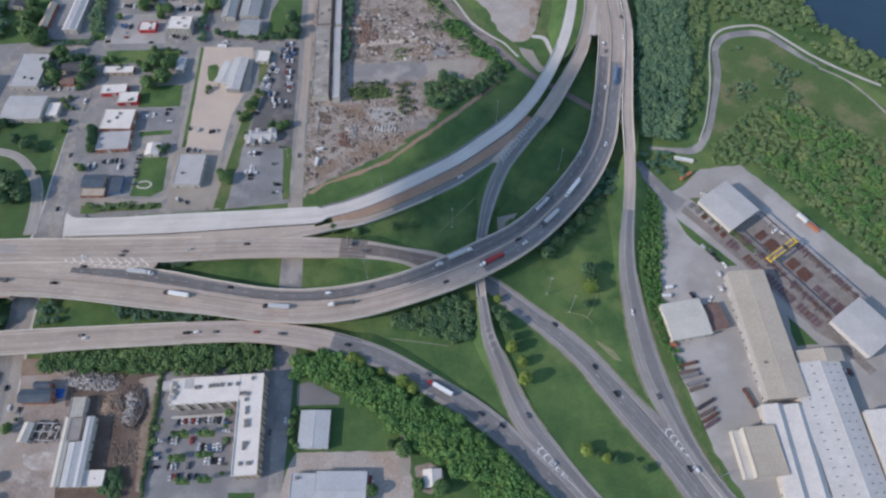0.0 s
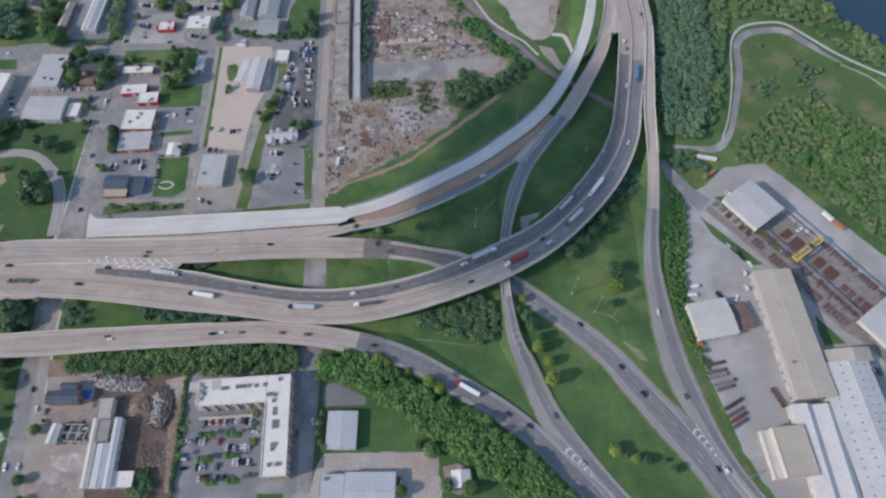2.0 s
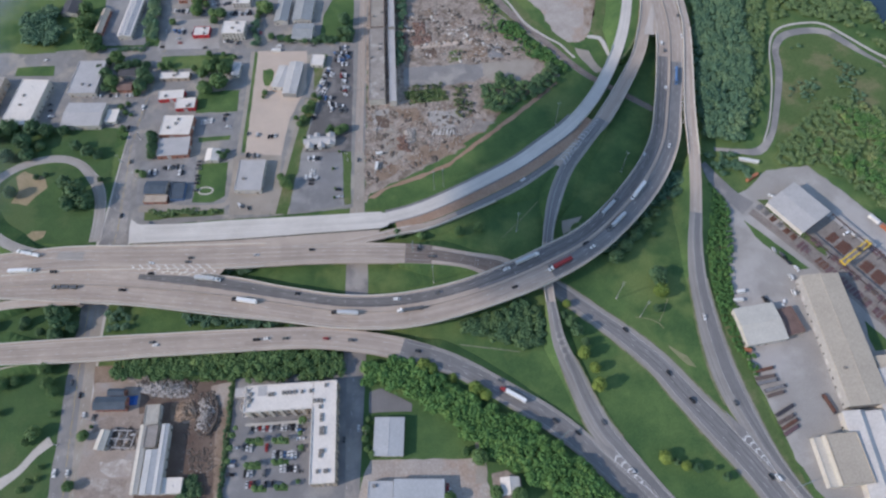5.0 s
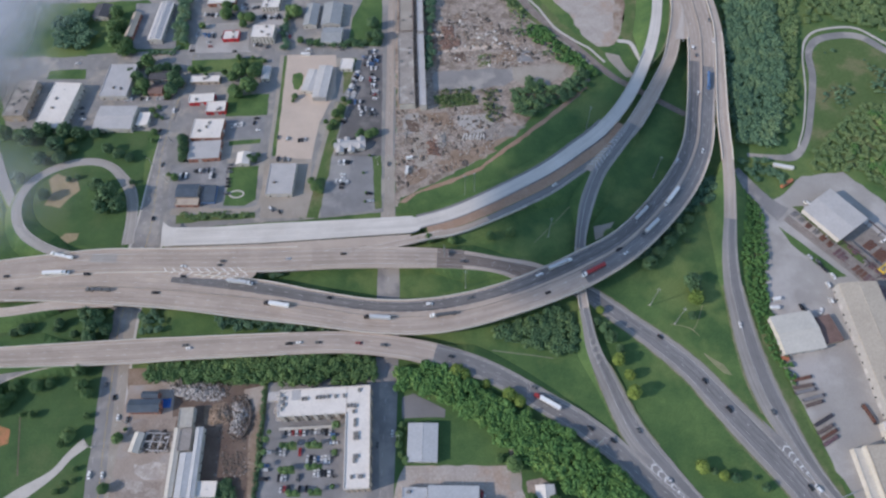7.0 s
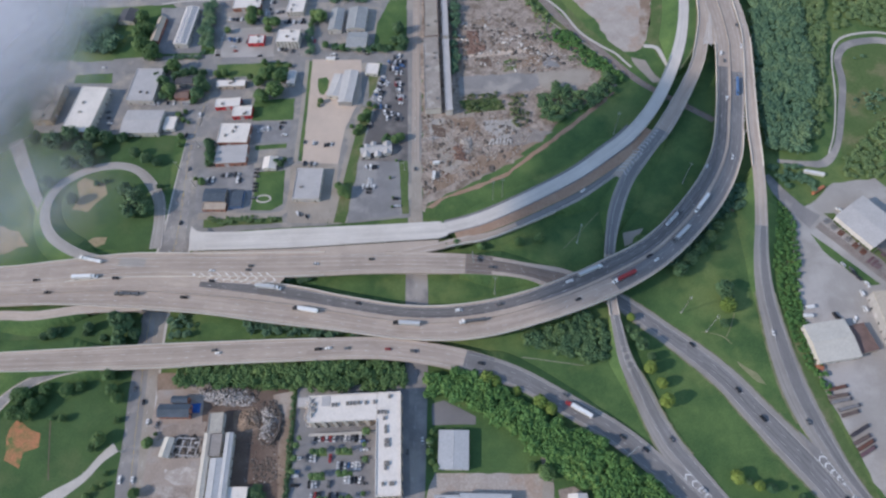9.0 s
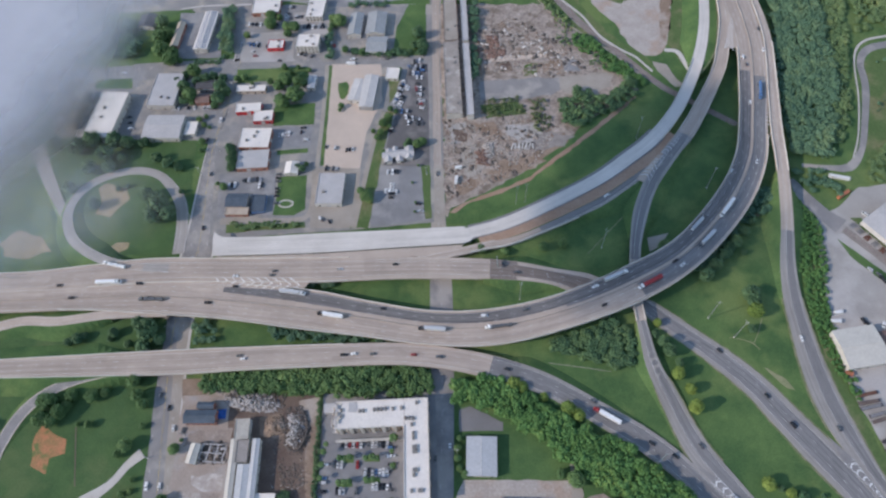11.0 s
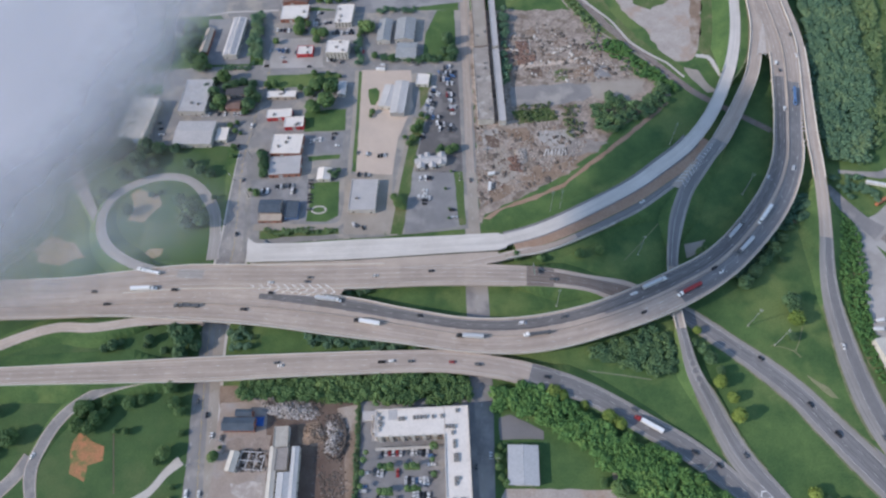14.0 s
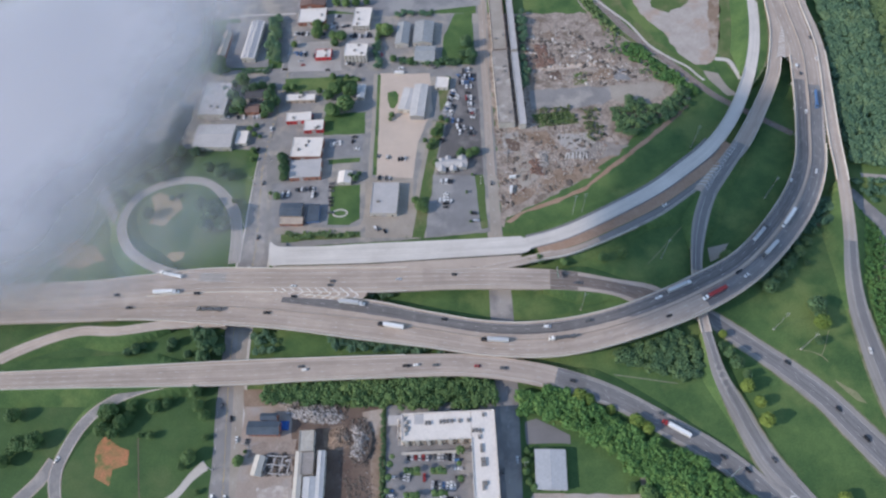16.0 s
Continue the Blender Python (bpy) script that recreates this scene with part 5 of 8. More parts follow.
def building(name, label, x, y, w, d, rot, h, roof_mat, wall_mat, style="flat", units=0, storeys=1, doors=1, rise=2.0, ridge=0.5, across=False, category="building", windows=True, rim=None, seed=0, lights=None):
    """A building with walls, a flat roof behind a parapet or a gable roof, openings on its walls and plant on its roof."""
    rnd = random.Random(seed * 31 + int(abs(x * 7 + y)))
    if across:
        w, d, rot = d, w, rot + 90
    b = base(name, x, y, 0, rot)
    tagged(b, label, category)
    if style == "flat":
        part("wall", Shape().box(0, 0, -0.2, w, d, h - 0.1), wall_mat, b)
        cover = part("roof", Shape().box(0, 0, h - 0.35, w - 0.6, d - 0.6, 0.3), roof_mat, b)
        edge = Shape()
        for cx, cy, ww, dd in ((0, -d / 2 + 0.15, w + 0.1, 0.4), (0, d / 2 - 0.15, w + 0.1, 0.4), (-w / 2 + 0.15, 0, 0.4, d - 0.5), (w / 2 - 0.15, 0, 0.4, d - 0.5)):
            edge.box(cx, cy, h - 0.4, ww, dd, 0.75)
        part("parapet", edge, rim or roof_mat, cover)
        top = h - 0.05
    else:
        s = Shape().box(0, 0, -0.2, w, d, h)
        xr = -w / 2 + w * ridge
        for yy in (-d / 2 + 0.15, d / 2 - 0.15):
            n = len(s.v)
            s.v += [(-w / 2, yy - 0.15, h - 0.2), (w / 2, yy - 0.15, h - 0.2), (xr, yy - 0.15, h + rise - 0.05), (-w / 2, yy + 0.15, h - 0.2), (w / 2, yy + 0.15, h - 0.2), (xr, yy + 0.15, h + rise - 0.05)]
            s.f += [(n, n + 1, n + 2), (n + 5, n + 4, n + 3), (n, n + 2, n + 5, n + 3), (n + 1, n + 4, n + 5, n + 2)]
        part("wall", s, wall_mat, b)
        cover = part("roof", gable(w, d, h, rise, ridge), roof_mat, b)
        cap = Shape().tube((xr, -d / 2 - 0.4, h + rise + 0.22), (xr, d / 2 + 0.4, h + rise + 0.22), 0.22, sides=6)
        part("ridge_cap", cap, roof_mat, cover)
        top = None
    for _ in range(units):
        ux, uy = rnd.uniform(-0.38, 0.38) * w, rnd.uniform(-0.4, 0.4) * d
        uz = top if top is not None else h + rise * (1 - abs(ux - xr) / (w * (ridge if ux < xr else 1 - ridge) + 0.01)) - 0.1
        put("roof_unit" if rnd.random() < 0.7 else "roof_vent", HVAC if rnd.random() < 0.7 else VENT, cover, pose(ux, uy, uz, 0, 0, rnd.choice((0, 90))))
    if lights:
        shares, count, lw, ll, mat = lights
        me = shared_box("rooflight", lw, ll, 0.12, mat)
        for share in shares:
            lx = (share - 0.5) * w
            west = lx < xr
            slope = math.atan2(rise + 0.1, w * (ridge if west else 1 - ridge)) * (1 if west else -1)
            lz = h + 0.16 + (rise + 0.1) * (share / ridge if west else (1 - share) / (1 - ridge))
            for i in range(count):
                put("rooflight", me, cover, pose(lx, ((i + 0.5) / count - 0.5) * d, lz, 0, -math.degrees(slope), 0))
    if windows:
        for face, span, off, turn in (("s", w, -d / 2, 0), ("n", w, d / 2, 0), ("e", d, w / 2, 90), ("w", d, -w / 2, 90)):
            n = max(1, int(span / (3.4 if storeys > 1 else 6.0)))
            for st in range(storeys):
                for i in range(n):
                    o = (i + 0.5) / n * span - span / 2
                    px, py = (o, off) if turn == 0 else (off, o)
                    if storeys == 1 and h > 4.5 and i % 4 == 1 and doors:
                        put("loading_door", DOCK, b, pose(px, py, 0, 0, 0, turn))
                    elif storeys == 1 and i % 3 == 2 and doors:
                        put("door", DOOR, b, pose(px, py, 0, 0, 0, turn))
                    else:
                        put("window", WINDOW, b, pose(px, py, 1.0 + 3.1 * st, 0, 0, turn))
    return b


building_count = itertools.count()


def raise_building(name, label, x, y, w, d, rot, h, roof_mat, wall_mat, more):
    building(name, label, x, y, w, d, rot, h, roof_mat, wall_mat, seed=next(building_count), **more)


# the town blocks
raise_building("warehouse", "long white flat-roofed warehouse beside trees", -448, 413.6, 26.4, 54.9, -3.6, 8, ROOF_WHITE, WALL_PALE, dict(units=3))
raise_building("warehouse", "weathered pale grey flat-roofed warehouse", -399.3, 445.8, 26.6, 41.2, -0.9, 6, ROOF_GREY, WALL_PALE, dict(units=2))
raise_building("warehouse", "low grey metal-roofed warehouse by a lawn", -389.4, 399.1, 35.3, 26.6, -0.7, 6, ROOF_GREY, WALL_PALE, dict(style="gable", rise=1.5, across=True))
raise_building("annex", "small white annex beside a warehouse", -364, 398.7, 10.7, 14.9, -0.7, 4, ROOF_WHITE, WALL_PALE, dict())
raise_building("warehouse", "old white building with a patched roof", -487.5, 423, 19.8, 44.2, -0.8, 8, ROOF_STAINED, WALL_TAN, dict(units=14))
raise_building("workshop", "workshop with a white ribbed striped roof", -376.8, 527, 13.5, 54.1, -1.4, 6, ROOF_WHITE, WALL_PALE, dict(style="gable", rise=1.2, lights=((0.26, 0.74), 16, 4.9, 2.3, ROOF_PANEL)))
raise_building("house", "small house with a tan roof", -406.6, 524.1, 7.7, 34.9, -1.4, 4, ROOF_TAN, WALL_BRICK, dict(style="gable", rise=1.8))
raise_building("house", "small dark-roofed house among trees", -444.4, 545.2, 16.5, 18.9, -1.6, 4.5, ROOF_DARK, WALL_PALE, dict(style="gable", rise=1.8))
raise_building("office", "white three-storey office block", -267.1, 505.6, 22.2, 16.8, -1.4, 9, ROOF_WHITE, WALL_PALE, dict(units=5, storeys=3))
raise_building("restaurant", "small restaurant with a white roof and red fascia", -301.2, 506.8, 16.1, 12.1, 1.5, 4, ROOF_WHITE, RED, dict(units=4, rim=RED))
raise_building("shop", "low shop with a white roof and brown front", -320, 563, 28.7, 20.4, 1.5, 5, ROOF_WHITE, WALL_BRICK, dict(units=2))
raise_building("house", "long house with a brown roof across a street", -322.6, 592, 26, 27.5, 0, 5, ROOF_BROWN, WALL_BRICK, dict(style="gable", rise=2.2))
raise_building("office", "small white two-storey office", -266.4, 557.6, 17.7, 27.8, -2, 6, ROOF_WHITE, WALL_PALE, dict(units=5, storeys=2))
raise_building("house", "long grey-roofed terrace house", -222.3, 532.4, 13.2, 30.7, -1.5, 5, ROOF_TEAL, WALL_PALE, dict(style="gable", rise=2))
raise_building("house", "long grey-roofed terrace house", -201.2, 533.5, 18.9, 30.7, -1.5, 5, ROOF_TEAL, WALL_PALE, dict(style="gable", rise=2))
raise_building("house", "grey-roofed terrace house with a cross wing", -198.3, 502.9, 19.7, 20.6, -1.4, 5, ROOF_TEAL, WALL_PALE, dict(style="gable", rise=2, across=True))
raise_building("filling_station", "filling station with a pale metal roof", -211.5, 442.8, 13.3, 27, -10.1, 4.5, ROOF_METAL, WALL_PALE, dict(style="gable", rise=0.6))
raise_building("canopy", "pale ribbed metal canopy of a filling station", -200.7, 440.4, 12.9, 39.6, -4, 5.5, ROOF_METAL, STEEL, dict(style="gable", rise=0.8, windows=False, lights=((0.25, 0.75), 12, 4.6, 0.35, STEEL)))
raise_building("shed", "small white shed beside a filling station", -180, 464.2, 12.1, 13.4, -4.6, 4, ROOF_WHITE, WALL_PALE, dict())
raise_building("shop", "long narrow white-roofed shop", -315.7, 447.6, 28.2, 7.4, 0.4, 4, ROOF_WHITE, WALL_TAN, dict(units=2))
raise_building("shop", "white-roofed shop with a red fascia", -313.4, 422.3, 23.5, 10, 4.2, 5, ROOF_WHITE, RED, dict(units=2))
raise_building("shop", "white-roofed shop with a red front", -297.7, 411.6, 18, 11.8, 3.5, 5, ROOF_WHITE, RED, dict(units=2))
raise_building("shop", "broad white-roofed shop with a red brick front", -300, 384.6, 27.6, 21.8, -0.6, 6, ROOF_WHITE, WALL_BRICK, dict(units=5))
raise_building("shop", "grey flat-roofed shop with a brick front", -298.2, 361.1, 27.8, 19.8, 3.4, 5, ROOF_GREY, WALL_BRICK, dict(units=1))
raise_building("house", "small house with a white hipped roof", -261.9, 352.1, 11.6, 12.4, -0.5, 3.6, ROOF_WHITE, WALL_PALE, dict(style="gable", rise=1.6))
raise_building("shop", "square shop with a plain grey roof", -224.5, 328.8, 22.9, 32.1, -0.3, 5, ROOF_GREY, WALL_PALE, dict(units=1))
raise_building("eatery", "low eatery with a dark shingle roof", -304.4, 317.6, 18.8, 12.9, -0.2, 4, ROOF_SLATE, WALL_TAN, dict(style="gable", rise=1.8, across=True))
raise_building("shop", "low brown-fronted shop annex", -302.9, 306.6, 20.1, 6.9, -0.2, 3.5, WALL_TAN, WALL_BRICK, dict())
def rambling_house(x, y, rot):
    """An old house grown by wings: crossing white gables of several sizes over low walls."""
    h = base("house", x, y, 0, rot)
    tagged(h, "old house with a rambling pale grey metal roof", "house")
    for cx, cy, w, d, high, rise, turn in ((0, 0.6, 7.6, 27.5, 3.8, 1.7, 90), (-8.6, -1.0, 6.4, 13.5, 3.6, 1.5, 0), (1.4, -2.2, 5.6, 10.5, 3.4, 1.4, 0), (9.6, 1.2, 6.8, 13, 3.7, 1.6, 0), (-2.8, 5.4, 4.4, 6.5, 3.1, 1.0, 0)):
        c, q = math.cos(radians(turn)), math.sin(radians(turn))
        for name, piece, mat in (("wall", Shape().box(0, 0, -0.1, w - 0.5, d - 0.5, high), WALL_PALE), ("roof", gable(w, d, high, rise), ROOF_GREY)):
            piece.v = [(cx + px * c - py * q, cy + px * q + py * c, pz) for px, py, pz in piece.v]
            part(name, piece, mat, h)
    for k in range(4):
        put("window", WINDOW, h, pose(-11 + 7 * k, -7.6 + 3.9 * (k % 2), 1.0))


rambling_house(-168.4, 366, 4.5)
raise_building("house", "red-roofed house among dense trees", -360.3, 434.8, 13.3, 10.1, -1, 4, ROOF_BROWN, WALL_BRICK, dict(style="gable", rise=2, across=True))
raise_building("house", "dark-roofed house among dense trees", -360.2, 452.7, 19.6, 11.1, -1.1, 4.5, ROOF_DARK, WALL_PALE, dict(style="gable", rise=2, across=True))
raise_building("shed", "small grey metal shed standing by a tree", -257.5, 454.3, 7.1, 16.2, -1.1, 4, ROOF_BLUE, WALL_PALE, dict(style="gable", rise=0.8))
# the derelict works
raise_building("warehouse", "long derelict warehouse with a stained grey-tan roof", -122.2, 456, 14.6, 93.4, 3.6, 7, ROOF_STAINED, WALL_PALE, dict(windows=False, units=5))
raise_building("warehouse", "narrow grey-roofed factory bay", -107.4, 454, 6.3, 92.4, 3.6, 7, ROOF_GREY, WALL_PALE, dict(windows=False))
raise_building("warehouse", "derelict warehouse with a rust-stained collapsed roof", -127.2, 556, 13.8, 104, 3.2, 7, DUSTLOT, WALL_PALE, dict(windows=False, units=4, rim=ROOF_BROWN))
raise_building("warehouse", "narrow grey-roofed factory bay", -113.2, 556, 5.9, 104, 3.2, 7, ROOF_GREY, WALL_PALE, dict(windows=False))
# south of the motorway
raise_building("shed", "blue-grey metal shed standing beside a lawn", -94.7, 107.3, 20, 25.4, -0.1, 5, ROOF_BLUE, WALL_PALE, dict(style="gable", rise=0.5))
raise_building("warehouse", "broad pale blue-grey metal warehouse", -73.2, 66.7, 32.9, 24.5, 0, 6, ROOF_BLUE, WALL_PALE, dict(style="gable", rise=0.8, across=True))
raise_building("warehouse", "pale blue-grey metal warehouse wing", -98.7, 66.2, 16.5, 23.5, 0, 5.5, ROOF_BLUE, WALL_PALE, dict(units=3))
raise_building("house", "old brick house with a dark roof", -294.5, 130.7, 22.5, 8.9, 0.9, 6, ROOF_SLATE, WALL_BRICK, dict(style="gable", rise=2.2, across=True, storeys=2))
raise_building("house", "rear wing of an old brick house under a dark roof", -292.2, 138.8, 11.5, 4.5, -0.4, 5.5, ROOF_SLATE, WALL_BRICK, dict(style="gable", rise=1.6, across=True))
raise_building("shed", "low dark shed with a blue roof beside an eatery", -285.3, 314.7, 11.2, 17, 2.7, 3.5, ROOF_SLATE, WALL_BLUE, dict(windows=False))
raise_building("shed", "small pale-roofed workshop beside a ruined frame", -294.4, 105.4, 6.6, 13, -7, 4.5, ROOF_CREAM, WALL_PALE, dict(style="gable", rise=1.2))
raise_building("workshop", "tall workshop bay with a worn tan-grey roof", -262.6, 122.5, 10.2, 14.2, 4.6, 6, ROOF_DUSTY, WALL_PALE, dict(units=1))
raise_building("workshop", "low workshop block with a dull brown-grey roof", -259.8, 107.4, 8.4, 15, 3.2, 6.2, ROOF_DULL, WALL_PALE, dict())
raise_building("workshop", "long narrow workshop with a cream metal roof", -265, 92.7, 4.9, 45.6, 3.6, 5, ROOF_CREAM, WALL_PALE, dict(style="gable", rise=0.5))
raise_building("workshop", "workshop hall with a pale blue-grey metal roof", -255.6, 84, 8.4, 28.6, 3.6, 6.2, ROOF_BLUE, WALL_PALE, dict(style="gable", rise=0.5))
raise_building("workshop", "long workshop wing with a pale blue-grey roof", -249.2, 92.6, 4.6, 46, 3.6, 6.6, ROOF_BLUE, WALL_PALE, dict(style="gable", rise=0.4))
raise_building("workshop", "white flat-roofed workshop extension", -239.4, 75.2, 14.6, 10.2, 1.5, 5, ROOF_WHITE, WALL_PALE, dict(units=1))
raise_building("house", "small white house with a hipped roof", -13, 75.2, 11.9, 10.7, 3.3, 4, ROOF_WHITE, WALL_PALE, dict(style="gable", rise=1.6))
# the steel works
raise_building("hall", "long works hall with a tan roof", 229.9, 176.5, 27.8, 99, 4.2, 10, ROOF_TAN, WALL_METAL, dict(style="gable", rise=0.5, units=1))
raise_building("hall", "long works hall with a white ridged roof", 262.4, 107.3, 37, 92, 3.9, 7.5, ROOF_METAL, WALL_PALE, dict(style="gable", rise=3.0, ridge=0.57, lights=((0.16, 0.4, 0.72, 0.88), 16, 1.7, 0.5, GLASS)))
raise_building("hall", "end bay of a works hall with a tan roof", 264.9, 158.2, 33, 9.3, 3.9, 7.6, ROOF_TAN, WALL_PALE, dict(style="gable", rise=3.0, ridge=0.57))
raise_building("hall", "works hall with a white metal roof", 300.6, 96, 32.8, 45.2, 3, 10, ROOF_METAL, WALL_PALE, dict(style="gable", rise=3.0, ridge=0.4))
raise_building("hall", "low works bay with a pale roof and a grey east slope", 223, 92.3, 14.4, 61.3, 1.6, 7, ROOF_METAL, WALL_PALE, dict(style="gable", rise=2.6, ridge=0.68))
raise_building("hall", "low works bay with a pale roof and a grey east slope", 237.4, 92.3, 13.4, 61.3, 1.6, 7, ROOF_METAL, WALL_PALE, dict(style="gable", rise=2.6, ridge=0.66))
raise_building("workshop", "tan-roofed workshop beside a cream lean-to", 208.8, 91.5, 21.2, 32.5, 4.6, 10.2, ROOF_TAN, WALL_PALE, dict())
raise_building("lean_to", "cream lean-to along a workshop", 195.3, 90.2, 5.6, 31.8, 4.6, 5, ROOF_CREAM, WALL_PALE, dict(windows=False))
raise_building("workshop", "white-roofed workshop in a gravel yard", 175.2, 187.9, 30, 28.6, 10, 6, ROOF_CREAM, WALL_PALE, dict(style="gable", rise=1.8, across=True))
raise_building("shed", "low shed with a rusty brown metal roof", 198.2, 191, 13.4, 21, 15.4, 4, ROOF_BROWN, WALL_TAN, dict(windows=False))


def open_shed(label, x, y, w, d, rot, h):
    """A crane shed: a low gable roof on steel posts."""
    b = base("crane_shed", x, y, 0, rot)
    tagged(b, label, "shed")
    part("roof", gable(w, d, h, 0.7, 0.5), ROOF_SHED, b)
    for i in range(5):
        for sx in (-1, 1):
            part("post", Shape().box(sx * (w / 2 - 0.4), (i / 4 - 0.5) * (d - 1), -0.1, 0.5, 0.5, h + 0.1), STEEL, b)
    for sx in (-1, 1):
        part("cladding", Shape().box(sx * (w / 2), 0, h * 0.55, 0.2, d, h * 0.42), ROOF_METAL, b)


open_shed("open-sided crane shed with a pale metal roof", 226.7, 286.3, 32.4, 35, 36, 10)
open_shed("open-sided crane shed with a pale metal roof", 303, 180, 32.5, 34, 35, 10)


def hotel():
    """An L-shaped hotel: two wings of four storeys under white membrane roofs."""
    b = base("hotel", -132.5, 144.3, 0, 3.7)
    tagged(b, "L-shaped four-storey hotel with a white flat roof", "hotel")
    wings = ((-40.2, -9.2, 47.6, 18.4), (-8.2, -34.2, 16.4, 68.4))   # west wing, south wing
    for n, (cx, cy, ww, dd) in enumerate(wings):
        part("wall", Shape().box(cx, cy, -0.2, ww, dd, 13.0), WALL_TAN, b)
        part("roof", Shape().box(cx, cy, 12.75, ww - 0.8 + 0.7 * (1 - n), dd - 0.8, 0.2), ROOF_WHITE, b)
        rim = Shape()
        edges = [(cx, cy - dd / 2, ww + 0.3, 0.5), (cx, cy + dd / 2, ww + 0.3, 0.5)]
        edges += [(cx - ww / 2, cy, 0.5, dd - 0.5)] if n == 0 else [(cx + ww / 2, cy, 0.5, dd - 0.5), (cx - ww / 2, cy - 9.2, 0.5, dd - 18.9)]
        for ex, ey, ew, ed in edges:
            rim.box(ex, ey, 12.6, ew, ed, 1.0)
        part("parapet", rim, ROOF_WHITE, b)
        for st in range(4):
            for side in (-1, 1):
                for i in range(int(ww / 3.6)):
                    put("window", WINDOW, b, pose(cx - ww / 2 + 1.8 + 3.6 * i, cy + side * dd / 2, 0.9 + 3.1 * st))
                if n or side < 0:
                    for i in range(int((dd if side > 0 or not n else dd - 18.4) / 3.6)):
                        put("window", WINDOW, b, pose(cx + side * ww / 2, cy - dd / 2 + 1.8 + 3.6 * i, 0.9 + 3.1 * st, 0, 0, 90))
    bay = shared_box("pilaster", 2.4, 1.0, 13.9, WALL_PALE)
    flank = shared_box("flank_pilaster", 2.2, 0.6, 12.6, WALL_TAN)
    for k in range(8):
        put("pilaster", flank, b, pose(0.2, -65 + k * 9.0, -0.1, 0, 0, 90))
    for k in range(6):
        put("pilaster", bay, b, pose(-61 + k * 7.6, -18.7, -0.1))
    part("entrance_canopy", Shape().box(-41.5, -24.6, 3.2, 47, 1.9, 0.4), WALL_PALE, b)
    for k in range(6):
        part("canopy_post", Shape().box(-63 + k * 8.6, -24.6, -0.1, 0.5, 0.5, 3.4), WALL_PALE, b)
    for ux, uy in ((-60, -6), (-60, -10), (-47, -7), (-44.5, -7), (-37, -6.5), (-34.5, -6.5), (-32, -6.5), (-29, -6.3), (-24, -6.5), (-18, -6.3), (-7.5, -3), (-15, -13.5), (-12.5, -13.5), (-10, -14), (-11, -18), (-10, -24), (-10, -27), (-10, -33), (-8.3, -33), (-10, -36), (-8.3, -36), (-10, -48), (-8.3, -48), (-10, -51), (-11.5, -61), (-6.5, -61), (-5, -61)):
        put("roof_unit", HVAC, b, pose(ux, uy, 12.9, 0, 0, 90))
    part("roof_terrace", Shape().box(-52, -4, 12.9, 6, 7, 0.25), ROOF_GREY, b)
    for k in range(4):
        part("balcony", Shape().box(-65.6, -4.4 - 4.2 * k, 3.0 + 3.1 * (k % 3), 3.2, 3.4, 0.3).box(-67.1, -4.4 - 4.2 * k, 3.3 + 3.1 * (k % 3), 0.2, 3.4, 0.9), ROOF_WHITE, b)
        part("balcony_pier", Shape().box(-66.9, -2.5 - 4.2 * k, -0.1, 0.6, 0.6, 9.5 + 1.1 * (k % 2)), ROOF_WHITE, b)
    for k in range(3):
        part("roof_screen", Shape().box(-62.5 + 0.4 * k, -3.6 - 5 * k, 12.9, 0.3, 3.4, 1.5).box(-61.2, -2.0 - 5 * k, 12.9, 2.8, 0.3, 1.5), WALL_PALE, b)
    part("annex", Shape().box(-69.5, -1, -0.1, 9.5, 6, 3.4), WALL_PALE, b)
    part("annex_roof", Shape().box(-69.5, -1, 3.3, 10.1, 6.6, 0.25), ROOF_GREY, b)


hotel()


# ---- trees and woods ----
def icosahedron():
    bm = bmesh.new()
    bmesh.ops.create_icosphere(bm, subdivisions=1, radius=1.0)
    v = np.array([p.co[:] for p in bm.verts])
    f = np.array([[p.index for p in q.verts] for q in bm.faces])
    bm.free()
    return v, f


ICO = icosahedron()


OCTA = np.array([(1, 0, 0), (-1, 0, 0), (0, 1, 0), (0, -1, 0), (0, 0, 1), (0, 0, -1)], float), np.array([(0, 2, 4), (2, 1, 4), (1, 3, 4), (3, 0, 4), (2, 0, 5), (1, 2, 5), (3, 1, 5), (0, 3, 5)])


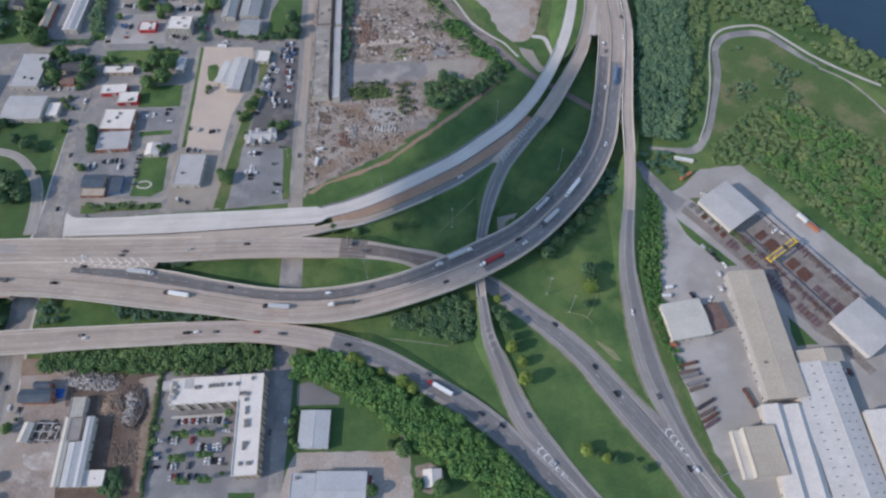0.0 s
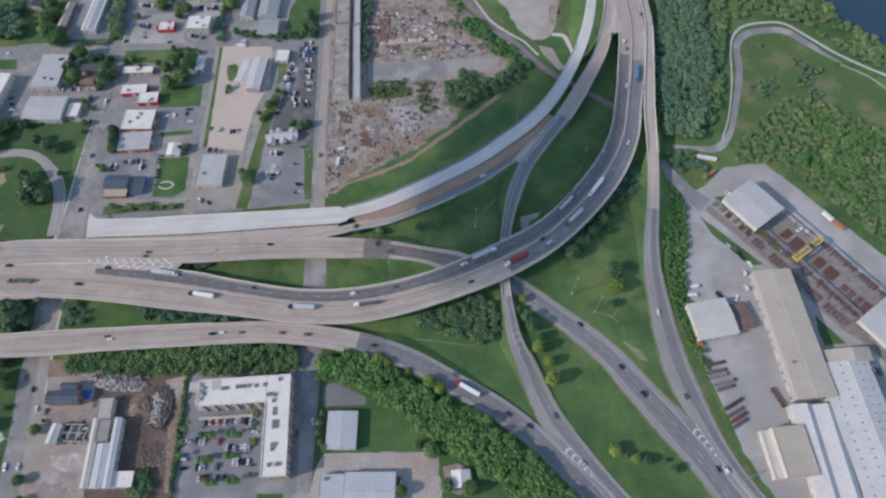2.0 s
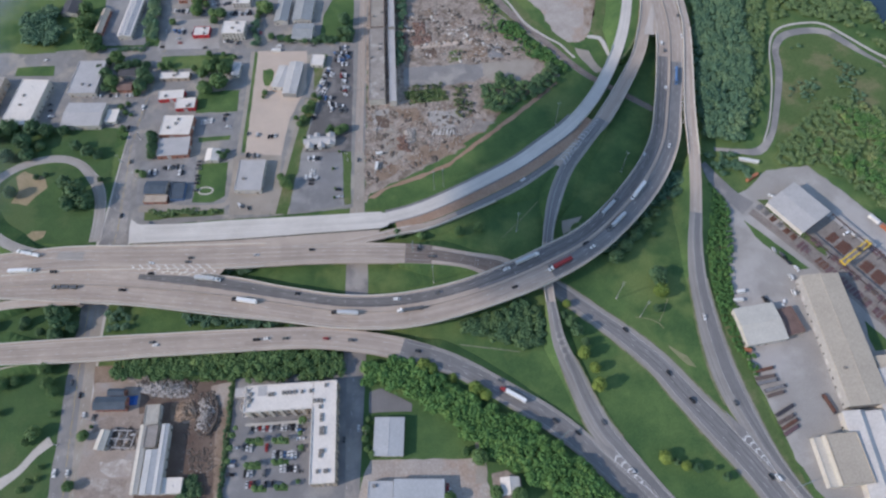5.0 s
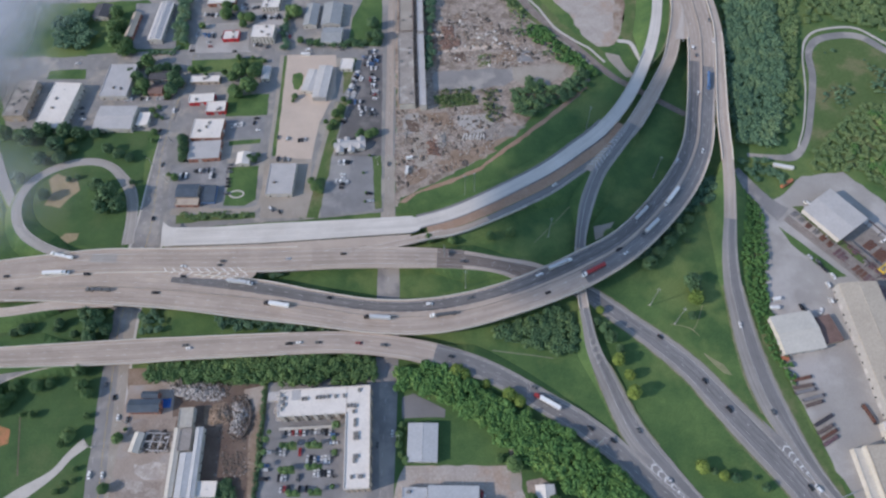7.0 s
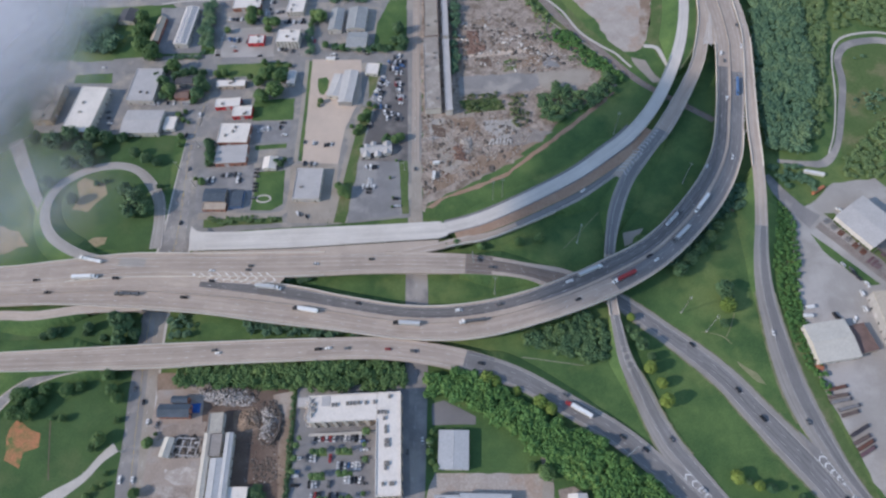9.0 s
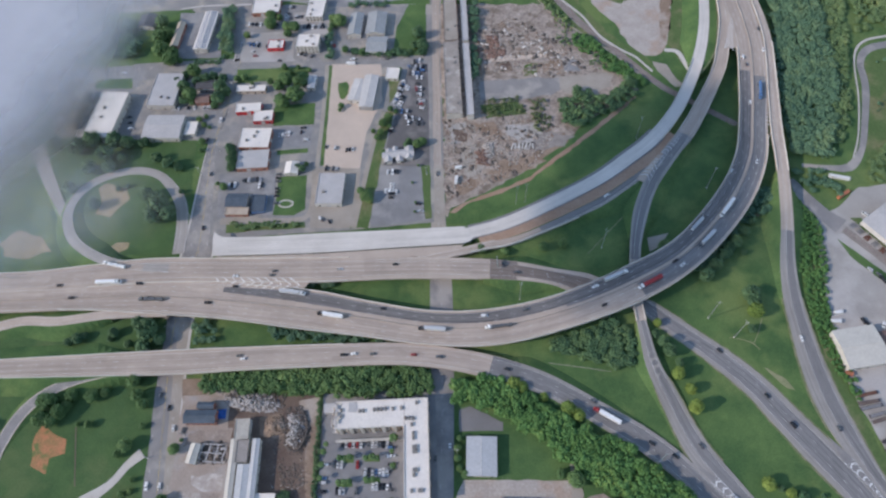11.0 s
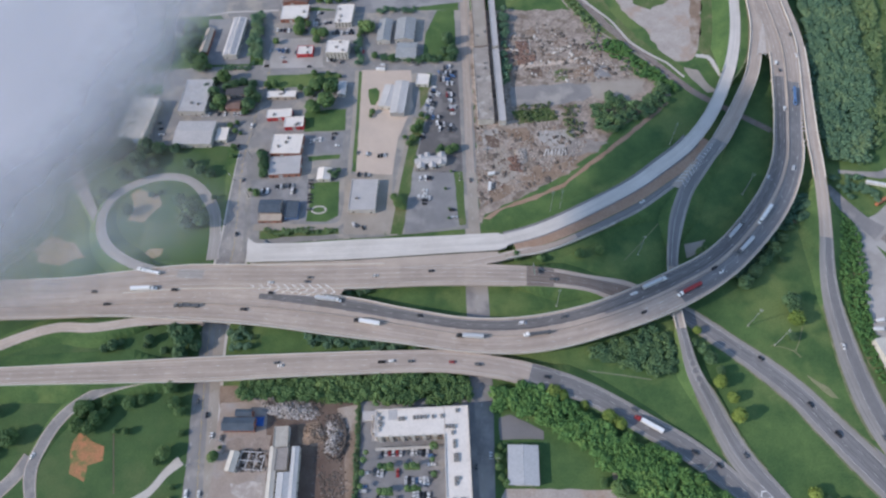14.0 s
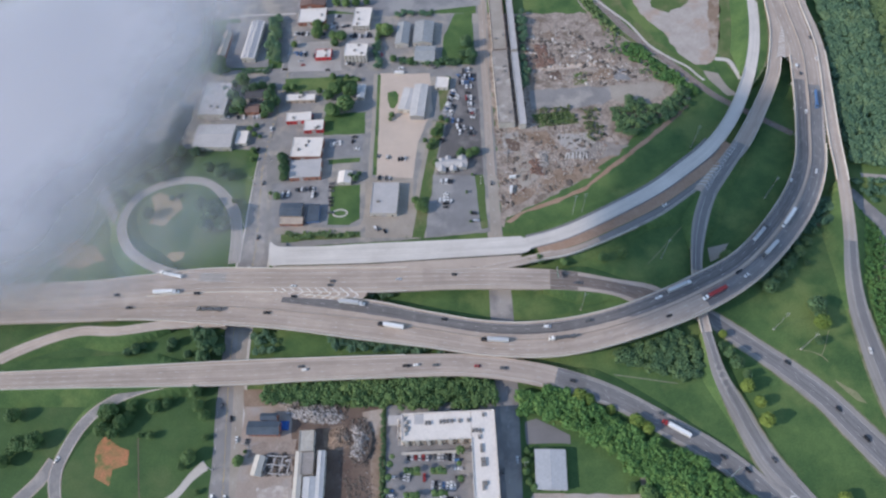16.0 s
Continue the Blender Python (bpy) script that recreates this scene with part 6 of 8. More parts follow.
def crown(seed, tufts, spread=1.0, sprays=0, size=0.1, low=-1.0, cores=9, rough=0.06, flat=1.0):
    """A crown of unit height and width: dense cores inside a lumpy ellipsoid, many small tufts of leaves over them, loose sprays round the rim."""
    rnd = np.random.RandomState(seed)
    verts, faces, n = [], [], 0
    lobes = rnd.normal(size=(7, 3))
    lobes /= np.linalg.norm(lobes, axis=1)[:, None]
    stretch = np.array([spread, spread, 0.92])

    def place(d):
        if d[2] < low:
            d = d * np.array([1, 1, -1])
        return d, 0.27 + 0.17 * max(lobes @ d)

    for i in range(cores + tufts):
        d, reach = place((lambda q: q / np.linalg.norm(q))(rnd.normal(size=3)))
        core = i < cores
        v0, f0 = ICO if core else OCTA
        c = d * (reach * 0.62 if core else reach + rnd.uniform(-0.09, rough)) * stretch + np.array([0, 0, 0.56])
        r = rnd.uniform(0.18, 0.25) if core else size * rnd.uniform(0.5, 1.25)
        w = v0 * rnd.uniform(0.6, 1.35, size=(len(v0), 1)) * r * np.array([1, 1, 0.8])
        if not core:
            w = w * rnd.uniform(0.6, 1.5, size=3)
        a = rnd.uniform(0, 6.28)
        w = w @ np.array([[math.cos(a), math.sin(a), 0], [-math.sin(a), math.cos(a), 0], [0, 0, 1]])
        faces.append(f0 + n)
        verts.append(w + c)
        n += len(v0)
    v, f = np.concatenate(verts), np.concatenate(faces)
    if sprays:
        d = rnd.normal(size=(sprays, 3))
        d /= np.linalg.norm(d, axis=1)[:, None]
        c = d * (0.45 + rnd.uniform(-0.1, 0.08, size=(sprays, 1))) * stretch + np.array([0, 0, 0.56])
        t = rnd.normal(size=(sprays, 3, 3)) * 0.035
        o = len(v)
        v = np.concatenate([v, (c[:, None] + t).reshape(-1, 3)])
        f = np.concatenate([f, (np.arange(sprays * 3) + o).reshape(-1, 3)])
    v[:, 2] = np.where(v[:, 2] > 0.5, 0.5 + (v[:, 2] - 0.5) * flat, v[:, 2])
    return v, f


def fast_mesh(name, v, f, mat):
    me = bpy.data.meshes.new(name)
    me.vertices.add(len(v))
    me.vertices.foreach_set("co", v.astype(np.float32).ravel())
    me.loops.add(f.size)
    me.loops.foreach_set("vertex_index", f.astype(np.int32).ravel())
    me.polygons.add(len(f))
    me.polygons.foreach_set("loop_start", np.arange(0, f.size, 3, dtype=np.int32))
    me.polygons.foreach_set("loop_total", np.full(len(f), 3, dtype=np.int32))
    me.polygons.foreach_set("use_smooth", np.ones(len(f), dtype=bool))
    me.materials.append(mat)
    me.update(calc_edges=True)
    me.validate()
    return me


def trunk(seed):
    rnd = random.Random(seed)
    s = Shape().tube((0, 0, -0.05), (0.01, 0.01, 0.34), 0.035, 0.024, 7)
    for i in range(5):
        a = i * 1.26 + rnd.uniform(-0.3, 0.3)
        s.tube((0.01, 0.01, 0.24 + 0.02 * i), (0.26 * math.cos(a), 0.26 * math.sin(a), 0.55 + rnd.uniform(0, 0.15)), 0.014, 0.005, 5)
    s.tube((0.01, 0.01, 0.33), (0.0, 0.0, 0.8), 0.022, 0.006, 6)
    return s


def tree_kind(label, mat, seeds, spread=0.85):
    protos = []
    for s in seeds:
        protos.append((trunk(s).mesh("trunk", BARK), fast_mesh("crown", *crown(s, 190, spread, 420, 0.085), mat)))
    return label, protos


KINDS = {
    "broad": tree_kind("broad dark green leafy tree", LEAF, (11, 12, 13, 14)),
    "fresh": tree_kind("round yellow-green tree beside a road", LEAF_YELLOW, (21, 22, 23)),
    "dark": tree_kind("dense dark green tree beside a motorway", LEAF_DARK, (41, 42, 43)),
    "small": tree_kind("small green planted tree", LEAF, (31, 32, 33), 0.7),
}


def tree(kind, x, y, height, width, rnd, z=0.0):
    label, protos = KINDS[kind]
    tm, cm = rnd.choice(protos)
    t = base("tree", x, y, z - 0.1, rnd.uniform(0, 360))
    t.scale = (width, width, height)
    tagged(t, label, "tree", group={"broad": "broad trees", "fresh": "yellow-green trees", "dark": "dark trees", "small": "planted trees"}[kind])
    put("trunk", tm, t)
    put("crown", cm, t)


def inside(p, poly):
    x, y, odd = p[0], p[1], False
    for i in range(len(poly)):
        (x0, y0), (x1, y1) = poly[i - 1], poly[i]
        if (y0 > y) != (y1 > y) and x < (x1 - x0) * (y - y0) / (y1 - y0) + x0:
            odd = not odd
    return odd


WOODS = [crown(s, 52, 1.0, 56, 0.115, -0.1, 6, 0.14, 0.62) for s in range(50, 58)]

SCRUB = [crown(s, 18, 1.0, 24, 0.2, -0.1, 3) for s in range(70, 78)]


def woods(label, poly, spacing, low, high, seed, gaps=0.0, mat=LEAF_WOOD, name="woodland", category="trees", sink=0.12, kinds=None):
    """A stand of trees too dense to tell apart, as one piece of stuff."""
    rnd = np.random.RandomState(seed)
    xs, ys = [p[0] for p in poly], [p[1] for p in poly]
    vs, fs, o = [], [], 0
    x = min(xs)
    while x < max(xs):
        y = min(ys)
        while y < max(ys):
            p = (x + rnd.uniform(-0.5, 0.5) * spacing, y + rnd.uniform(-0.5, 0.5) * spacing)
            patch = noise.noise(Vector((p[0] * 0.03, p[1] * 0.03, seed)))
            if inside(p, poly) and patch > gaps * 1.2 - 0.9 + (rnd.uniform(-0.15, 0.15) if gaps else 0):
                v, f = (kinds or WOODS)[rnd.randint(8)]
                a, h = rnd.uniform(0, 6.28), rnd.uniform(low, high) * (1.0 + 0.25 * patch)
                w = min(h * 1.25, spacing * (1.42 + 1.05 * rnd.uniform() ** 1.5))
                b = w * rnd.uniform(0.75, 1.25)
                c, s = math.cos(a), math.sin(a)
                q = v @ np.array([[c, s, 0], [-s, c, 0], [0, 0, 1]]) * np.array([w, b, h * 1.15]) + np.array([p[0], p[1], -sink * h])
                vs.append(q)
                fs.append(f + o)
                o += len(v)
            y += spacing
        x += spacing
    ob = new(name, fast_mesh(name, np.concatenate(vs), np.concatenate(fs), mat))
    return tagged(ob, label, category, kind="stuff")


woods("dense dark green riverside woodland", [(200, 597.6), (240, 597), (237, 541), (231, 492), (228, 447), (214.6, 405), (208.7, 381), (196.1, 355.6), (167, 367.2), (176, 449.7)], 5.6, 7.4, 10.2, 1, sink=0.12)
woods("lighter green low trees along a riverside path", [(240, 597), (268, 597), (260, 532), (249.5, 492), (239.5, 447), (229, 411), (219.5, 386), (211, 374), (206, 384), (213, 405), (226, 447), (229, 492), (235, 541)], 4.2, 4.5, 8, 41, mat=LEAF_SLOPE, sink=0.3)
woods("green woodland along a river bank", [(281.5, 596.7), (361, 595.7), (363.6, 509.6), (413.9, 458.6), (447.4, 432.8), (439.7, 411.8), (403, 426.1), (352.6, 470.5), (330.7, 501.9), (302.4, 511.8), (263.8, 510.6)], 4.8, 3.5, 7, 2, 0.55, LEAF_SLOPE, sink=0.3)
woods("overgrown green slope of shrubs and small trees", [(256.8, 382.8), (288.7, 409.5), (322.1, 399), (364, 369), (428.3, 328.3), (375.8, 192), (347.6, 220.6), (320.8, 261.4), (287.1, 305.7), (260.9, 335.4), (222, 335.7), (229, 351)], 4.7, 3.0, 5.5, 3, 0.1, LEAF_SLOPE, sink=0.35)
woods("scattered darker trees on an overgrown slope", [(265.5, 376.2), (291.4, 399.3), (319.4, 389), (361, 359.5), (424.8, 319.4), (381.2, 206), (352.7, 235.4), (325, 274.8), (290.2, 317.3), (263.1, 344.6)], 5.5, 3.5, 6.5, 39, 0.72, LEAF_BELT, sink=0.3)
woods("scattered shrubs on a meadow", [(262, 467.5), (307.4, 486.3), (333.6, 441), (334.3, 405.7), (286.2, 399.3), (245.7, 366.7)], 4.0, 1.4, 3.4, 4, 0.9, kinds=SCRUB)
woods("dense green tree belt beside a road", [(-116.1, 161.2), (-91.2, 162.9), (-65.6, 153.3), (-40.1, 136.3), (5.8, 114.2), (29.4, 96.2), (51.5, 72.9), (62.4, 61.1), (70.4, 46.6), (29.5, 46.6), (29.5, 59.5), (18.9, 66.8), (6.8, 75.3), (-12.0, 89.1), (-36.3, 105.0), (-63.8, 126.2), (-97.8, 144.8), (-116.2, 144)], 4.6, 8, 10.5, 5, mat=LEAF_BELT, sink=0.1)
woods("row of dense green trees below a motorway", [(-303.9, 162.7), (-257.3, 166.3), (-198.1, 170.5), (-164.3, 170.8), (-132.5, 167.7), (-131.5, 149.9), (-170.4, 147.3), (-212, 148.8), (-241.6, 150.5), (-271.1, 150.2), (-296, 147.7)], 4.6, 5.2, 8.2, 6, mat=LEAF, sink=0.1)
woods("clump of dark green trees under a motorway curve", [(-46.4, 189.7), (-29.4, 197.1), (-12.2, 202.7), (4.3, 209.8), (17.3, 202.6), (15.8, 174), (6.9, 168.7), (-12, 175.9), (-35.4, 181.4)], 4.4, 5, 7.5, 7, mat=LEAF_DARK, sink=0.2)
woods("dark green shrubs between carriageways", [(-260.6, 207.4), (-219.9, 203), (-166.3, 193.2), (-140.2, 188.9), (-174.6, 189.5), (-218.1, 190.9), (-253.4, 192.5)], 4.0, 3, 6, 8, 0.3)
woods("dark green trees between carriageways", [(-319.1, 207), (-305.7, 208.1), (-294.7, 189.3), (-314.5, 188.2)], 4.5, 3.5, 5.5, 9, 0.2)
woods("wide green hedge of shrubs beside a steel yard", [(161.8, 317.5), (170.7, 307.3), (176.5, 289.4), (170.4, 253.7), (162.6, 222), (163.7, 191.7), (165.8, 170), (170.1, 148.4), (164, 148.4), (154, 175), (150.6, 191.8), (149, 222.1), (150.5, 257.5), (155.5, 287.7)], 2.5, 1.6, 3.6, 11, 0.02, LEAF_BELT, sink=0.2, kinds=SCRUB)
woods("green shrubs beside a viaduct", [(122.9, 324.3), (145.5, 330.1), (142, 303.7), (125.3, 303.8), (98.6, 273.2), (73.4, 246.9), (64.6, 249.5), (95.2, 287)], 4.6, 4, 8, 12, 0.2)
woods("green shrubs on rough ground under a viaduct", [(165.2, 348.3), (189.4, 345.1), (203.8, 329.7), (190.4, 309.2), (176.1, 323.9)], 4.8, 3, 6, 13, 0.4)
woods("dark green trees at the edge of cleared ground", [(-22.7, 428.9), (-11.1, 430.1), (-4.3, 442.7), (15.3, 429.5), (34.7, 444.7), (46.4, 459), (49.6, 437.2), (30.4, 418.6), (11.8, 411.5), (-5.9, 394.3), (-21.2, 401.4)], 4.4, 4, 9, 14, 0.12, mat=LEAF_DARK)
woods("weedy shrubs along a railway", [(-34.5, 590.1), (-22.1, 565.0), (-7.9, 535.8), (7.6, 515.1), (9.6, 504.7), (-6.0, 511.5), (-24.1, 542.1), (-40.9, 581.4)], 3.4, 1.5, 3.6, 15, 0.4, LEAF_SLOPE, kinds=SCRUB)
woods("yellow-green trees beside a railway", [(-5.8, 514.1), (10.8, 515.2), (20.8, 500.0), (36.6, 479.0), (54.6, 456.5), (60.2, 447.1), (47.2, 445.3), (36.5, 459.8), (21.7, 466.0), (18.9, 484.7), (3.2, 487.4), (-3.9, 500.7)], 3.8, 2.5, 5.5, 45, 0.25, LEAF_BELT)
woods("dark green trees along a derelict warehouse", [(-105.4, 564.4), (-98.4, 564.2), (-99.8, 514.2), (-97, 475.1), (-99.9, 452.9), (-103.1, 453)], 4.0, 4, 8, 16, 0.1)
woods("patch of olive shrubs on cleared ground", [(-92.1, 431.3), (-60.4, 434.3), (-52.9, 416.8), (-76.3, 410.3), (-94.5, 414)], 3.4, 1, 2.6, 17, 0.62, LEAF_DRY, kinds=SCRUB)
woods("dark green trees on a lawn", [(-489.9, 532.5), (-464.1, 549), (-442.8, 506.5), (-447.1, 490.5), (-476.9, 491.2)], 6.0, 7, 12, 22, 0.4)
woods("trees beside a works yard", [(-236.6, 78.3), (-221.2, 78.6), (-218.2, 61), (-233.4, 60.7)], 4.0, 3.5, 5.5, 26, 0.2, LEAF_DARK)

woods("weedy scrub on cleared ground", [(-84.2, 431.7), (-61.4, 434.8), (-41.2, 423.7), (-42.9, 410), (-69, 410.5), (-83.8, 416.3)], 4.5, 1.5, 3.5, 28, 0.75, LEAF_DRY)
woods("weedy scrub on cleared ground", [(-50.2, 431), (-34.3, 430.6), (-31.6, 396.2), (-47, 389.9)], 3.4, 1.2, 3, 40, 0.6, LEAF_DRY, kinds=SCRUB)
woods("weedy scrub beside a railway", [(-36.8, 529.8), (-19.6, 533.5), (18.1, 484.6), (43.9, 461.3), (25, 461.7), (-4, 485.1)], 4.2, 1.5, 3.5, 37, 0.7, LEAF_SLOPE)
woods("row of dark trees behind terrace houses", [(-223.7, 500.1), (-184.7, 496.8), (-149.7, 496.7), (-149.3, 490.5), (-184, 489), (-222.6, 491.5)], 4.0, 3, 6, 38, 0.45, mat=LEAF_DARK)
woods("ragged hedge along a car park", [(-212.4, 150), (-209.6, 150), (-204.6, 62), (-207.8, 62)], 1.5, 1.4, 2.6, 29, 0.1, LEAF_DARK, kinds=SCRUB)
woods("dark shrubs beside a workshop", [(-233.9, 83.9), (-225.1, 82.8), (-221.1, 66.9), (-228.9, 67.6)], 4.0, 3, 5, 30, 0.3, LEAF_DARK)
woods("tall hedge of trees beside a workshop lot", [(-363.5, 562), (-352, 562), (-346.5, 497), (-357, 496)], 4.2, 7, 9.5, 42, sink=0.1)
woods("clipped hedge along a kerb", [(-383, 489), (-358, 488), (-354, 496), (-351, 495), (-355, 483), (-383, 484)], 2.0, 1.6, 2.6, 43, 0.0, kinds=SCRUB)
woods("hedge of shrubs behind terrace houses", [(-233, 571), (-193, 570), (-193, 563), (-233, 563)], 3.4, 2.5, 4.5, 44, 0.1)
woods("narrow line of trees behind shops", [(-251.7, 522.7), (-245.3, 522.5), (-241.9, 484.3), (-247.5, 484.4)], 4.0, 4, 7, 33, 0.3)
woods("dark green shrubs at a motorway gore", [(-237.1, 242.2), (-217.5, 242.4), (-207.5, 236.7), (-218.7, 235.9), (-231.5, 236.5)], 3.6, 3, 5, 35, 0.2)
woods("scrubby bushes beside a concrete ramp", [(-306.6, 296.9), (-272.6, 298.5), (-243.1, 296.7), (-243.4, 292.2), (-276.1, 291.1), (-303.9, 289)], 3.6, 1.5, 3.2, 36, 0.55, LEAF_SLOPE)
rnd = random.Random(5)
def plant(kind, size, pts):
    """Trees of one kind and about one size, each at its place."""
    for x, y in pts:
        h = size * rnd.uniform(0.8, 1.35)
        tree(kind, x + rnd.uniform(-0.6, 0.6), y + rnd.uniform(-0.6, 0.6), h, h * rnd.uniform(1.0, 1.4), rnd)


plant("fresh", 8, [(-72.1, 157.6), (-65.7, 155.4), (-50.9, 148.9), (-34.2, 140.5), (-27.2, 136.3)])
plant("broad", 9, [(-42.6, 96.7), (-32.7, 93), (-7.6, 69.1), (-22.6, 70.9), (-52.6, 67.4)])
plant("small", 6, [(-110, 120), (-110.9, 112.2), (-111.5, 106.5), (-109.3, 99.1), (-105.3, 96.2), (-76.4, 267.2), (-103.8, 267.1), (-94.7, 269.8)])
plant("broad", 10, [(-475.8, 111.8), (-468.9, 115.9), (-461.2, 118.1), (-476.9, 103.9), (-483.1, 136.1), (-410.6, 139.5), (-400.2, 133.5), (-411.1, 127.1)])
plant("broad", 8, [(49.8, 270.8), (-29, 273.9), (-45.1, 271.2)])

def grove(kind, trees_at, tall=1.0):
    """Trees of one kind, each with its place and the width of its crown."""
    for x, y, width in trees_at:
        tree(kind, x, y, tall * max(1.8, width * rnd.uniform(0.85, 1.05)), width * 1.12, rnd)


# the lawns of the interchange
grove("fresh", [(35.7, 206.5, 6.4), (91.2, 93.2, 9.5), (104.5, 88, 6.8), (107.8, 215.5, 12)])
grove("dark", [(106.6, 229.4, 14), (109, 223.1, 10.4), (102.9, 201.7, 7), (32.6, 197.2, 6), (99.2, 91, 5), (112, 87, 7), (130, 81, 6.3), (125.4, 87.1, 3.4)])
grove("dark", [(76.9, 245.3, 11.8), (85.9, 255, 11.9), (95.7, 265.3, 11.2), (105, 274.7, 10.4), (113.9, 285.3, 9.6), (121.8, 295.2, 7), (81.6, 251.2, 8.5), (100.8, 271.2, 8.6), (110.5, 266.7, 5.1), (90.6, 260.4, 8)])
# gardens and verges of the town
grove("broad", [(-425.9, 539.3, 14.9), (-424.1, 518.8, 14.6), (-416.9, 524.6, 11.7), (-415.9, 497, 17.3), (-404.8, 494.6, 14.3), (-404.9, 484.6, 14.2), (-396.6, 487.3, 6.8)])
grove("dark", [(-385.3, 467.4, 7.8), (-391.7, 460.1, 7.8), (-382.2, 450, 12.2), (-378.3, 433.3, 9.8), (-370.7, 456.1, 10), (-363.1, 459.7, 11.1), (-356, 463.2, 10), (-345.9, 448.3, 13.8), (-345.2, 434, 13.6), (-339.8, 442.5, 10.9), (-346.7, 462.1, 8.9)])
grove("broad", [(-375.8, 469.5, 14), (-372.9, 437.9, 14.2), (-347.7, 426.7, 7.6), (-370.6, 431.3, 6.5), (-332.8, 461.6, 6.6), (-325, 462.2, 7.8), (-317.1, 455.1, 4.4)])
grove("broad", [(-268.3, 453.4, 14.3), (-282.2, 455.2, 14.3), (-269.7, 435.2, 17.3), (-281.7, 428.2, 15.1), (-288.6, 448.5, 10.9), (-279.8, 465.7, 8.9), (-298.8, 456.3, 6.6), (-287.6, 475.4, 6.7), (-274.2, 476.1, 5), (-262.4, 472, 5)])
grove("broad", [(-311, 535.7, 12.9), (-285.5, 530.8, 11.7), (-303.8, 546.1, 7.1), (-238.7, 536.2, 14), (-248.6, 527.9, 5.8), (-229.8, 498.3, 7.3), (-212.4, 493.9, 7.3)])
grove("dark", [(-157.9, 516.8, 12.6), (-152.6, 500.9, 12.4), (-153.5, 492, 7.8), (-161.1, 502.4, 7.9), (-321.5, 374.6, 9.8), (-318.9, 362.3, 8.7), (-318.1, 352.6, 6.6), (-252.6, 351.4, 6.5), (-250, 357.2, 4.5), (-257.2, 354.1, 6), (-161.2, 376.9, 7.6)])
grove("broad", [(-179.4, 420.3, 5.8), (-180.5, 409, 7.9), (-184.8, 402.1, 8.3), (-173.9, 417.3, 4.7), (-186, 392.2, 6.7), (-189, 386.6, 6.2), (-193.2, 394, 4.7), (-178.9, 400.4, 4.7), (-147.6, 380, 8.7), (-193, 320.8, 10.7), (-198.3, 327.2, 6.8), (-189.8, 317.7, 6.8)])
grove("broad", [(-319.5, 332.1, 7.5), (-326.5, 336.6, 4), (-358.8, 410.2, 6.4), (-353.2, 403.8, 5.3), (-353.4, 414.3, 4.8), (-350.1, 383.1, 6.8), (-350, 374.3, 4.6), (-347.7, 401.1, 3.7), (-226, 424.9, 5.9), (-227.3, 420.4, 3.7), (-309.4, 108.5, 8.2), (-306.4, 115.2, 3), (-305.6, 62.2, 6.1)])
grove("small", [(-154.4, 337, 2.9), (-150.5, 316.2, 2.9), (-150.6, 307, 2.9), (-150.1, 355.3, 3)])
grove("broad", [(-297, 583.8, 9.8), (-286.4, 581.6, 9.8), (-275.7, 583, 9.8), (-265.1, 584.4, 7.3), (-312.9, 548.5, 10.8), (-311.7, 534, 9.5), (-293.8, 531.8, 9.5), (-291.5, 521.8, 8.2), (-246.8, 542, 9.4), (-246.8, 533.6, 7), (-333.7, 521.3, 7.1)])
grove("dark", [(-318.6, 368.1, 8.4), (-316.8, 360.4, 8.8), (-316, 353.2, 7.6)], 1.35)
grove("broad", [(-182.3, 367.9, 6.4), (-152.4, 377.5, 8.6), (-159.4, 380, 7)])
grove("fresh", [(44.3, 166.4, 9.4), (51.2, 155.6, 8), (52.4, 142.6, 10.2)], 1.3)
grove("dark", [(41, 184, 10), (37, 191, 8.2), (46.5, 175, 7)], 1.3)
# the hotel's car park
def palm_crown(seed):
    """Arching fronds of a small palm, as one mesh of unit height and spread."""
    r = random.Random(seed)
    s = Shape()
    for i in range(15):
        a, rise, n = i * 2.4 + r.uniform(-0.3, 0.3), r.uniform(-0.02, 0.12), len(s.v)
        u, v = Vector((math.cos(a), math.sin(a), 0)), Vector((-math.sin(a), math.cos(a), 0))
        for q, w in ((0.0, 0.04), (0.2, 0.12), (0.38, 0.115), (0.52, 0.02)):
            z = 0.88 + rise * math.sin(q * 5) + 0.06 * math.sin(q * 6) - 0.55 * q * q
            for side in (-1, 1):
                s.v.append((*(u * q + v * side * w).to_2d(), z - 0.02 * abs(side)))
        s.f += [(n + 2 * k, n + 2 * k + 2, n + 2 * k + 3, n + 2 * k + 1) for k in range(3)]
    return s


PALMS = [(Shape().tube((0, 0, -0.02), (0.02 * k, 0.03, 0.5), 0.05, 0.04, 7).tube((0.02 * k, 0.03, 0.5), (0, 0.01, 0.9), 0.04, 0.032, 7).mesh("trunk", BARK), palm_crown(k).mesh("crown", LEAF)) for k in range(3)]


def palms(at):
    """Slender palms, each with its place and the spread of its fronds."""
    for x, y, spread in at:
        tm, cm = rnd.choice(PALMS)
        t = base("palm", x, y, 0.0, rnd.uniform(0, 360))
        t.scale = (spread * 1.35, spread * 1.35, rnd.uniform(6.2, 8.4))
        tagged(t, "slender green palm planted in a car park", "palm", group="car park palms")
        put("trunk", tm, t)
        put("crown", cm, t)


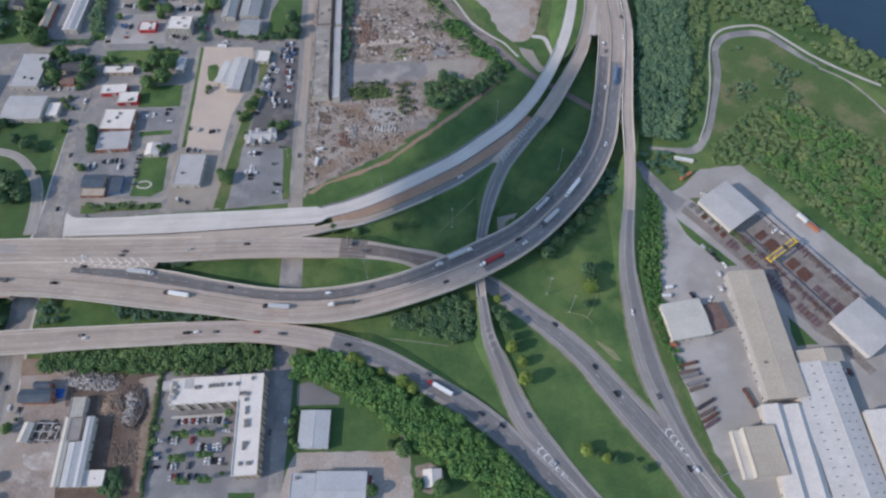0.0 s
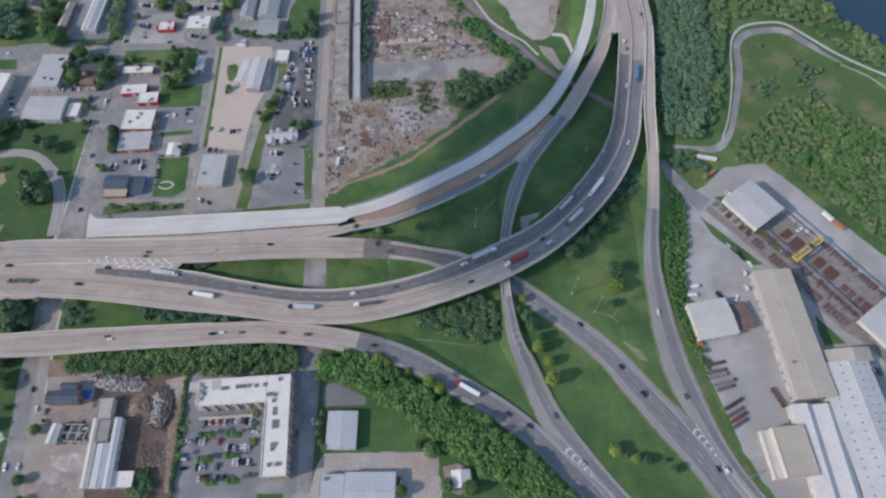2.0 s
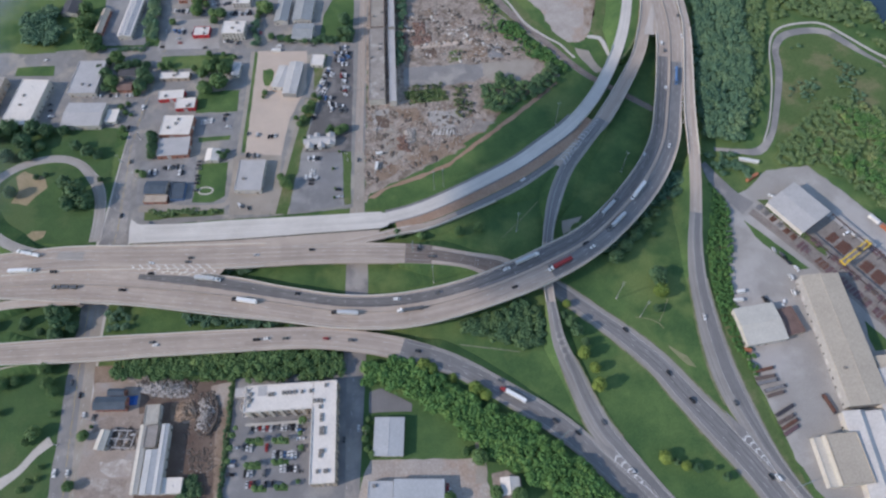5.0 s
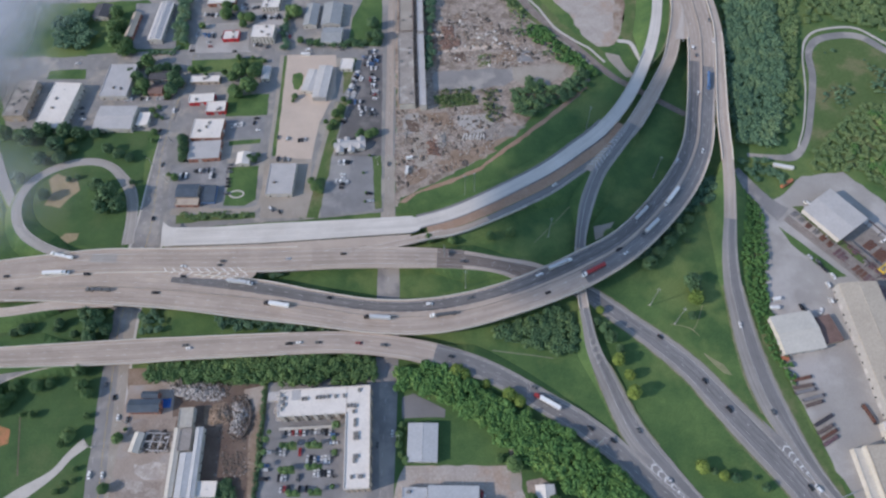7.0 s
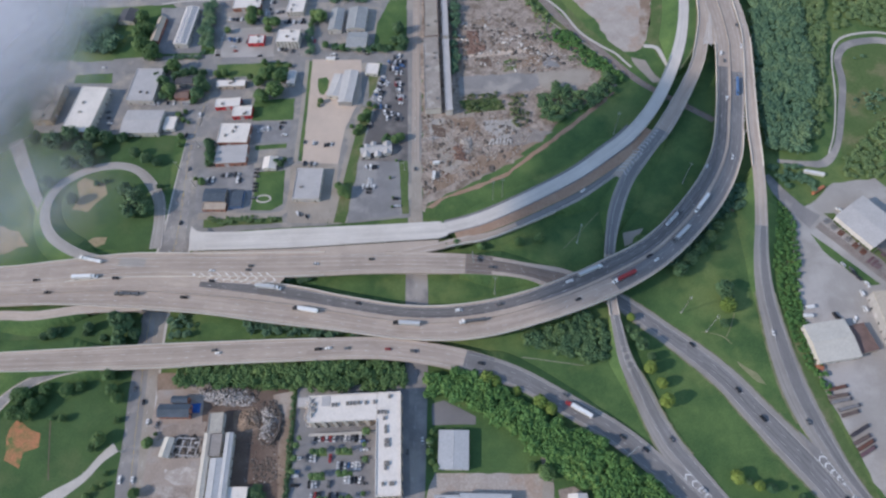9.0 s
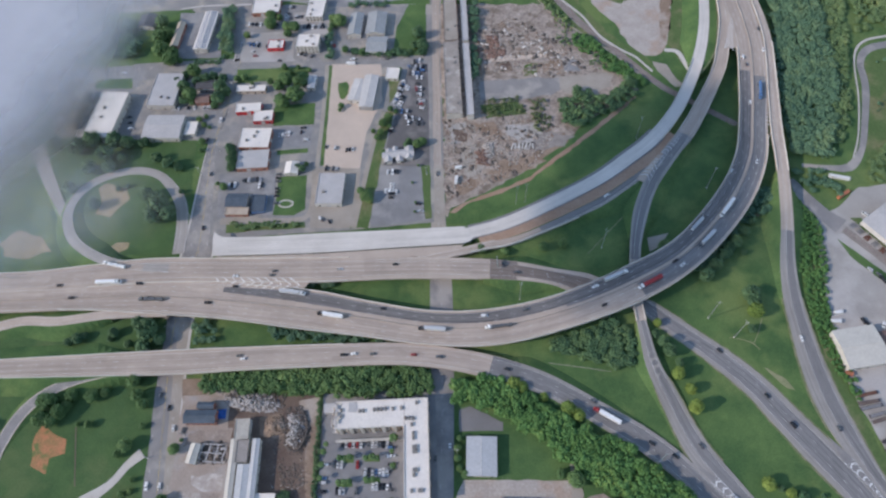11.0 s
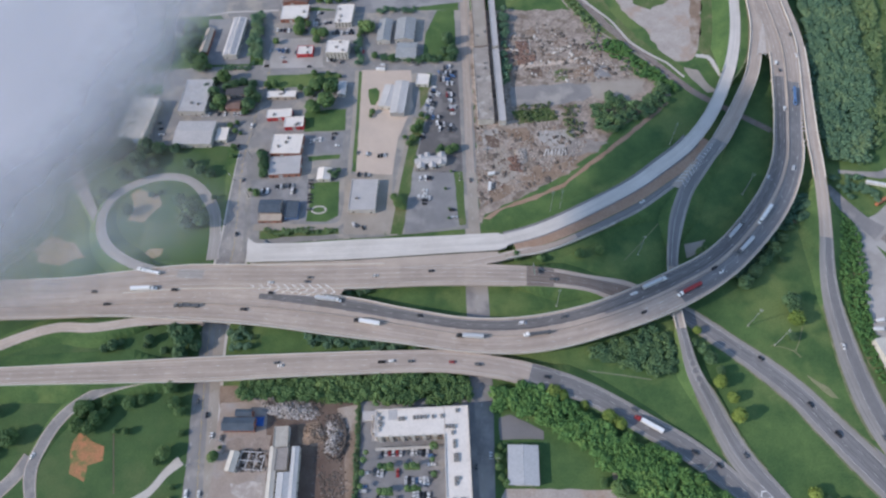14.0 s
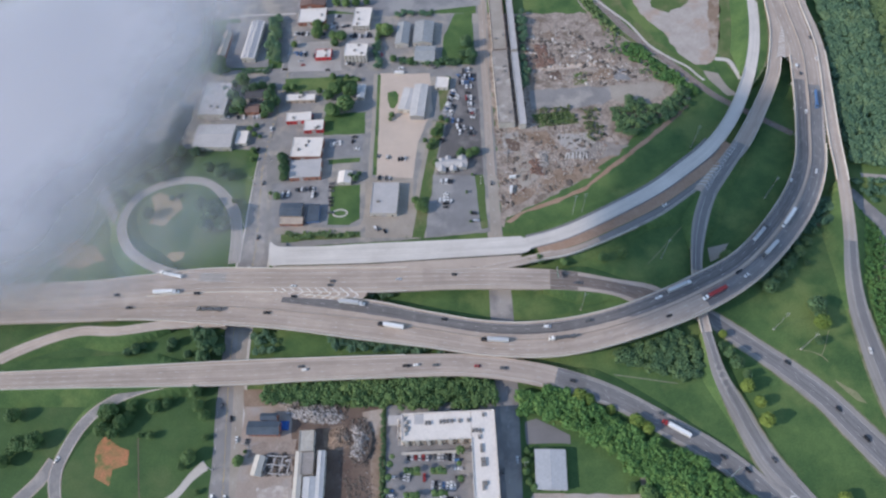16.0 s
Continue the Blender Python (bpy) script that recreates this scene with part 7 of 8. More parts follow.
palms([(-188.5, 104.1, 3.4), (-184.3, 104.8, 3.4), (-191.5, 104.4, 3), (-173.7, 104.8, 3), (-168.9, 105.4, 3.8), (-166, 104.4, 3), (-186.7, 88.2, 3.8), (-183, 89, 3), (-190.6, 88.4, 3), (-172.1, 90.8, 3), (-167.2, 91.3, 3), (-182.6, 73.7, 3.2), (-178.1, 73.7, 3), (-167.9, 74.4, 3), (-163.4, 75, 3.2)])
palms([(-154.5, 100, 3.5), (-155.8, 109.7, 2.8), (-155.3, 118.4, 4.8), (-153.9, 77.9, 2.7), (-202.8, 108, 3.5), (-203.3, 99.5, 3.5), (-201.9, 113.1, 2.8), (-203.5, 90.9, 3.1)])
# the ballfield park and the lawns round the south loop
grove("dark", [(-487.6, 380.8, 15.3), (-465.8, 375.1, 18.5), (-451.3, 382.6, 16.3), (-431.5, 382.4, 16.3), (-418.8, 381.1, 12.9), (-434.7, 366.8, 16.1), (-445.8, 352.3, 14), (-429, 353.6, 12.7), (-457.9, 331, 12.5), (-420.6, 364.9, 8.5), (-387, 363.7, 10.5), (-374.5, 356.8, 11.5), (-365.2, 353.7, 8.3), (-403.9, 381.8, 9.7)])
grove("dark", [(-429.5, 313.4, 11.2), (-414.5, 331.7, 5.7), (-407.4, 334.5, 4.6), (-369.7, 310.8, 20), (-385.1, 322.4, 13.2), (-360.7, 303, 15.5), (-374, 300.6, 15), (-356.7, 328.1, 5)])
grove("dark", [(-350, 195.9, 17), (-351, 183.6, 12), (-360.6, 203.4, 10), (-340, 189.8, 9.5), (-363.5, 185.8, 7.1), (-378.5, 194.8, 8.1), (-380.2, 189.9, 4.9), (-405.8, 189.7, 9), (-412.3, 187.2, 7.2), (-401.1, 192.8, 5.9)])
grove("broad", [(-350.8, 156.4, 10.3), (-345.9, 146, 9.3), (-340.2, 139.5, 8.4), (-394.8, 145.3, 9.4), (-379.6, 145.4, 10.3), (-370.5, 148.1, 7.7), (-404.5, 126.2, 11), (-400.5, 131.7, 10.2), (-396.5, 137, 8.5), (-411.8, 133.8, 6.8), (-385.5, 124.8, 3.8), (-344.6, 110.1, 10.6), (-349, 104.1, 5.7), (-336.7, 124.1, 5), (-376.7, 124.5, 6)])
grove("broad", [(-334.4, 87.5, 4), (-339.4, 78.1, 4.7), (-343.5, 72.6, 5.1), (-334.2, 80.1, 3.9), (-310, 75, 8)])


# ---- vehicles ----
def paint(name, colour):
    return material(name, colour, 0.35, tuple(c * 0.92 for c in colour), 0.5, 3.0, 0.1, spec=0.5, coords="object")


PAINTS = {"white": paint("white_car_paint", (0.78, 0.78, 0.77)), "black": paint("black_car_paint", (0.02, 0.02, 0.022)), "grey": paint("grey_car_paint", (0.12, 0.125, 0.13)),
          "silver": paint("silver_car_paint", (0.5, 0.51, 0.52)), "red": paint("red_car_paint", (0.3, 0.035, 0.035)), "blue": paint("blue_car_paint", (0.08, 0.16, 0.32))}
LIGHT = material("lamp_glass", (0.75, 0.75, 0.72), 0.2, coords="object")
WHEEL = Shape().tube((-0.11, 0, 0), (0.11, 0, 0), 0.33, sides=10).mesh("wheel", TYRE)
BIGWHEEL = Shape().tube((-0.3, 0, 0), (0.3, 0, 0), 0.5, sides=10).mesh("wheel", TYRE)
CAR_MESHES = {}


def car(colour, x, y, z, heading, style="saloon", state="on the road"):
    """A car facing +y before it is turned: body, glasshouse, roof, wheels, lamps."""
    key = (colour, style)
    if key not in CAR_MESHES:
        if style == "saloon":
            L, W = 4.6, 1.85
            bodyline = [(-2.3, 0.3), (2.25, 0.3), (2.3, 0.62), (1.9, 0.86), (0.95, 0.95), (-1.9, 0.98), (-2.3, 0.85)]
            glass, roofline = [(-1.95, 0.96), (1.0, 0.94), (0.3, 1.42), (-1.35, 1.42)], [(-1.35, 1.41), (0.3, 1.41), (0.2, 1.49), (-1.25, 1.49)]
        elif style == "van":
            L, W = 5.2, 2.0
            bodyline = [(-2.6, 0.35), (2.5, 0.35), (2.6, 0.8), (1.9, 1.1), (-2.6, 1.15)]
            glass, roofline = [(-2.55, 1.14), (1.85, 1.1), (1.1, 1.85), (-2.4, 1.85)], [(-2.4, 1.84), (1.1, 1.84), (1.0, 1.96), (-2.3, 1.96)]
        else:
            L, W = 5.6, 2.0
            bodyline = [(-2.8, 0.45), (2.75, 0.45), (2.8, 0.9), (1.4, 1.15), (-0.9, 1.15), (-0.95, 0.75), (-2.65, 0.75), (-2.7, 1.15), (-2.8, 1.15)]
            glass, roofline = [(-0.9, 1.14), (1.35, 1.13), (0.75, 1.75), (-0.7, 1.75)], [(-0.7, 1.74), (0.75, 1.74), (0.65, 1.84), (-0.6, 1.84)]
        CAR_MESHES[key] = (Shape().profile(bodyline, -W / 2, W / 2).mesh("body", PAINTS[colour]), Shape().profile(glass, -W * 0.44, W * 0.44).mesh("cabin_glass", GLASS),
                           Shape().profile(roofline, -W * 0.42, W * 0.42).mesh("roof", PAINTS[colour]), shared_box("headlight", 0.4, 0.08, 0.16, LIGHT), shared_box("tail_light", 0.3, 0.08, 0.2, RED), L, W)
    body, glass, roof, front, rear, L, W = CAR_MESHES[key]
    c = base({"saloon": "car", "van": "van", "pickup": "pickup_truck"}[style], x, y, z, heading)
    kind = {"saloon": "saloon car", "van": "van", "pickup": "pickup truck"}[style]
    tagged(c, f"{colour} {kind} {state}", "car" if style != "van" else "van", group="vehicles " + state)
    shell = put("body", body, c)
    put("roof", roof, put("cabin_glass", glass, c))
    for sx in (-1, 1):
        for wy in (L * 0.3, -L * 0.3):
            put("wheel", WHEEL, c, pose(sx * (W / 2 - 0.1), wy, 0.33))
        put("headlight", front, shell, pose(sx * W * 0.35, L / 2 - 0.02, 0.6))
        put("tail_light", rear, shell, pose(sx * W * 0.38, -L / 2 + 0.02, 0.65))
    return c


TRUCK_MESHES = {}


def lorry(cab, box, x, y, z, heading, style="box", state="on the motorway"):
    """An articulated lorry facing +y: tractor with cab and deflector, trailer, wheels."""
    key = (cab, box, style)
    if key not in TRUCK_MESHES:
        tractor = Shape().profile([(4.6, 0.6), (10.2, 0.6), (10.2, 1.6), (9.0, 1.9), (8.4, 3.2), (6.6, 3.6), (6.6, 1.1), (4.6, 1.1)], -1.2, 1.2).mesh("cab", PAINTS[cab])
        screen = Shape().profile([(8.75, 2.0), (9.02, 1.95), (8.5, 3.05), (8.35, 3.05)], -1.05, 1.05).mesh("windscreen", GLASS)
        t = Shape()
        if style == "box":
            t.box(0, -2.2, 1.15, 2.6, 15.8, 2.85).box(0, -2.2, 0.8, 1.2, 15.0, 0.36)
        elif style == "flat":
            t.box(0, -2.2, 1.1, 2.5, 15.8, 0.3)
            for k in range(5):
                t.box(0, -8.4 + k * 3.1, 1.4, 2.1, 2.8, 1.1 if k % 2 else 1.5)
        else:
            t.tube((0, -9.8, 2.4), (0, 5.4, 2.4), 1.2, sides=12).box(0, -2.2, 0.9, 1.1, 15, 0.4)
        TRUCK_MESHES[key] = tractor, screen, t.mesh("trailer", PAINTS[box])
    tractor, screen, trailer = TRUCK_MESHES[key]
    c = base("lorry", x, y, z, heading)
    what = {"box": "box trailer", "flat": "loaded flat trailer", "tank": "tank trailer"}[style]
    tagged(c, f"{cab} articulated lorry with a {box} {what} {state}", "truck", group="vehicles " + state)
    cabin = put("cab", tractor, c)
    put("windscreen", screen, cabin)
    put("trailer", trailer, c)
    for sx in (-1, 1):
        for wy in (9.2, 5.9, 4.7, -7.2, -8.5):
            put("wheel", BIGWHEEL, c, pose(sx * 0.95, wy, 0.5))
        put("headlight", shared_box("headlight", 0.4, 0.08, 0.2, LIGHT), cabin, pose(sx * 0.9, 10.2, 0.9))
    return c


def on_road(key, x, y, forward):
    """The height and heading of a road beside a place."""
    p, left = sides_of(ROADS[key])
    i = int(np.argmin((p[:, 0] - x) ** 2 + (p[:, 1] - y) ** 2))
    heading = math.degrees(math.atan2(left[i][1], left[i][0]))
    return p[i, 2] + 0.03, heading if forward else heading + 180


def send(key, forward, kind, pts, looks):
    """Vehicles standing on a road, all heading one way along it."""
    for (x, y), lookspec in zip(pts, looks):
        z, heading = on_road(key, x, y, forward)
        words = lookspec.split()
        state = "on the motorway" if key in ("main_carriageway", "northern_carriageway", "southern_carriageway") else "on a road"
        if kind == "lorry":
            lorry(words[0], words[1], x, y, z, heading, words[2], state)
        else:
            car(words[0], x, y, z, heading, words[1], state)


send("main_carriageway", False, "lorry", [(-391.7, 236), (-241.5, 227.7), (7.1, 240.4)], ["white white box", "white silver box", "white silver box"])
send("main_carriageway", False, "lorry", [(76.4, 288.1)], ["grey silver flat"])
send("main_carriageway", False, "car", [(-432.4, 233.5), (-366.6, 235.4), (-288.1, 233.2)], ["black saloon", "black van", "black saloon"])
send("main_carriageway", False, "car", [(-169.4, 214.3), (-92.7, 208.2), (-61.6, 213.3)], ["black saloon", "white van", "grey pickup"])
send("main_carriageway", False, "car", [(-9, 232), (111.1, 338.2), (141.3, 413), (146.3, 468.9), (147.8, 459.4)], ["white pickup", "silver van", "white saloon", "white van", "grey saloon"])
send("main_carriageway", True, "lorry", [(-209.7, 208.6)], ["black white box"])
send("main_carriageway", True, "lorry", [(-353.3, 221.4)], ["grey grey flat"])
send("main_carriageway", True, "lorry", [(-131.4, 197.3), (-81.9, 199.6)], ["black silver box", "white grey flat"])
send("main_carriageway", True, "lorry", [(31.9, 234.8), (79.6, 272.3), (100.7, 301.5), (152.6, 426.3)], ["white red box", "grey silver box", "white white box", "blue blue tank"])
send("main_carriageway", True, "car", [(-418.7, 222.5), (-307.4, 218.9)], ["black pickup", "black pickup"])
send("main_carriageway", True, "car", [(-3.5, 216.8), (53.2, 253.5), (58.5, 250.5), (133.7, 348), (166.7, 478), (168.2, 506.2)], ["black saloon", "black pickup", "white saloon", "white saloon", "white saloon", "grey saloon"])
send("northern_carriageway", False, "car", [(-260.5, 243.2), (-258.9, 246.8), (-290.1, 242.3), (-206.7, 248.7), (-162.6, 253.1)], ["grey saloon", "grey saloon", "white saloon", "silver saloon", "black saloon"])
send("northern_carriageway", False, "car", [(-76.3, 254.5), (-67.3, 246.8)], ["grey saloon", "grey pickup"])
send("northern_carriageway", False, "car", [(77.9, 186), (104.3, 152.7), (117.3, 132.6)], ["black saloon", "black saloon", "black van"])
send("southern_carriageway", True, "car", [(-274.1, 175.7), (-270.6, 173.5), (-195.9, 177.3), (-188.4, 178.2), (-174.5, 178.2), (-144.2, 177.9), (-125.2, 176.6)], ["grey saloon", "white saloon", "black pickup", "white saloon", "grey saloon", "red saloon", "grey pickup"])
send("southern_carriageway", True, "car", [(-76.2, 168.3), (-16.8, 146.6), (20.5, 118.6), (35, 110.4)], ["black saloon", "grey saloon", "black saloon", "black saloon"])
send("southern_carriageway", True, "lorry", [(-8.2, 136.4)], ["red white box"])
send("river_viaduct", False, "car", [(137.6, 195.6)], ["white saloon"])
send("river_viaduct", True, "car", [(146.8, 130.9), (163.9, 80.8), (159.5, 81.5)], ["grey saloon", "white van", "black saloon"])
send("link_ramp", True, "car", [(53.3, 117.6), (69.3, 85.2)], ["grey saloon", "silver saloon"])
send("inner_ramp", True, "car", [(8.7, 318.6)], ["white saloon"])
send("loop_ramp", True, "lorry", [(-392.3, 251.9)], ["white white flat"])
send("south_loop", True, "car", [(-441.3, 106.8)], ["white saloon"])
send("west_street", True, "car", [(-321.2, 138.1), (-314.4, 123.5), (-314.8, 84), (-330, 291.8), (-335.5, 348.2), (-332.4, 261.6)], ["black saloon", "white saloon", "white saloon", "black saloon", "grey saloon", "silver saloon"])
send("west_street", False, "car", [(-323.9, 83.9), (-330, 147.3), (-338.9, 410.7), (-340.4, 442.7), (-347.1, 387)], ["white pickup", "grey saloon", "white van", "grey saloon", "black saloon"])
send("east_street", True, "car", [(-126.3, 106.3), (-116.5, 114), (-133, 346.6)], ["grey saloon", "white saloon", "grey saloon"])
send("cross_street", True, "car", [(-451.1, 474.2), (-221.3, 487.1), (-187.5, 487.1), (-295.3, 487.2)], ["white saloon", "white van", "grey saloon", "black saloon"])

# parked cars: rows from end to end, how many bays, the share that is taken, the way the cars face
rnd = random.Random(9)
SHADES = ["white", "white", "white", "silver", "silver", "silver", "grey", "grey", "grey", "black", "black", "black", "black", "blue", "red"]
def park(row, bays, share, turn):
    """A row of parked cars from end to end."""
    (x0, y0), (x1, y1) = row
    for i in range(bays):
        if rnd.random() < share:
            t = (i + 0.5) / bays
            car(rnd.choice(SHADES), x0 + (x1 - x0) * t, y0 + (y1 - y0) * t, 0.09, turn + rnd.uniform(-3, 3) + rnd.choice((0, 180)), rnd.choice(("saloon", "saloon", "saloon", "van", "pickup")), "parked on a lot")


park([(-288.9, 550.5), (-252.1, 551.1)], 12, 0.7, 0)
park([(-284.5, 535.1), (-251.5, 534.2)], 11, 0.6, 0)
park([(-335.5, 521.6), (-319.5, 491.5)], 5, 0.5, 90)
park([(-161, 482.2), (-154.4, 483.6)], 4, 0.9, 0)
park([(-164.2, 467.1), (-154.3, 466.9)], 4, 0.8, 0)
park([(-157.6, 439.1), (-151.1, 439)], 3, 0.9, 0)
park([(-157.8, 461.4), (-149, 461.3)], 4, 0.7, 0)
park([(-159.6, 446.8), (-149.3, 446.6)], 5, 0.7, 0)
park([(-165.7, 404.8), (-147.8, 403.2)], 7, 0.5, 0)
park([(-177.5, 401.6), (-178.6, 385)], 4, 0.7, 60)
park([(-337.9, 541.2), (-313.6, 538.7)], 6, 0.7, 0)
park([(-300, 548.5), (-285.1, 549.7)], 5, 0.7, 0)
park([(-178.7, 328.9), (-166.3, 327.6)], 4, 0.5, 0)
park([(-148.5, 317), (-144.7, 302.6)], 4, 0.6, 90)
park([(-192.6, 114.2), (-158.6, 114.8)], 13, 0.9, 0)
park([(-197.1, 100.5), (-175.5, 100.8)], 8, 0.55, 0)
park([(-175, 96), (-157.5, 96.3)], 7, 0.7, 180)
park([(-192.9, 83.5), (-175.5, 83.8)], 8, 0.75, 0)
park([(-173.9, 86.8), (-156.6, 87.1)], 7, 0.4, 0)
park([(-157.1, 114.1), (-154.9, 80.7)], 12, 0.6, 90)
park([(-202.5, 104.9), (-201.8, 78.3)], 9, 0.4, 90)
park([(-190.8, 76.3), (-170.9, 76.8)], 8, 0.6, 180)
park([(-305.7, 340.5), (-285.5, 341.6)], 8, 0.8, 0)
park([(-297.8, 334.4), (-285.4, 335.5)], 5, 0.8, 0)
park([(-274.1, 349), (-270.6, 314.6)], 9, 0.6, 90)
park([(-317.4, 335.7), (-304.9, 336.9)], 5, 0.6, 0)
park([(-163, 457.8), (-172.3, 422.1)], 11, 0.9, 60)
park([(-168.5, 457.9), (-176.8, 425.7)], 10, 0.9, 60)
park([(-164.2, 475.1), (-150.5, 476.3)], 6, 0.8, 0)
park([(-155.7, 428.9), (-147.3, 430.8)], 4, 0.9, 0)
park([(-166, 476), (-150, 470)], 6, 0.9, 35)
park([(-156, 456), (-150, 420)], 7, 0.8, 80)
park([(-166, 412), (-150, 408)], 5, 0.8, 10)
park([(-169.9, 418.6), (-160.3, 418.5)], 4, 0.8, 0)
park([(-178, 348.8), (-164.5, 348.7)], 6, 0.7, 0)
park([(-172.3, 340.8), (-172, 320)], 6, 0.5, 90)
park([(-237.4, 377.9), (-224.2, 375.8)], 3, 0.5, 0)
park([(-217.2, 373.8), (-208.6, 374.9)], 3, 1.0, 0)
park([(-236.6, 353.6), (-221.2, 352.3)], 5, 0.5, 0)
park([(-397.6, 425.6), (-348, 427)], 16, 0.75, 0)
park([(-438.3, 440.8), (-422.9, 398.1)], 6, 0.5, 90)
park([(-259.4, 402.7), (-253.2, 379.3)], 5, 0.6, 90)
park([(-281.5, 391.6), (-255.8, 395.9)], 9, 0.5, 0)
park([(-334.4, 510.3), (-317, 511.5)], 5, 0.6, 0)
park([(-285.7, 498.7), (-261.8, 492.7)], 7, 0.5, 0)
park([(-277.1, 536.9), (-256.6, 538.1)], 7, 0.7, 0)
park([(-307, 537.8), (-295.2, 557.1)], 6, 0.5, 45)
park([(-250.4, 513.9), (-240.7, 505.6)], 3, 0.6, 0)
park([(-308.6, 121.9), (-285.9, 122.3)], 7, 0.4, 0)
park([(-231.7, 301.2), (-221.4, 297.2)], 5, 0.8, 30)
park([(282.5, 150.2), (289.7, 147.3)], 3, 0.9, 0)
park([(184.9, 211.5), (188.7, 202)], 3, 0.8, 20)
park([(-55, 76.4), (-52.8, 70.2)], 2, 1.0, 0)
park([(-304.2, 427.7), (-300.5, 416.4)], 3, 0.6, 90)
park([(-345.2, 512.3), (-309.3, 507.2)], 8, 0.5, 0)
park([(-305.2, 566.1), (-286.9, 565.5)], 5, 0.6, 0)

for (x, y), look_of, turn in zip([(212.9, 303), (202.9, 252.8), (207.9, 248.6), (209, 245), (211.7, 240.9), (216, 235.8), (210, 228.3), (208.5, 215.1), (262.9, 266.8), (269.3, 265.1), (187.5, 207.9), (198.9, 206.8)],
                                 ["white van", "silver saloon", "grey saloon", "black pickup", "black saloon", "white pickup", "white van", "white van", "white van", "white van", "black pickup", "white pickup"], [40, 30, 38, 35, 40, 20, 10, 15, 120, 40, 200, 150]):
    colour, style = look_of.split()
    car(colour, x, y, 0.09, turn, style, "parked on a lot")


# ---- the steel works and its yard ----
YARD_ROT = -54.5


def stock_pile(label, x, y, w, d, rot, layers, mat, seed):
    """Bars laid side by side and stacked on timbers."""
    rnd = random.Random(seed)
    p = base("steel_stack", x, y, 0.05, rot)
    tagged(p, label, "steel stock", group="steel stacks")
    for sy in (-0.35, 0.35):
        part("timber", Shape().box(0, sy * d, -0.05, w, 0.3, 0.3), BARK, p)
    n = max(3, int(w / 0.85))
    bars = [Shape().box(0, 0, 0, 0.66, d * k, 0.24).mesh("bar", mat) for k in (1.0, 0.94, 0.84)]
    for k in range(layers):
        for i in range(n):
            if k == 0 or rnd.random() < 0.75:
                put("bar", rnd.choice(bars), p, pose((i + 0.5) / n * w - w / 2, rnd.uniform(-0.06, 0.06) * d, 0.25 + 0.3 * k))


STEEL_PURPLE = material("oxide_primed_steel", (0.2, 0.12, 0.13), 0.7, (0.13, 0.08, 0.09), 0.4, 2.0, 0.4, coords="object")
STEEL_BROWN = material("weathered_steel", (0.2, 0.15, 0.13), 0.8, (0.13, 0.1, 0.09), 0.4, 2.0, 0.4, coords="object")
STEEL_DARK = material("dark_steel", (0.1, 0.09, 0.1), 0.6, (0.06, 0.055, 0.06), 0.4, 2.0, 0.4, metal=0.3, coords="object")
STEEL_PALE = material("grey_mill_steel", (0.32, 0.31, 0.31), 0.6, (0.24, 0.23, 0.23), 0.4, 2.0, 0.4, metal=0.3, coords="object")
rnd = random.Random(41)
u = Vector((math.cos(radians(YARD_ROT)), math.sin(radians(YARD_ROT))))   # along the runway
v = Vector((-u.y, u.x))
near = Vector((228.0, 264.0))
span, reach = 95.0, 30.6
MATS = [("rusty brown", RUST), ("rusty brown", RUST), ("purple-brown primed", STEEL_PURPLE), ("purple-brown primed", STEEL_PURPLE), ("grey-brown weathered", STEEL_BROWN), ("pale grey", STEEL_PALE)]
for row, (off, depth, step, start, stop) in enumerate(((-6.5, 8.0, 3.5, 2, 94), (5.0, 6.0, 5.2, 4, 92), (18.5, 12.5, 10.8, 9, 33), (18.5, 13.5, 11.2, 41, 66), (16.5, 9.0, 6.4, 69, 92), (35.8, 6.5, 3.2, 33, 94))):
    s = start + step / 2
    while s < stop:
        if rnd.random() < 0.9:
            c = near + u * s + v * off
            word, mat = MATS[0] if row in (2, 3) else MATS[int((noise.noise(Vector((s * 0.05, row * 3.7, 0.5))) + 1) * 3.4 + rnd.uniform(-0.9, 0.9)) % 6]
            stock_pile(f"{word} steel bars stacked in a yard", c.x, c.y, step * rnd.uniform(0.6, 0.95), depth * rnd.uniform(0.75, 1.05), YARD_ROT, rnd.choice((1, 1, 2)), mat, row * 50 + int(s))
        s += step
for k in range(6):
    c = near - u * (4 + k * 7) + v * (-5.5)
    stock_pile("rusty steel offcuts stacked beside a crane shed", c.x, c.y, 4.5, 5.5, YARD_ROT, rnd.randint(1, 2), rnd.choice((RUST, STEEL_PALE)), 900 + k)

for off in (0.0, reach):
    a, b = near + v * off, near + u * span + v * off
    r = base("crane_runway", (a.x + b.x) / 2, (a.y + b.y) / 2, 0, YARD_ROT)
    tagged(r, "dark steel crane runway beam on posts", "crane runway", group="crane runways")
    part("beam", Shape().box(0, 0, 6.6, span, 0.6, 0.9), STEEL_DARK, r)
    part("rail", Shape().box(0, 0, 7.5, span, 0.12, 0.14), RUST, r)
    for k in range(9):
        part("post", Shape().box((k / 8 - 0.5) * (span - 2), 0, -0.1, 0.45, 0.45, 6.75), STEEL_DARK, r)


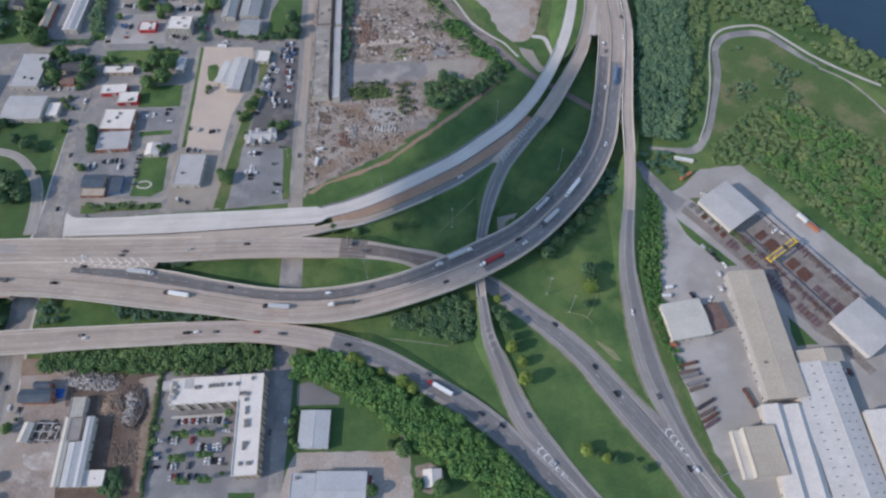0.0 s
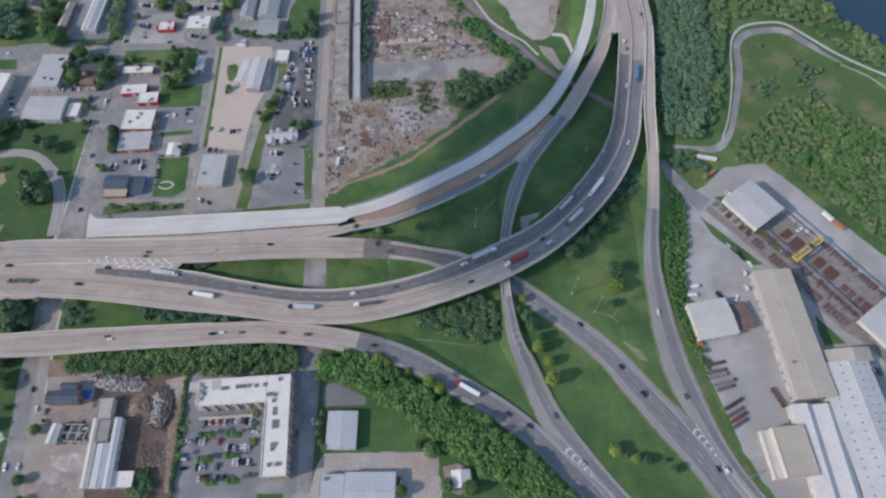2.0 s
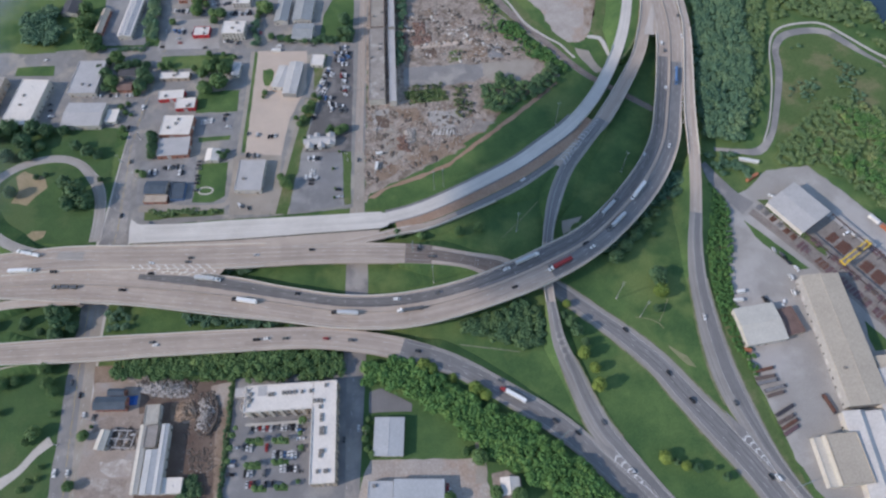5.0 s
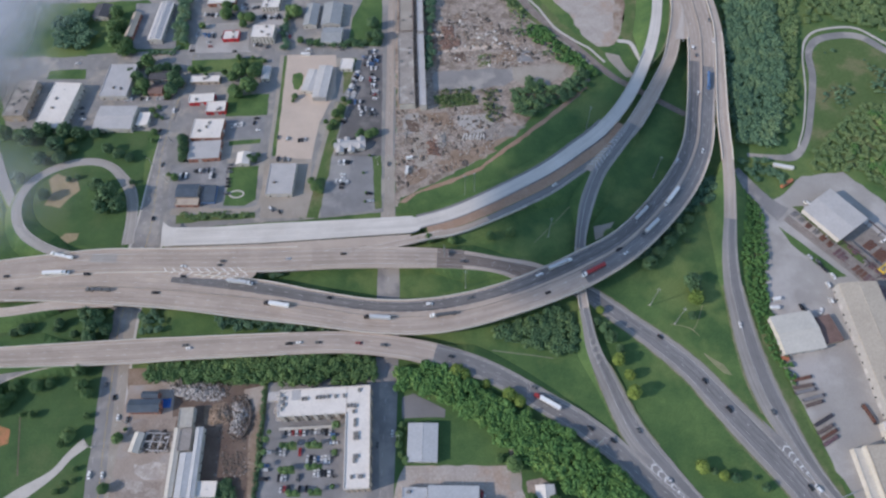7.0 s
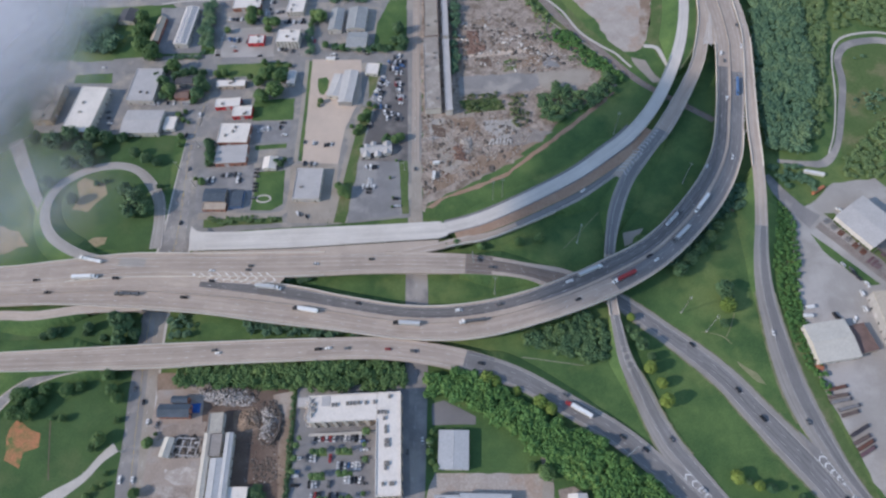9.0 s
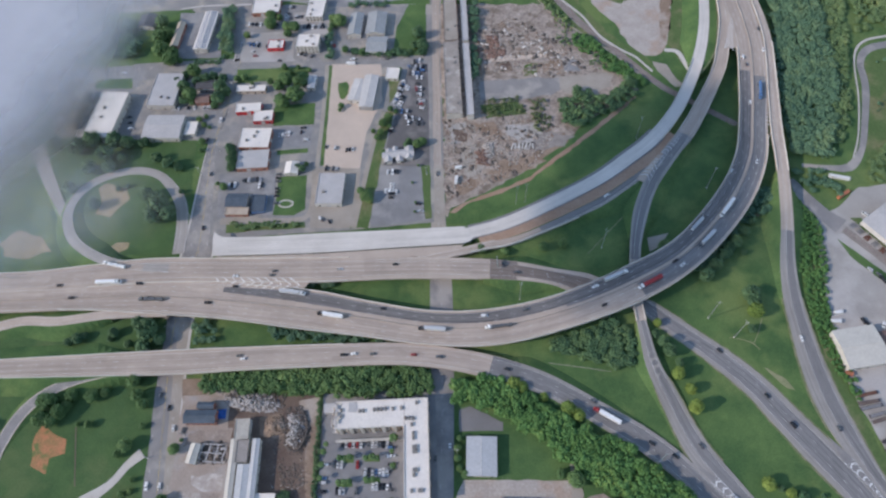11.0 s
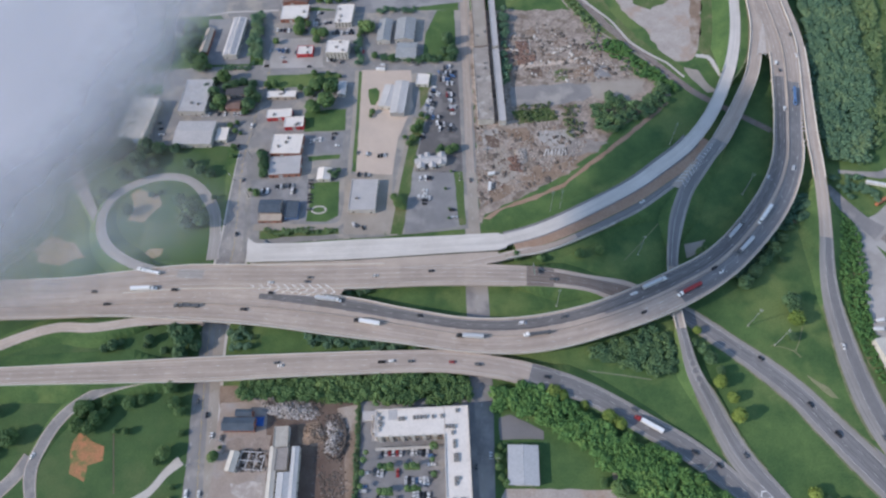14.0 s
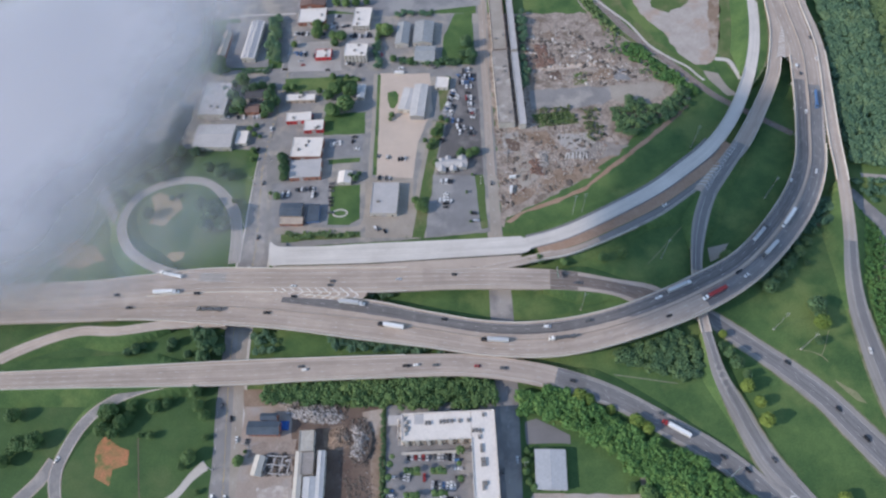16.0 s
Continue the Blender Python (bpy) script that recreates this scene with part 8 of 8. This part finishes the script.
def gantry_crane():
    """A yellow travelling crane across the two runways."""
    c = near + u * 34.0 + v * (reach / 2)
    g = base("gantry_crane", c.x, c.y, 7.64, YARD_ROT + 90)
    tagged(g, "yellow steel gantry crane on a runway", "crane")
    for sx in (-1.8, 1.8):
        part("girder", Shape().box(0, sx, 0.3, reach + 1.0, 1.0, 1.5), YELLOW, g)
        for k in range(10):
            part("walkway_post", Shape().box((k / 9 - 0.5) * reach, sx * 1.45, 1.4, 0.08, 0.08, 1.0), YELLOW, g)
    for ex in (-reach / 2, reach / 2):
        part("end_carriage", Shape().box(ex, 0, 0.0, 1.0, 5.4, 0.8), YELLOW, g)
    part("trolley", Shape().box(3.0, 0, 1.8, 2.6, 4.2, 1.0), STEEL_DARK, g)
    part("cab", Shape().box(-9.0, -1.2, -1.9, 1.8, 1.6, 2.2), YELLOW, g)


gantry_crane()


def flat_trailer(label, x, y, heading, mat, load, length=15.0):
    """A parked flat trailer with a load of bars."""
    t = base("flat_trailer", x, y, 0.05, heading)
    tagged(t, label, "trailer", group="parked trailers")
    part("deck", Shape().box(0, 0, 1.1, length, 2.5, 0.25), STEEL_DARK, t)
    if load:
        for k in range(4):
            part("load", Shape().box(-0.5, (k - 1.5) * 0.55, 1.35, length * 0.85, 0.45, load), mat, t)
    for wx in (-length * 0.4, -length * 0.32):
        for sy in (-0.95, 0.95):
            put("wheel", BIGWHEEL, t, pose(wx, sy, 0.5, 0, 0, 90))
    part("landing_leg", Shape().box(length * 0.3, 0, -0.05, 0.3, 1.8, 1.2), STEEL_DARK, t)


for x, y, heading, length, mat, load in ((172.2, 154.7, 13, 14.5, RUST, 0.8), (171.7, 149.2, 10, 15.3, STEEL_BROWN, 0.5), (172.2, 145.8, 12, 16.0, STEEL_PALE, 0.5), (176.5, 141.0, 15, 16.4, STEEL_PALE, 0.4), (176.0, 136.9, 16, 13.3, STEEL_BROWN, 0.5),
                                         (179.1, 125.4, 29, 16.0, STEEL_DARK, 0.2), (178.7, 119.4, 27, 14.2, STEEL_BROWN, 0.3), (180.3, 115.9, 29, 14.6, RUST, 0.5), (180.3, 111.8, 30, 13.3, STEEL_PURPLE, 0.5)):
    flat_trailer("flat trailer loaded with steel bars on a gravel yard", x, y, heading, mat, load, length)
flat_trailer("flat trailer with rusty steel beside a hall", 210.6, 129.7, -70, RUST, 0.8)


def container(label, x, y, heading, mat, length=12.2, z=0.06):
    """A ribbed steel box, with doors at one end."""
    c = base("container", x, y, z, heading)
    tagged(c, label, "container")
    part("body", Shape().box(0, 0, 0, length, 2.44, 2.6), mat, c)
    for k in range(int(length / 1.2)):
        for sy in (-1.24, 1.24):
            part("rib", Shape().box((k + 0.5) * 1.2 - length / 2, sy, 0.15, 0.3, 0.06, 2.3), mat, c)
    part("door", Shape().box(length / 2 + 0.03, 0, 0.1, 0.08, 2.3, 2.4), STEEL, c)


ORANGE = material("faded_orange_paint", (0.44, 0.17, 0.09), 0.6, (0.36, 0.13, 0.07), 0.3, 2.0, 0.3)
WHITE_STEEL = material("white_painted_steel", (0.72, 0.71, 0.69), 0.6, (0.6, 0.59, 0.57), 0.3, 2.0, 0.3)
container("orange steel container beside a yard gate", 201.4, 322, 33, ORANGE)
container("long white trailer box on grass", 202.6, 339.4, -14, WHITE_STEEL, 16)
container("orange-red steel container at a yard edge", 295.4, 270.3, -53, ORANGE, 9.5)
container("white steel container at a yard edge", 288.8, 279.4, -53, WHITE_STEEL, 9.5)
container("white box body on a gravel yard", 165.4, 209.2, 0, WHITE_STEEL, 7)
container("white steel container in a works yard", 168.8, 216.4, 10, WHITE_STEEL, 6)
container("white steel container on cleared ground", -116.4, 339.2, 85, WHITE_STEEL, 8)
container("blue-white steel container on cleared ground", -114.9, 352.6, 10, WHITE_STEEL, 6)
container("short orange steel box in a works yard", 163.6, 169.2, -10, ORANGE, 5)
container("white box trailer on a forecourt", -222.9, 480.9, 0, WHITE_STEEL, 9)

# ---- rubble and debris ----
def debris(label, poly, count, low, high, mat, seed, flat=0.6, height=0.0, long=1.0, name="rubble"):
    """Broken lumps scattered over a piece of ground, or heaped up to a height in its middle."""
    rnd = np.random.RandomState(seed)
    v0, f0 = OCTA if high < 0.9 else ICO
    xs, ys = [p[0] for p in poly], [p[1] for p in poly]
    cx, cy = sum(xs) / len(xs), sum(ys) / len(ys)
    vs, fs, n = [], [], 0
    while len(vs) < count:
        p = (rnd.uniform(min(xs), max(xs)), rnd.uniform(min(ys), max(ys)))
        if not inside(p, poly) or (not height and noise.noise(Vector((p[0] * 0.09, p[1] * 0.09, seed))) < rnd.uniform(-0.2, 0.35)):
            continue
        away = min(1.0, math.hypot((p[0] - cx) / (max(xs) - min(xs)), (p[1] - cy) / (max(ys) - min(ys))) * 2)
        s = rnd.uniform(low, high) ** 1.0
        a = rnd.uniform(0, 6.28)
        w = v0 * rnd.uniform(0.6, 1.2, size=(len(v0), 1)) * s * np.array([long, 1, flat])
        w = w @ np.array([[math.cos(a), math.sin(a), 0], [-math.sin(a), math.cos(a), 0], [0, 0, 1]])
        vs.append(w + np.array([p[0], p[1], s * flat * 0.4 + height * (1 - away) * rnd.uniform(0.4, 1.0)]))
        fs.append(f0 + n)
        n += len(v0)
    ob = new(name, fast_mesh(name, np.concatenate(vs), np.concatenate(fs), mat))
    return tagged(ob, label, "rubble", kind="stuff")


CHUNKS = material("broken_concrete", (0.47, 0.425, 0.385), 0.9, (0.3, 0.265, 0.235), 0.7, 2.0, 0.5)
PALECHUNKS = material("pale_grey_rubble", (0.56, 0.53, 0.51), 0.9, (0.27, 0.25, 0.24), 0.9, 2.0, 0.5, spread=0.1)
SCRAP = material("rusty_scrap", (0.25, 0.15, 0.115), 0.85, (0.16, 0.105, 0.085), 0.7, 2.0, 0.5)
DARKSCRAP = material("dark_scrap", (0.17, 0.14, 0.12), 0.9, (0.1, 0.085, 0.075), 0.7, 2.0, 0.5)
SITE_N = [(-99.9, 531.6), (-59.8, 543), (-9.1, 496.9), (17.3, 469.4), (-21.1, 459.2), (-91.9, 468.4)]
SITE_S = [(-129.2, 411.8), (-95.4, 418), (-48.1, 410.1), (-22.3, 396), (-53, 351.7), (-115.9, 322.6), (-124.2, 316.9)]
for label, poly, n, lo, hi, mat, flat, seed in (
    ("rusty scrap strewn over cleared ground", [(-99.3, 515.3), (-79.4, 516.4), (-70, 489.4), (-98.2, 484)], 190, 0.5, 1.6, SCRAP, 0.4, 61), ("scattered broken concrete on cleared ground", SITE_N, 900, 0.25, 0.85, CHUNKS, 0.4, 62),
    ("dark scrap and low mounds on cleared ground", SITE_N, 120, 0.5, 2.4, DARKSCRAP, 0.2, 63), ("brown clods on cleared ground", SITE_N, 900, 0.3, 0.88, SOIL, 0.4, 69), ("pale concrete lumps on cleared ground", SITE_N, 60, 0.6, 1.7, NEW_CONCRETE, 0.3, 81),
    ("scattered broken concrete on cleared ground", SITE_S, 900, 0.25, 0.85, CHUNKS, 0.4, 64), ("scattered rusty scrap on cleared ground", SITE_S, 50, 0.3, 1.0, SCRAP, 0.5, 65), ("dark scrap on cleared ground", SITE_S, 130, 0.4, 2.0, DARKSCRAP, 0.2, 66),
    ("brown clods on cleared ground", SITE_S, 900, 0.3, 0.88, SOIL, 0.4, 82),
    ("scattered debris on a demolition yard", [(-248.4, 119.7), (-213.4, 116.3), (-209.1, 75.3), (-247.6, 74.5)], 45, 0.3, 0.9, DARKSCRAP, 0.4, 67),
    ("scattered scrap on a demolition yard", [(-235.9, 100.9), (-218.2, 101.6), (-217.3, 86.5), (-230.8, 85.8)], 150, 0.25, 0.8, DARKSCRAP, 0.5, 68),
    ("scattered broken concrete on a demolition yard", [(-237, 103), (-217, 104), (-215, 84), (-238, 84)], 30, 0.2, 0.6, CHUNKS, 0.4, 70)):
    debris(label, poly, n, lo, hi, mat, seed, flat, 0.0, 2.0)
debris("ruins of dark broken beams in a works yard", [(-293.4, 112.8), (-276.5, 114.7), (-272.3, 101), (-287.7, 99.2)], 160, 0.4, 1.3, DARKSCRAP, 75, 0.5, 1.5, 2.2)
debris("pale broken slabs among ruins", [(-293.4, 112.8), (-276.5, 114.7), (-272.3, 101), (-287.7, 99.2)], 70, 0.4, 1.3, CHUNKS, 76, 0.4, 1.6, 2.0)
debris("mound of tan dug earth", [(-248.2, 130.6), (-238, 134.6), (-233.1, 122.4), (-239.9, 120.5), (-248, 120.5)], 260, 0.6, 1.4, SOIL, 77, 0.6, 2.6, 1.2, "earth_mound")
debris("long heap of pale grey rubble", [(-282.5, 148.7), (-272.3, 146.1), (-267.1, 150.3), (-245.8, 148.4), (-239.2, 140.8), (-243.3, 136.7), (-266, 136.9), (-279.4, 141.1)], 760, 0.22, 0.8, PALECHUNKS, 71, 0.5, 2.8, 3.4, "rubble_heap")
debris("heap of twisted grey scrap and rubble", [(-233.9, 134.6), (-225, 137.4), (-220.4, 128.4), (-219, 116.3), (-223.9, 110.5), (-231.5, 114.4), (-230.2, 122.4)], 330, 0.2, 0.7, PALECHUNKS, 72, 0.5, 3.0, 4.0, "rubble_heap")
debris("dark scrap mixed into a rubble heap", [(-234.7, 139.3), (-222.5, 141.2), (-213.3, 124.2), (-217.9, 106.6), (-232.5, 110.2)], 260, 0.3, 0.9, DARKSCRAP, 78, 0.5, 2.6, 1.8)
debris("dark scrap along a rubble heap", [(-285.6, 148.7), (-263.1, 152.4), (-236.4, 149.3), (-236.9, 137.7), (-268.2, 136.4)], 240, 0.3, 0.9, DARKSCRAP, 79, 0.5, 2.4, 1.6)
debris("brown clods on torn-up soil", [(-260.2, 137.7), (-235.5, 139.3), (-214.2, 108.5), (-209.1, 75.3), (-239.8, 74.6), (-250.4, 119.7)], 90, 0.25, 0.8, DARKSOIL, 80, 0.4, 0.0, 1.4)
debris("heap of pale beams and rubble", [(-93.8, 379.1), (-84.7, 380.8), (-84.2, 364.8), (-93.2, 363.7)], 140, 0.4, 1.2, CHUNKS, 73, 0.5, 2.0, 2.2, "rubble_heap")
debris("rusty machine scrap heap", [(-99.6, 371.4), (-90.6, 374.5), (-87.9, 355.4), (-98, 357.5)], 90, 0.4, 1.3, SCRAP, 74, 0.6, 1.5, 1.8, "rubble_heap")
def broken_wall(label, pts, height, thick, mat):
    """A curved stretch of standing wall with a broken top edge."""
    w = base("wall", pts[0][0], pts[0][1])
    tagged(w, label, "wall")
    for (x0, y0), (x1, y1) in zip(pts, pts[1:]):
        run, turn = math.hypot(x1 - x0, y1 - y0), math.degrees(math.atan2(y1 - y0, x1 - x0))
        for k in range(2):
            m = (k + 0.5) / 2
            part("wall_piece", Shape().box((x0 + (x1 - x0) * m) - pts[0][0], (y0 + (y1 - y0) * m) - pts[0][1], -0.1, run / 2 + 0.15, thick, height * rnd.uniform(0.7, 1.1), turn), mat, w)


broken_wall("curved dark wall left standing behind a rubble heap", [(-222.9, 137.4), (-219.4, 131.6), (-217.8, 125.1), (-218.2, 118.3), (-220.3, 112.4), (-223.3, 109.3)], 2.2, 0.9, DARKSCRAP)


def ruined_frame(x, y, w, d, rot):
    """The grey frame of a roofless shed: posts, beams along and across, some fallen in."""
    r = base("ruined_shed", x, y, 0, rot)
    tagged(r, "roofless grey frame of a collapsed shed", "ruin")
    for k in range(4):
        px = -w / 2 + w * k / 3
        part("beam", Shape().box(px, rnd.uniform(-1, 1), 3.0 + rnd.uniform(-0.6, 0.2), 0.7, d * rnd.uniform(0.7, 1.0), 0.4, rnd.uniform(-9, 9)), ROOF_GREY, r)
        for side in (-1, 1):
            part("post", Shape().box(px, side * d / 2 * 0.95, -0.1, 0.5, 0.5, 3.2), ROOF_GREY, r)
    for k in range(3):
        part("rail", Shape().box(rnd.uniform(-1, 1), (k - 1) * d * 0.45, 3.3, w * rnd.uniform(0.75, 1.0), 0.6, 0.35, rnd.uniform(-5, 5)), ROOF_GREY, r)
    for k in range(5):
        part("fallen_sheet", Shape().box(rnd.uniform(-0.42, 0.42) * w, rnd.uniform(-0.4, 0.4) * d, rnd.uniform(0.3, 1.8), rnd.uniform(2, 4), rnd.uniform(1.2, 2.4), 0.12, rnd.uniform(0, 180)), rnd.choice((ROOF_BLUE, ROOF_GREY, ROOF_DULL)), r)


ruined_frame(-281.6, 106.2, 16.5, 13, 0)


def foundation(x, y, length, rot, label="low broken concrete foundation strip on cleared ground"):
    """A strip of footing left in the ground, broken into stubs."""
    f = base("foundation", x, y, 0.02, rot)
    tagged(f, label, "foundation", group="foundations")
    s = -length / 2
    while s < length / 2:
        run = rnd.uniform(2.0, 5.5)
        part("stub", Shape().box(s + run / 2, rnd.uniform(-0.15, 0.15), 0, run, rnd.uniform(0.7, 1.3), rnd.uniform(0.3, 0.9)), rnd.choice((CHUNKS, DUSTLOT)), f)
        s += run + rnd.uniform(0.8, 3.5)


for (x, y), length, rot in zip([(-91, 523.1), (-76.3, 502.6), (-59.6, 518.2), (-51, 490.2), (-37, 505.6), (-81.3, 479.5), (-26.2, 474.3), (-42.7, 468.6), (-68.4, 534.8), (-9.7, 477.6)], [22, 16, 25, 18, 14, 24, 20, 16, 15, 18], [2, 90, 0, 88, 3, 0, -35, 1, 92, -36]):
    foundation(x, y, length, rot)
for (x, y), length, rot in zip([(-120.9, 404.8), (-107.5, 397.8), (-95, 407.7), (-119.3, 378.3), (-110.5, 357.7), (-78.9, 393.9), (-70.6, 361.4), (-118, 340.6), (-92.4, 343.2), (-55.7, 386.8)], [20, 16, 24, 18, 22, 16, 14, 18, 20, 15], [90, 0, 2, 88, 0, 45, 90, 92, 10, 60]):
    foundation(x, y, length, rot)
for k in range(9):
    b = base("concrete_beam", -67.3, 375.9, 0.05, 82 + (k * 37 % 23) - 11)
    b.location.x += k * 2.1 + (k % 3) * 0.5
    tagged(b, "pale precast concrete beam lying on cleared ground", "beam", group="concrete beams")
    part("web", Shape().box(0, 0, 0, 8.0 - (k % 3), 0.7, 0.9), NEW_CONCRETE, b)
    part("flange", Shape().box(0, 0, 0.9, 8.0 - (k % 3), 1.2, 0.25), NEW_CONCRETE, b)

tarp = base("tarpaulin", -282.6, 134.2, 0.02, 4)
tagged(tarp, "blue tarpaulin sheet draped over salvage beside a house", "tarpaulin")
part("sheet", Shape().box(0, 0, 0, 8.5, 7.0, 1.6, 0, 0.3), TARP, tarp)
part("salvage", Shape().box(-0.5, 0.3, 1.6, 3.2, 2.4, 0.5, 12, 0.15), TARP, tarp)

# ---- lamps and signs ----
def mast(x, y, height, label, z=0.0, heads=4):
    m = base("street_lamp", x, y, z)
    tagged(m, label, "street lamp", group="lamp masts")
    part("pole", Shape().tube((0, 0, -0.1), (0, 0, height), 0.32, 0.14, 8), STEEL, m)
    ring = Shape()
    for k in range(heads):
        a = k * 2 * math.pi / heads
        ring.tube((0, 0, height - 0.4), (0.9 * math.cos(a), 0.9 * math.sin(a), height - 0.2), 0.06, sides=5)
    bracket = part("bracket", ring, STEEL, m)
    for k in range(heads):
        a = k * 2 * math.pi / heads
        part("lamp_head", Shape().box(1.05 * math.cos(a), 1.05 * math.sin(a), height - 0.4, 0.45, 0.45, 0.25), PAINT, bracket)
    part("footing", Shape().tube((0, 0, -0.1), (0, 0, 0.5), 0.7, 0.6, 8), PALE, m)


for x, y in [(90.3, 196.7), (93.4, 330.4), (1.2, 272.6), (-66, 313.6), (41.9, 384.4), (74.3, 211.9)] + [(-65.5, 226.8), (-58.3, 315.4)]:
    mast(x, y, 27, "tall grey steel lighting mast on grass")
for x, y in [(-344.3, 348.3), (-341.9, 300.4), (-326.2, 329.7), (-332.4, 373.7), (-147.5, 425.2), (-142.4, 346.7), (-126.9, 377.9), (-132, 137.5), (-111.6, 110.3), (-305.7, 118.8), (-328.1, 102.7)]:
    mast(x, y, 10, "grey steel street lamp beside a street", 0.0, 2)


def sign(x, y, z, rot, reach, label):
    s = base("sign_gantry", x, y, z, rot)
    tagged(s, label, "road sign")
    part("post", Shape().tube((0, 0, -0.1), (0, 0, 7.2), 0.3, 0.25, 8), STEEL, s)
    part("arm", Shape().box(reach / 2, 0, 6.4, reach, 0.4, 0.4).box(reach / 2, 0, 7.0, reach, 0.3, 0.3), STEEL, s)
    part("sign_panel", Shape().box(reach * 0.65, -0.25, 5.4, reach * 0.6, 0.12, 2.6), material("green_sign", (0.03, 0.16, 0.08), 0.5), s)
    part("sign_rim", Shape().box(reach * 0.65, -0.33, 7.9, reach * 0.6, 0.04, 0.1).box(reach * 0.65, -0.33, 5.4, reach * 0.6, 0.04, 0.1), PAINT, s)


sign(21.2, 104.7, 0.3, 40, 9, "grey cantilever sign beside a motorway")
sign(183.3, 77.9, 0.2, 200, 12, "grey cantilever sign over a motorway slip road")
sign(-82.6, 259, 3.0, -85, 10, "dark overhead sign on a motorway carriageway")

# ---- the low cloud ----
CLOUD_AT, CLOUD_REACH, CLOUD_LIE = (-352.0, 196.0), (132.0, 84.0), 58.0
SKIRT_AT, SKIRT_REACH = (-338.0, 146.0), (118.0, 44.0)
bank = new("cloud")
tagged(bank, "low white drifting cloud bank with wispy edges", "cloud")


def veil(at, reach, lie, z, seed, bow, dense):
    """One lumpy sheet of the cloud, which ends where it has thinned out."""
    steps, verts, faces, side = 44, [], [], max(reach) * 1.65
    cx, cy = at
    c, d = math.cos(radians(lie)), math.sin(radians(lie))
    for j in range(steps + 1):
        for i in range(steps + 1):
            x, y = (i / steps * 2 - 1) * side, (j / steps * 2 - 1) * side
            lump = noise.fractal(Vector(((cx + x) * 0.02, (cy + y) * 0.02, seed * 3.1)), 1.0, 2.0, 4)
            verts.append((cx + x, cy + y, z + 1.5 * lump - 6 * (x * x + y * y) / side ** 2 * bow))
    for j in range(steps):
        for i in range(steps):
            o = j * (steps + 1) + i
            x, y = verts[o][0] - cx, verts[o][1] - cy
            if math.hypot((x * c + y * d) / reach[0], (y * c - x * d) / reach[1]) < 1.5:
                faces.append((o, o + 1, o + steps + 2, o + steps + 1))
    put("veil", mesh_of("veil", verts, faces, cloud_material("cloud_veil", at, reach, z, seed, lie, dense), True), bank)


for k, (z, size, dx, dy) in enumerate(((238, 0.9, -3, 2), (243, 0.97, 3, -3), (248, 1.0, 0, 0), (253, 0.98, -2, 4), (258, 0.95, 3, 0), (263, 0.88, -3, -3))):
    veil((CLOUD_AT[0] + dx, CLOUD_AT[1] + dy), (CLOUD_REACH[0] * size, CLOUD_REACH[1] * size), CLOUD_LIE, z, k, (k - 2.5) / 2.5, 0.62)
for k, z in enumerate((246, 256)):
    veil(SKIRT_AT, SKIRT_REACH, 0.0, z, k + 7, 0.0, 0.25)
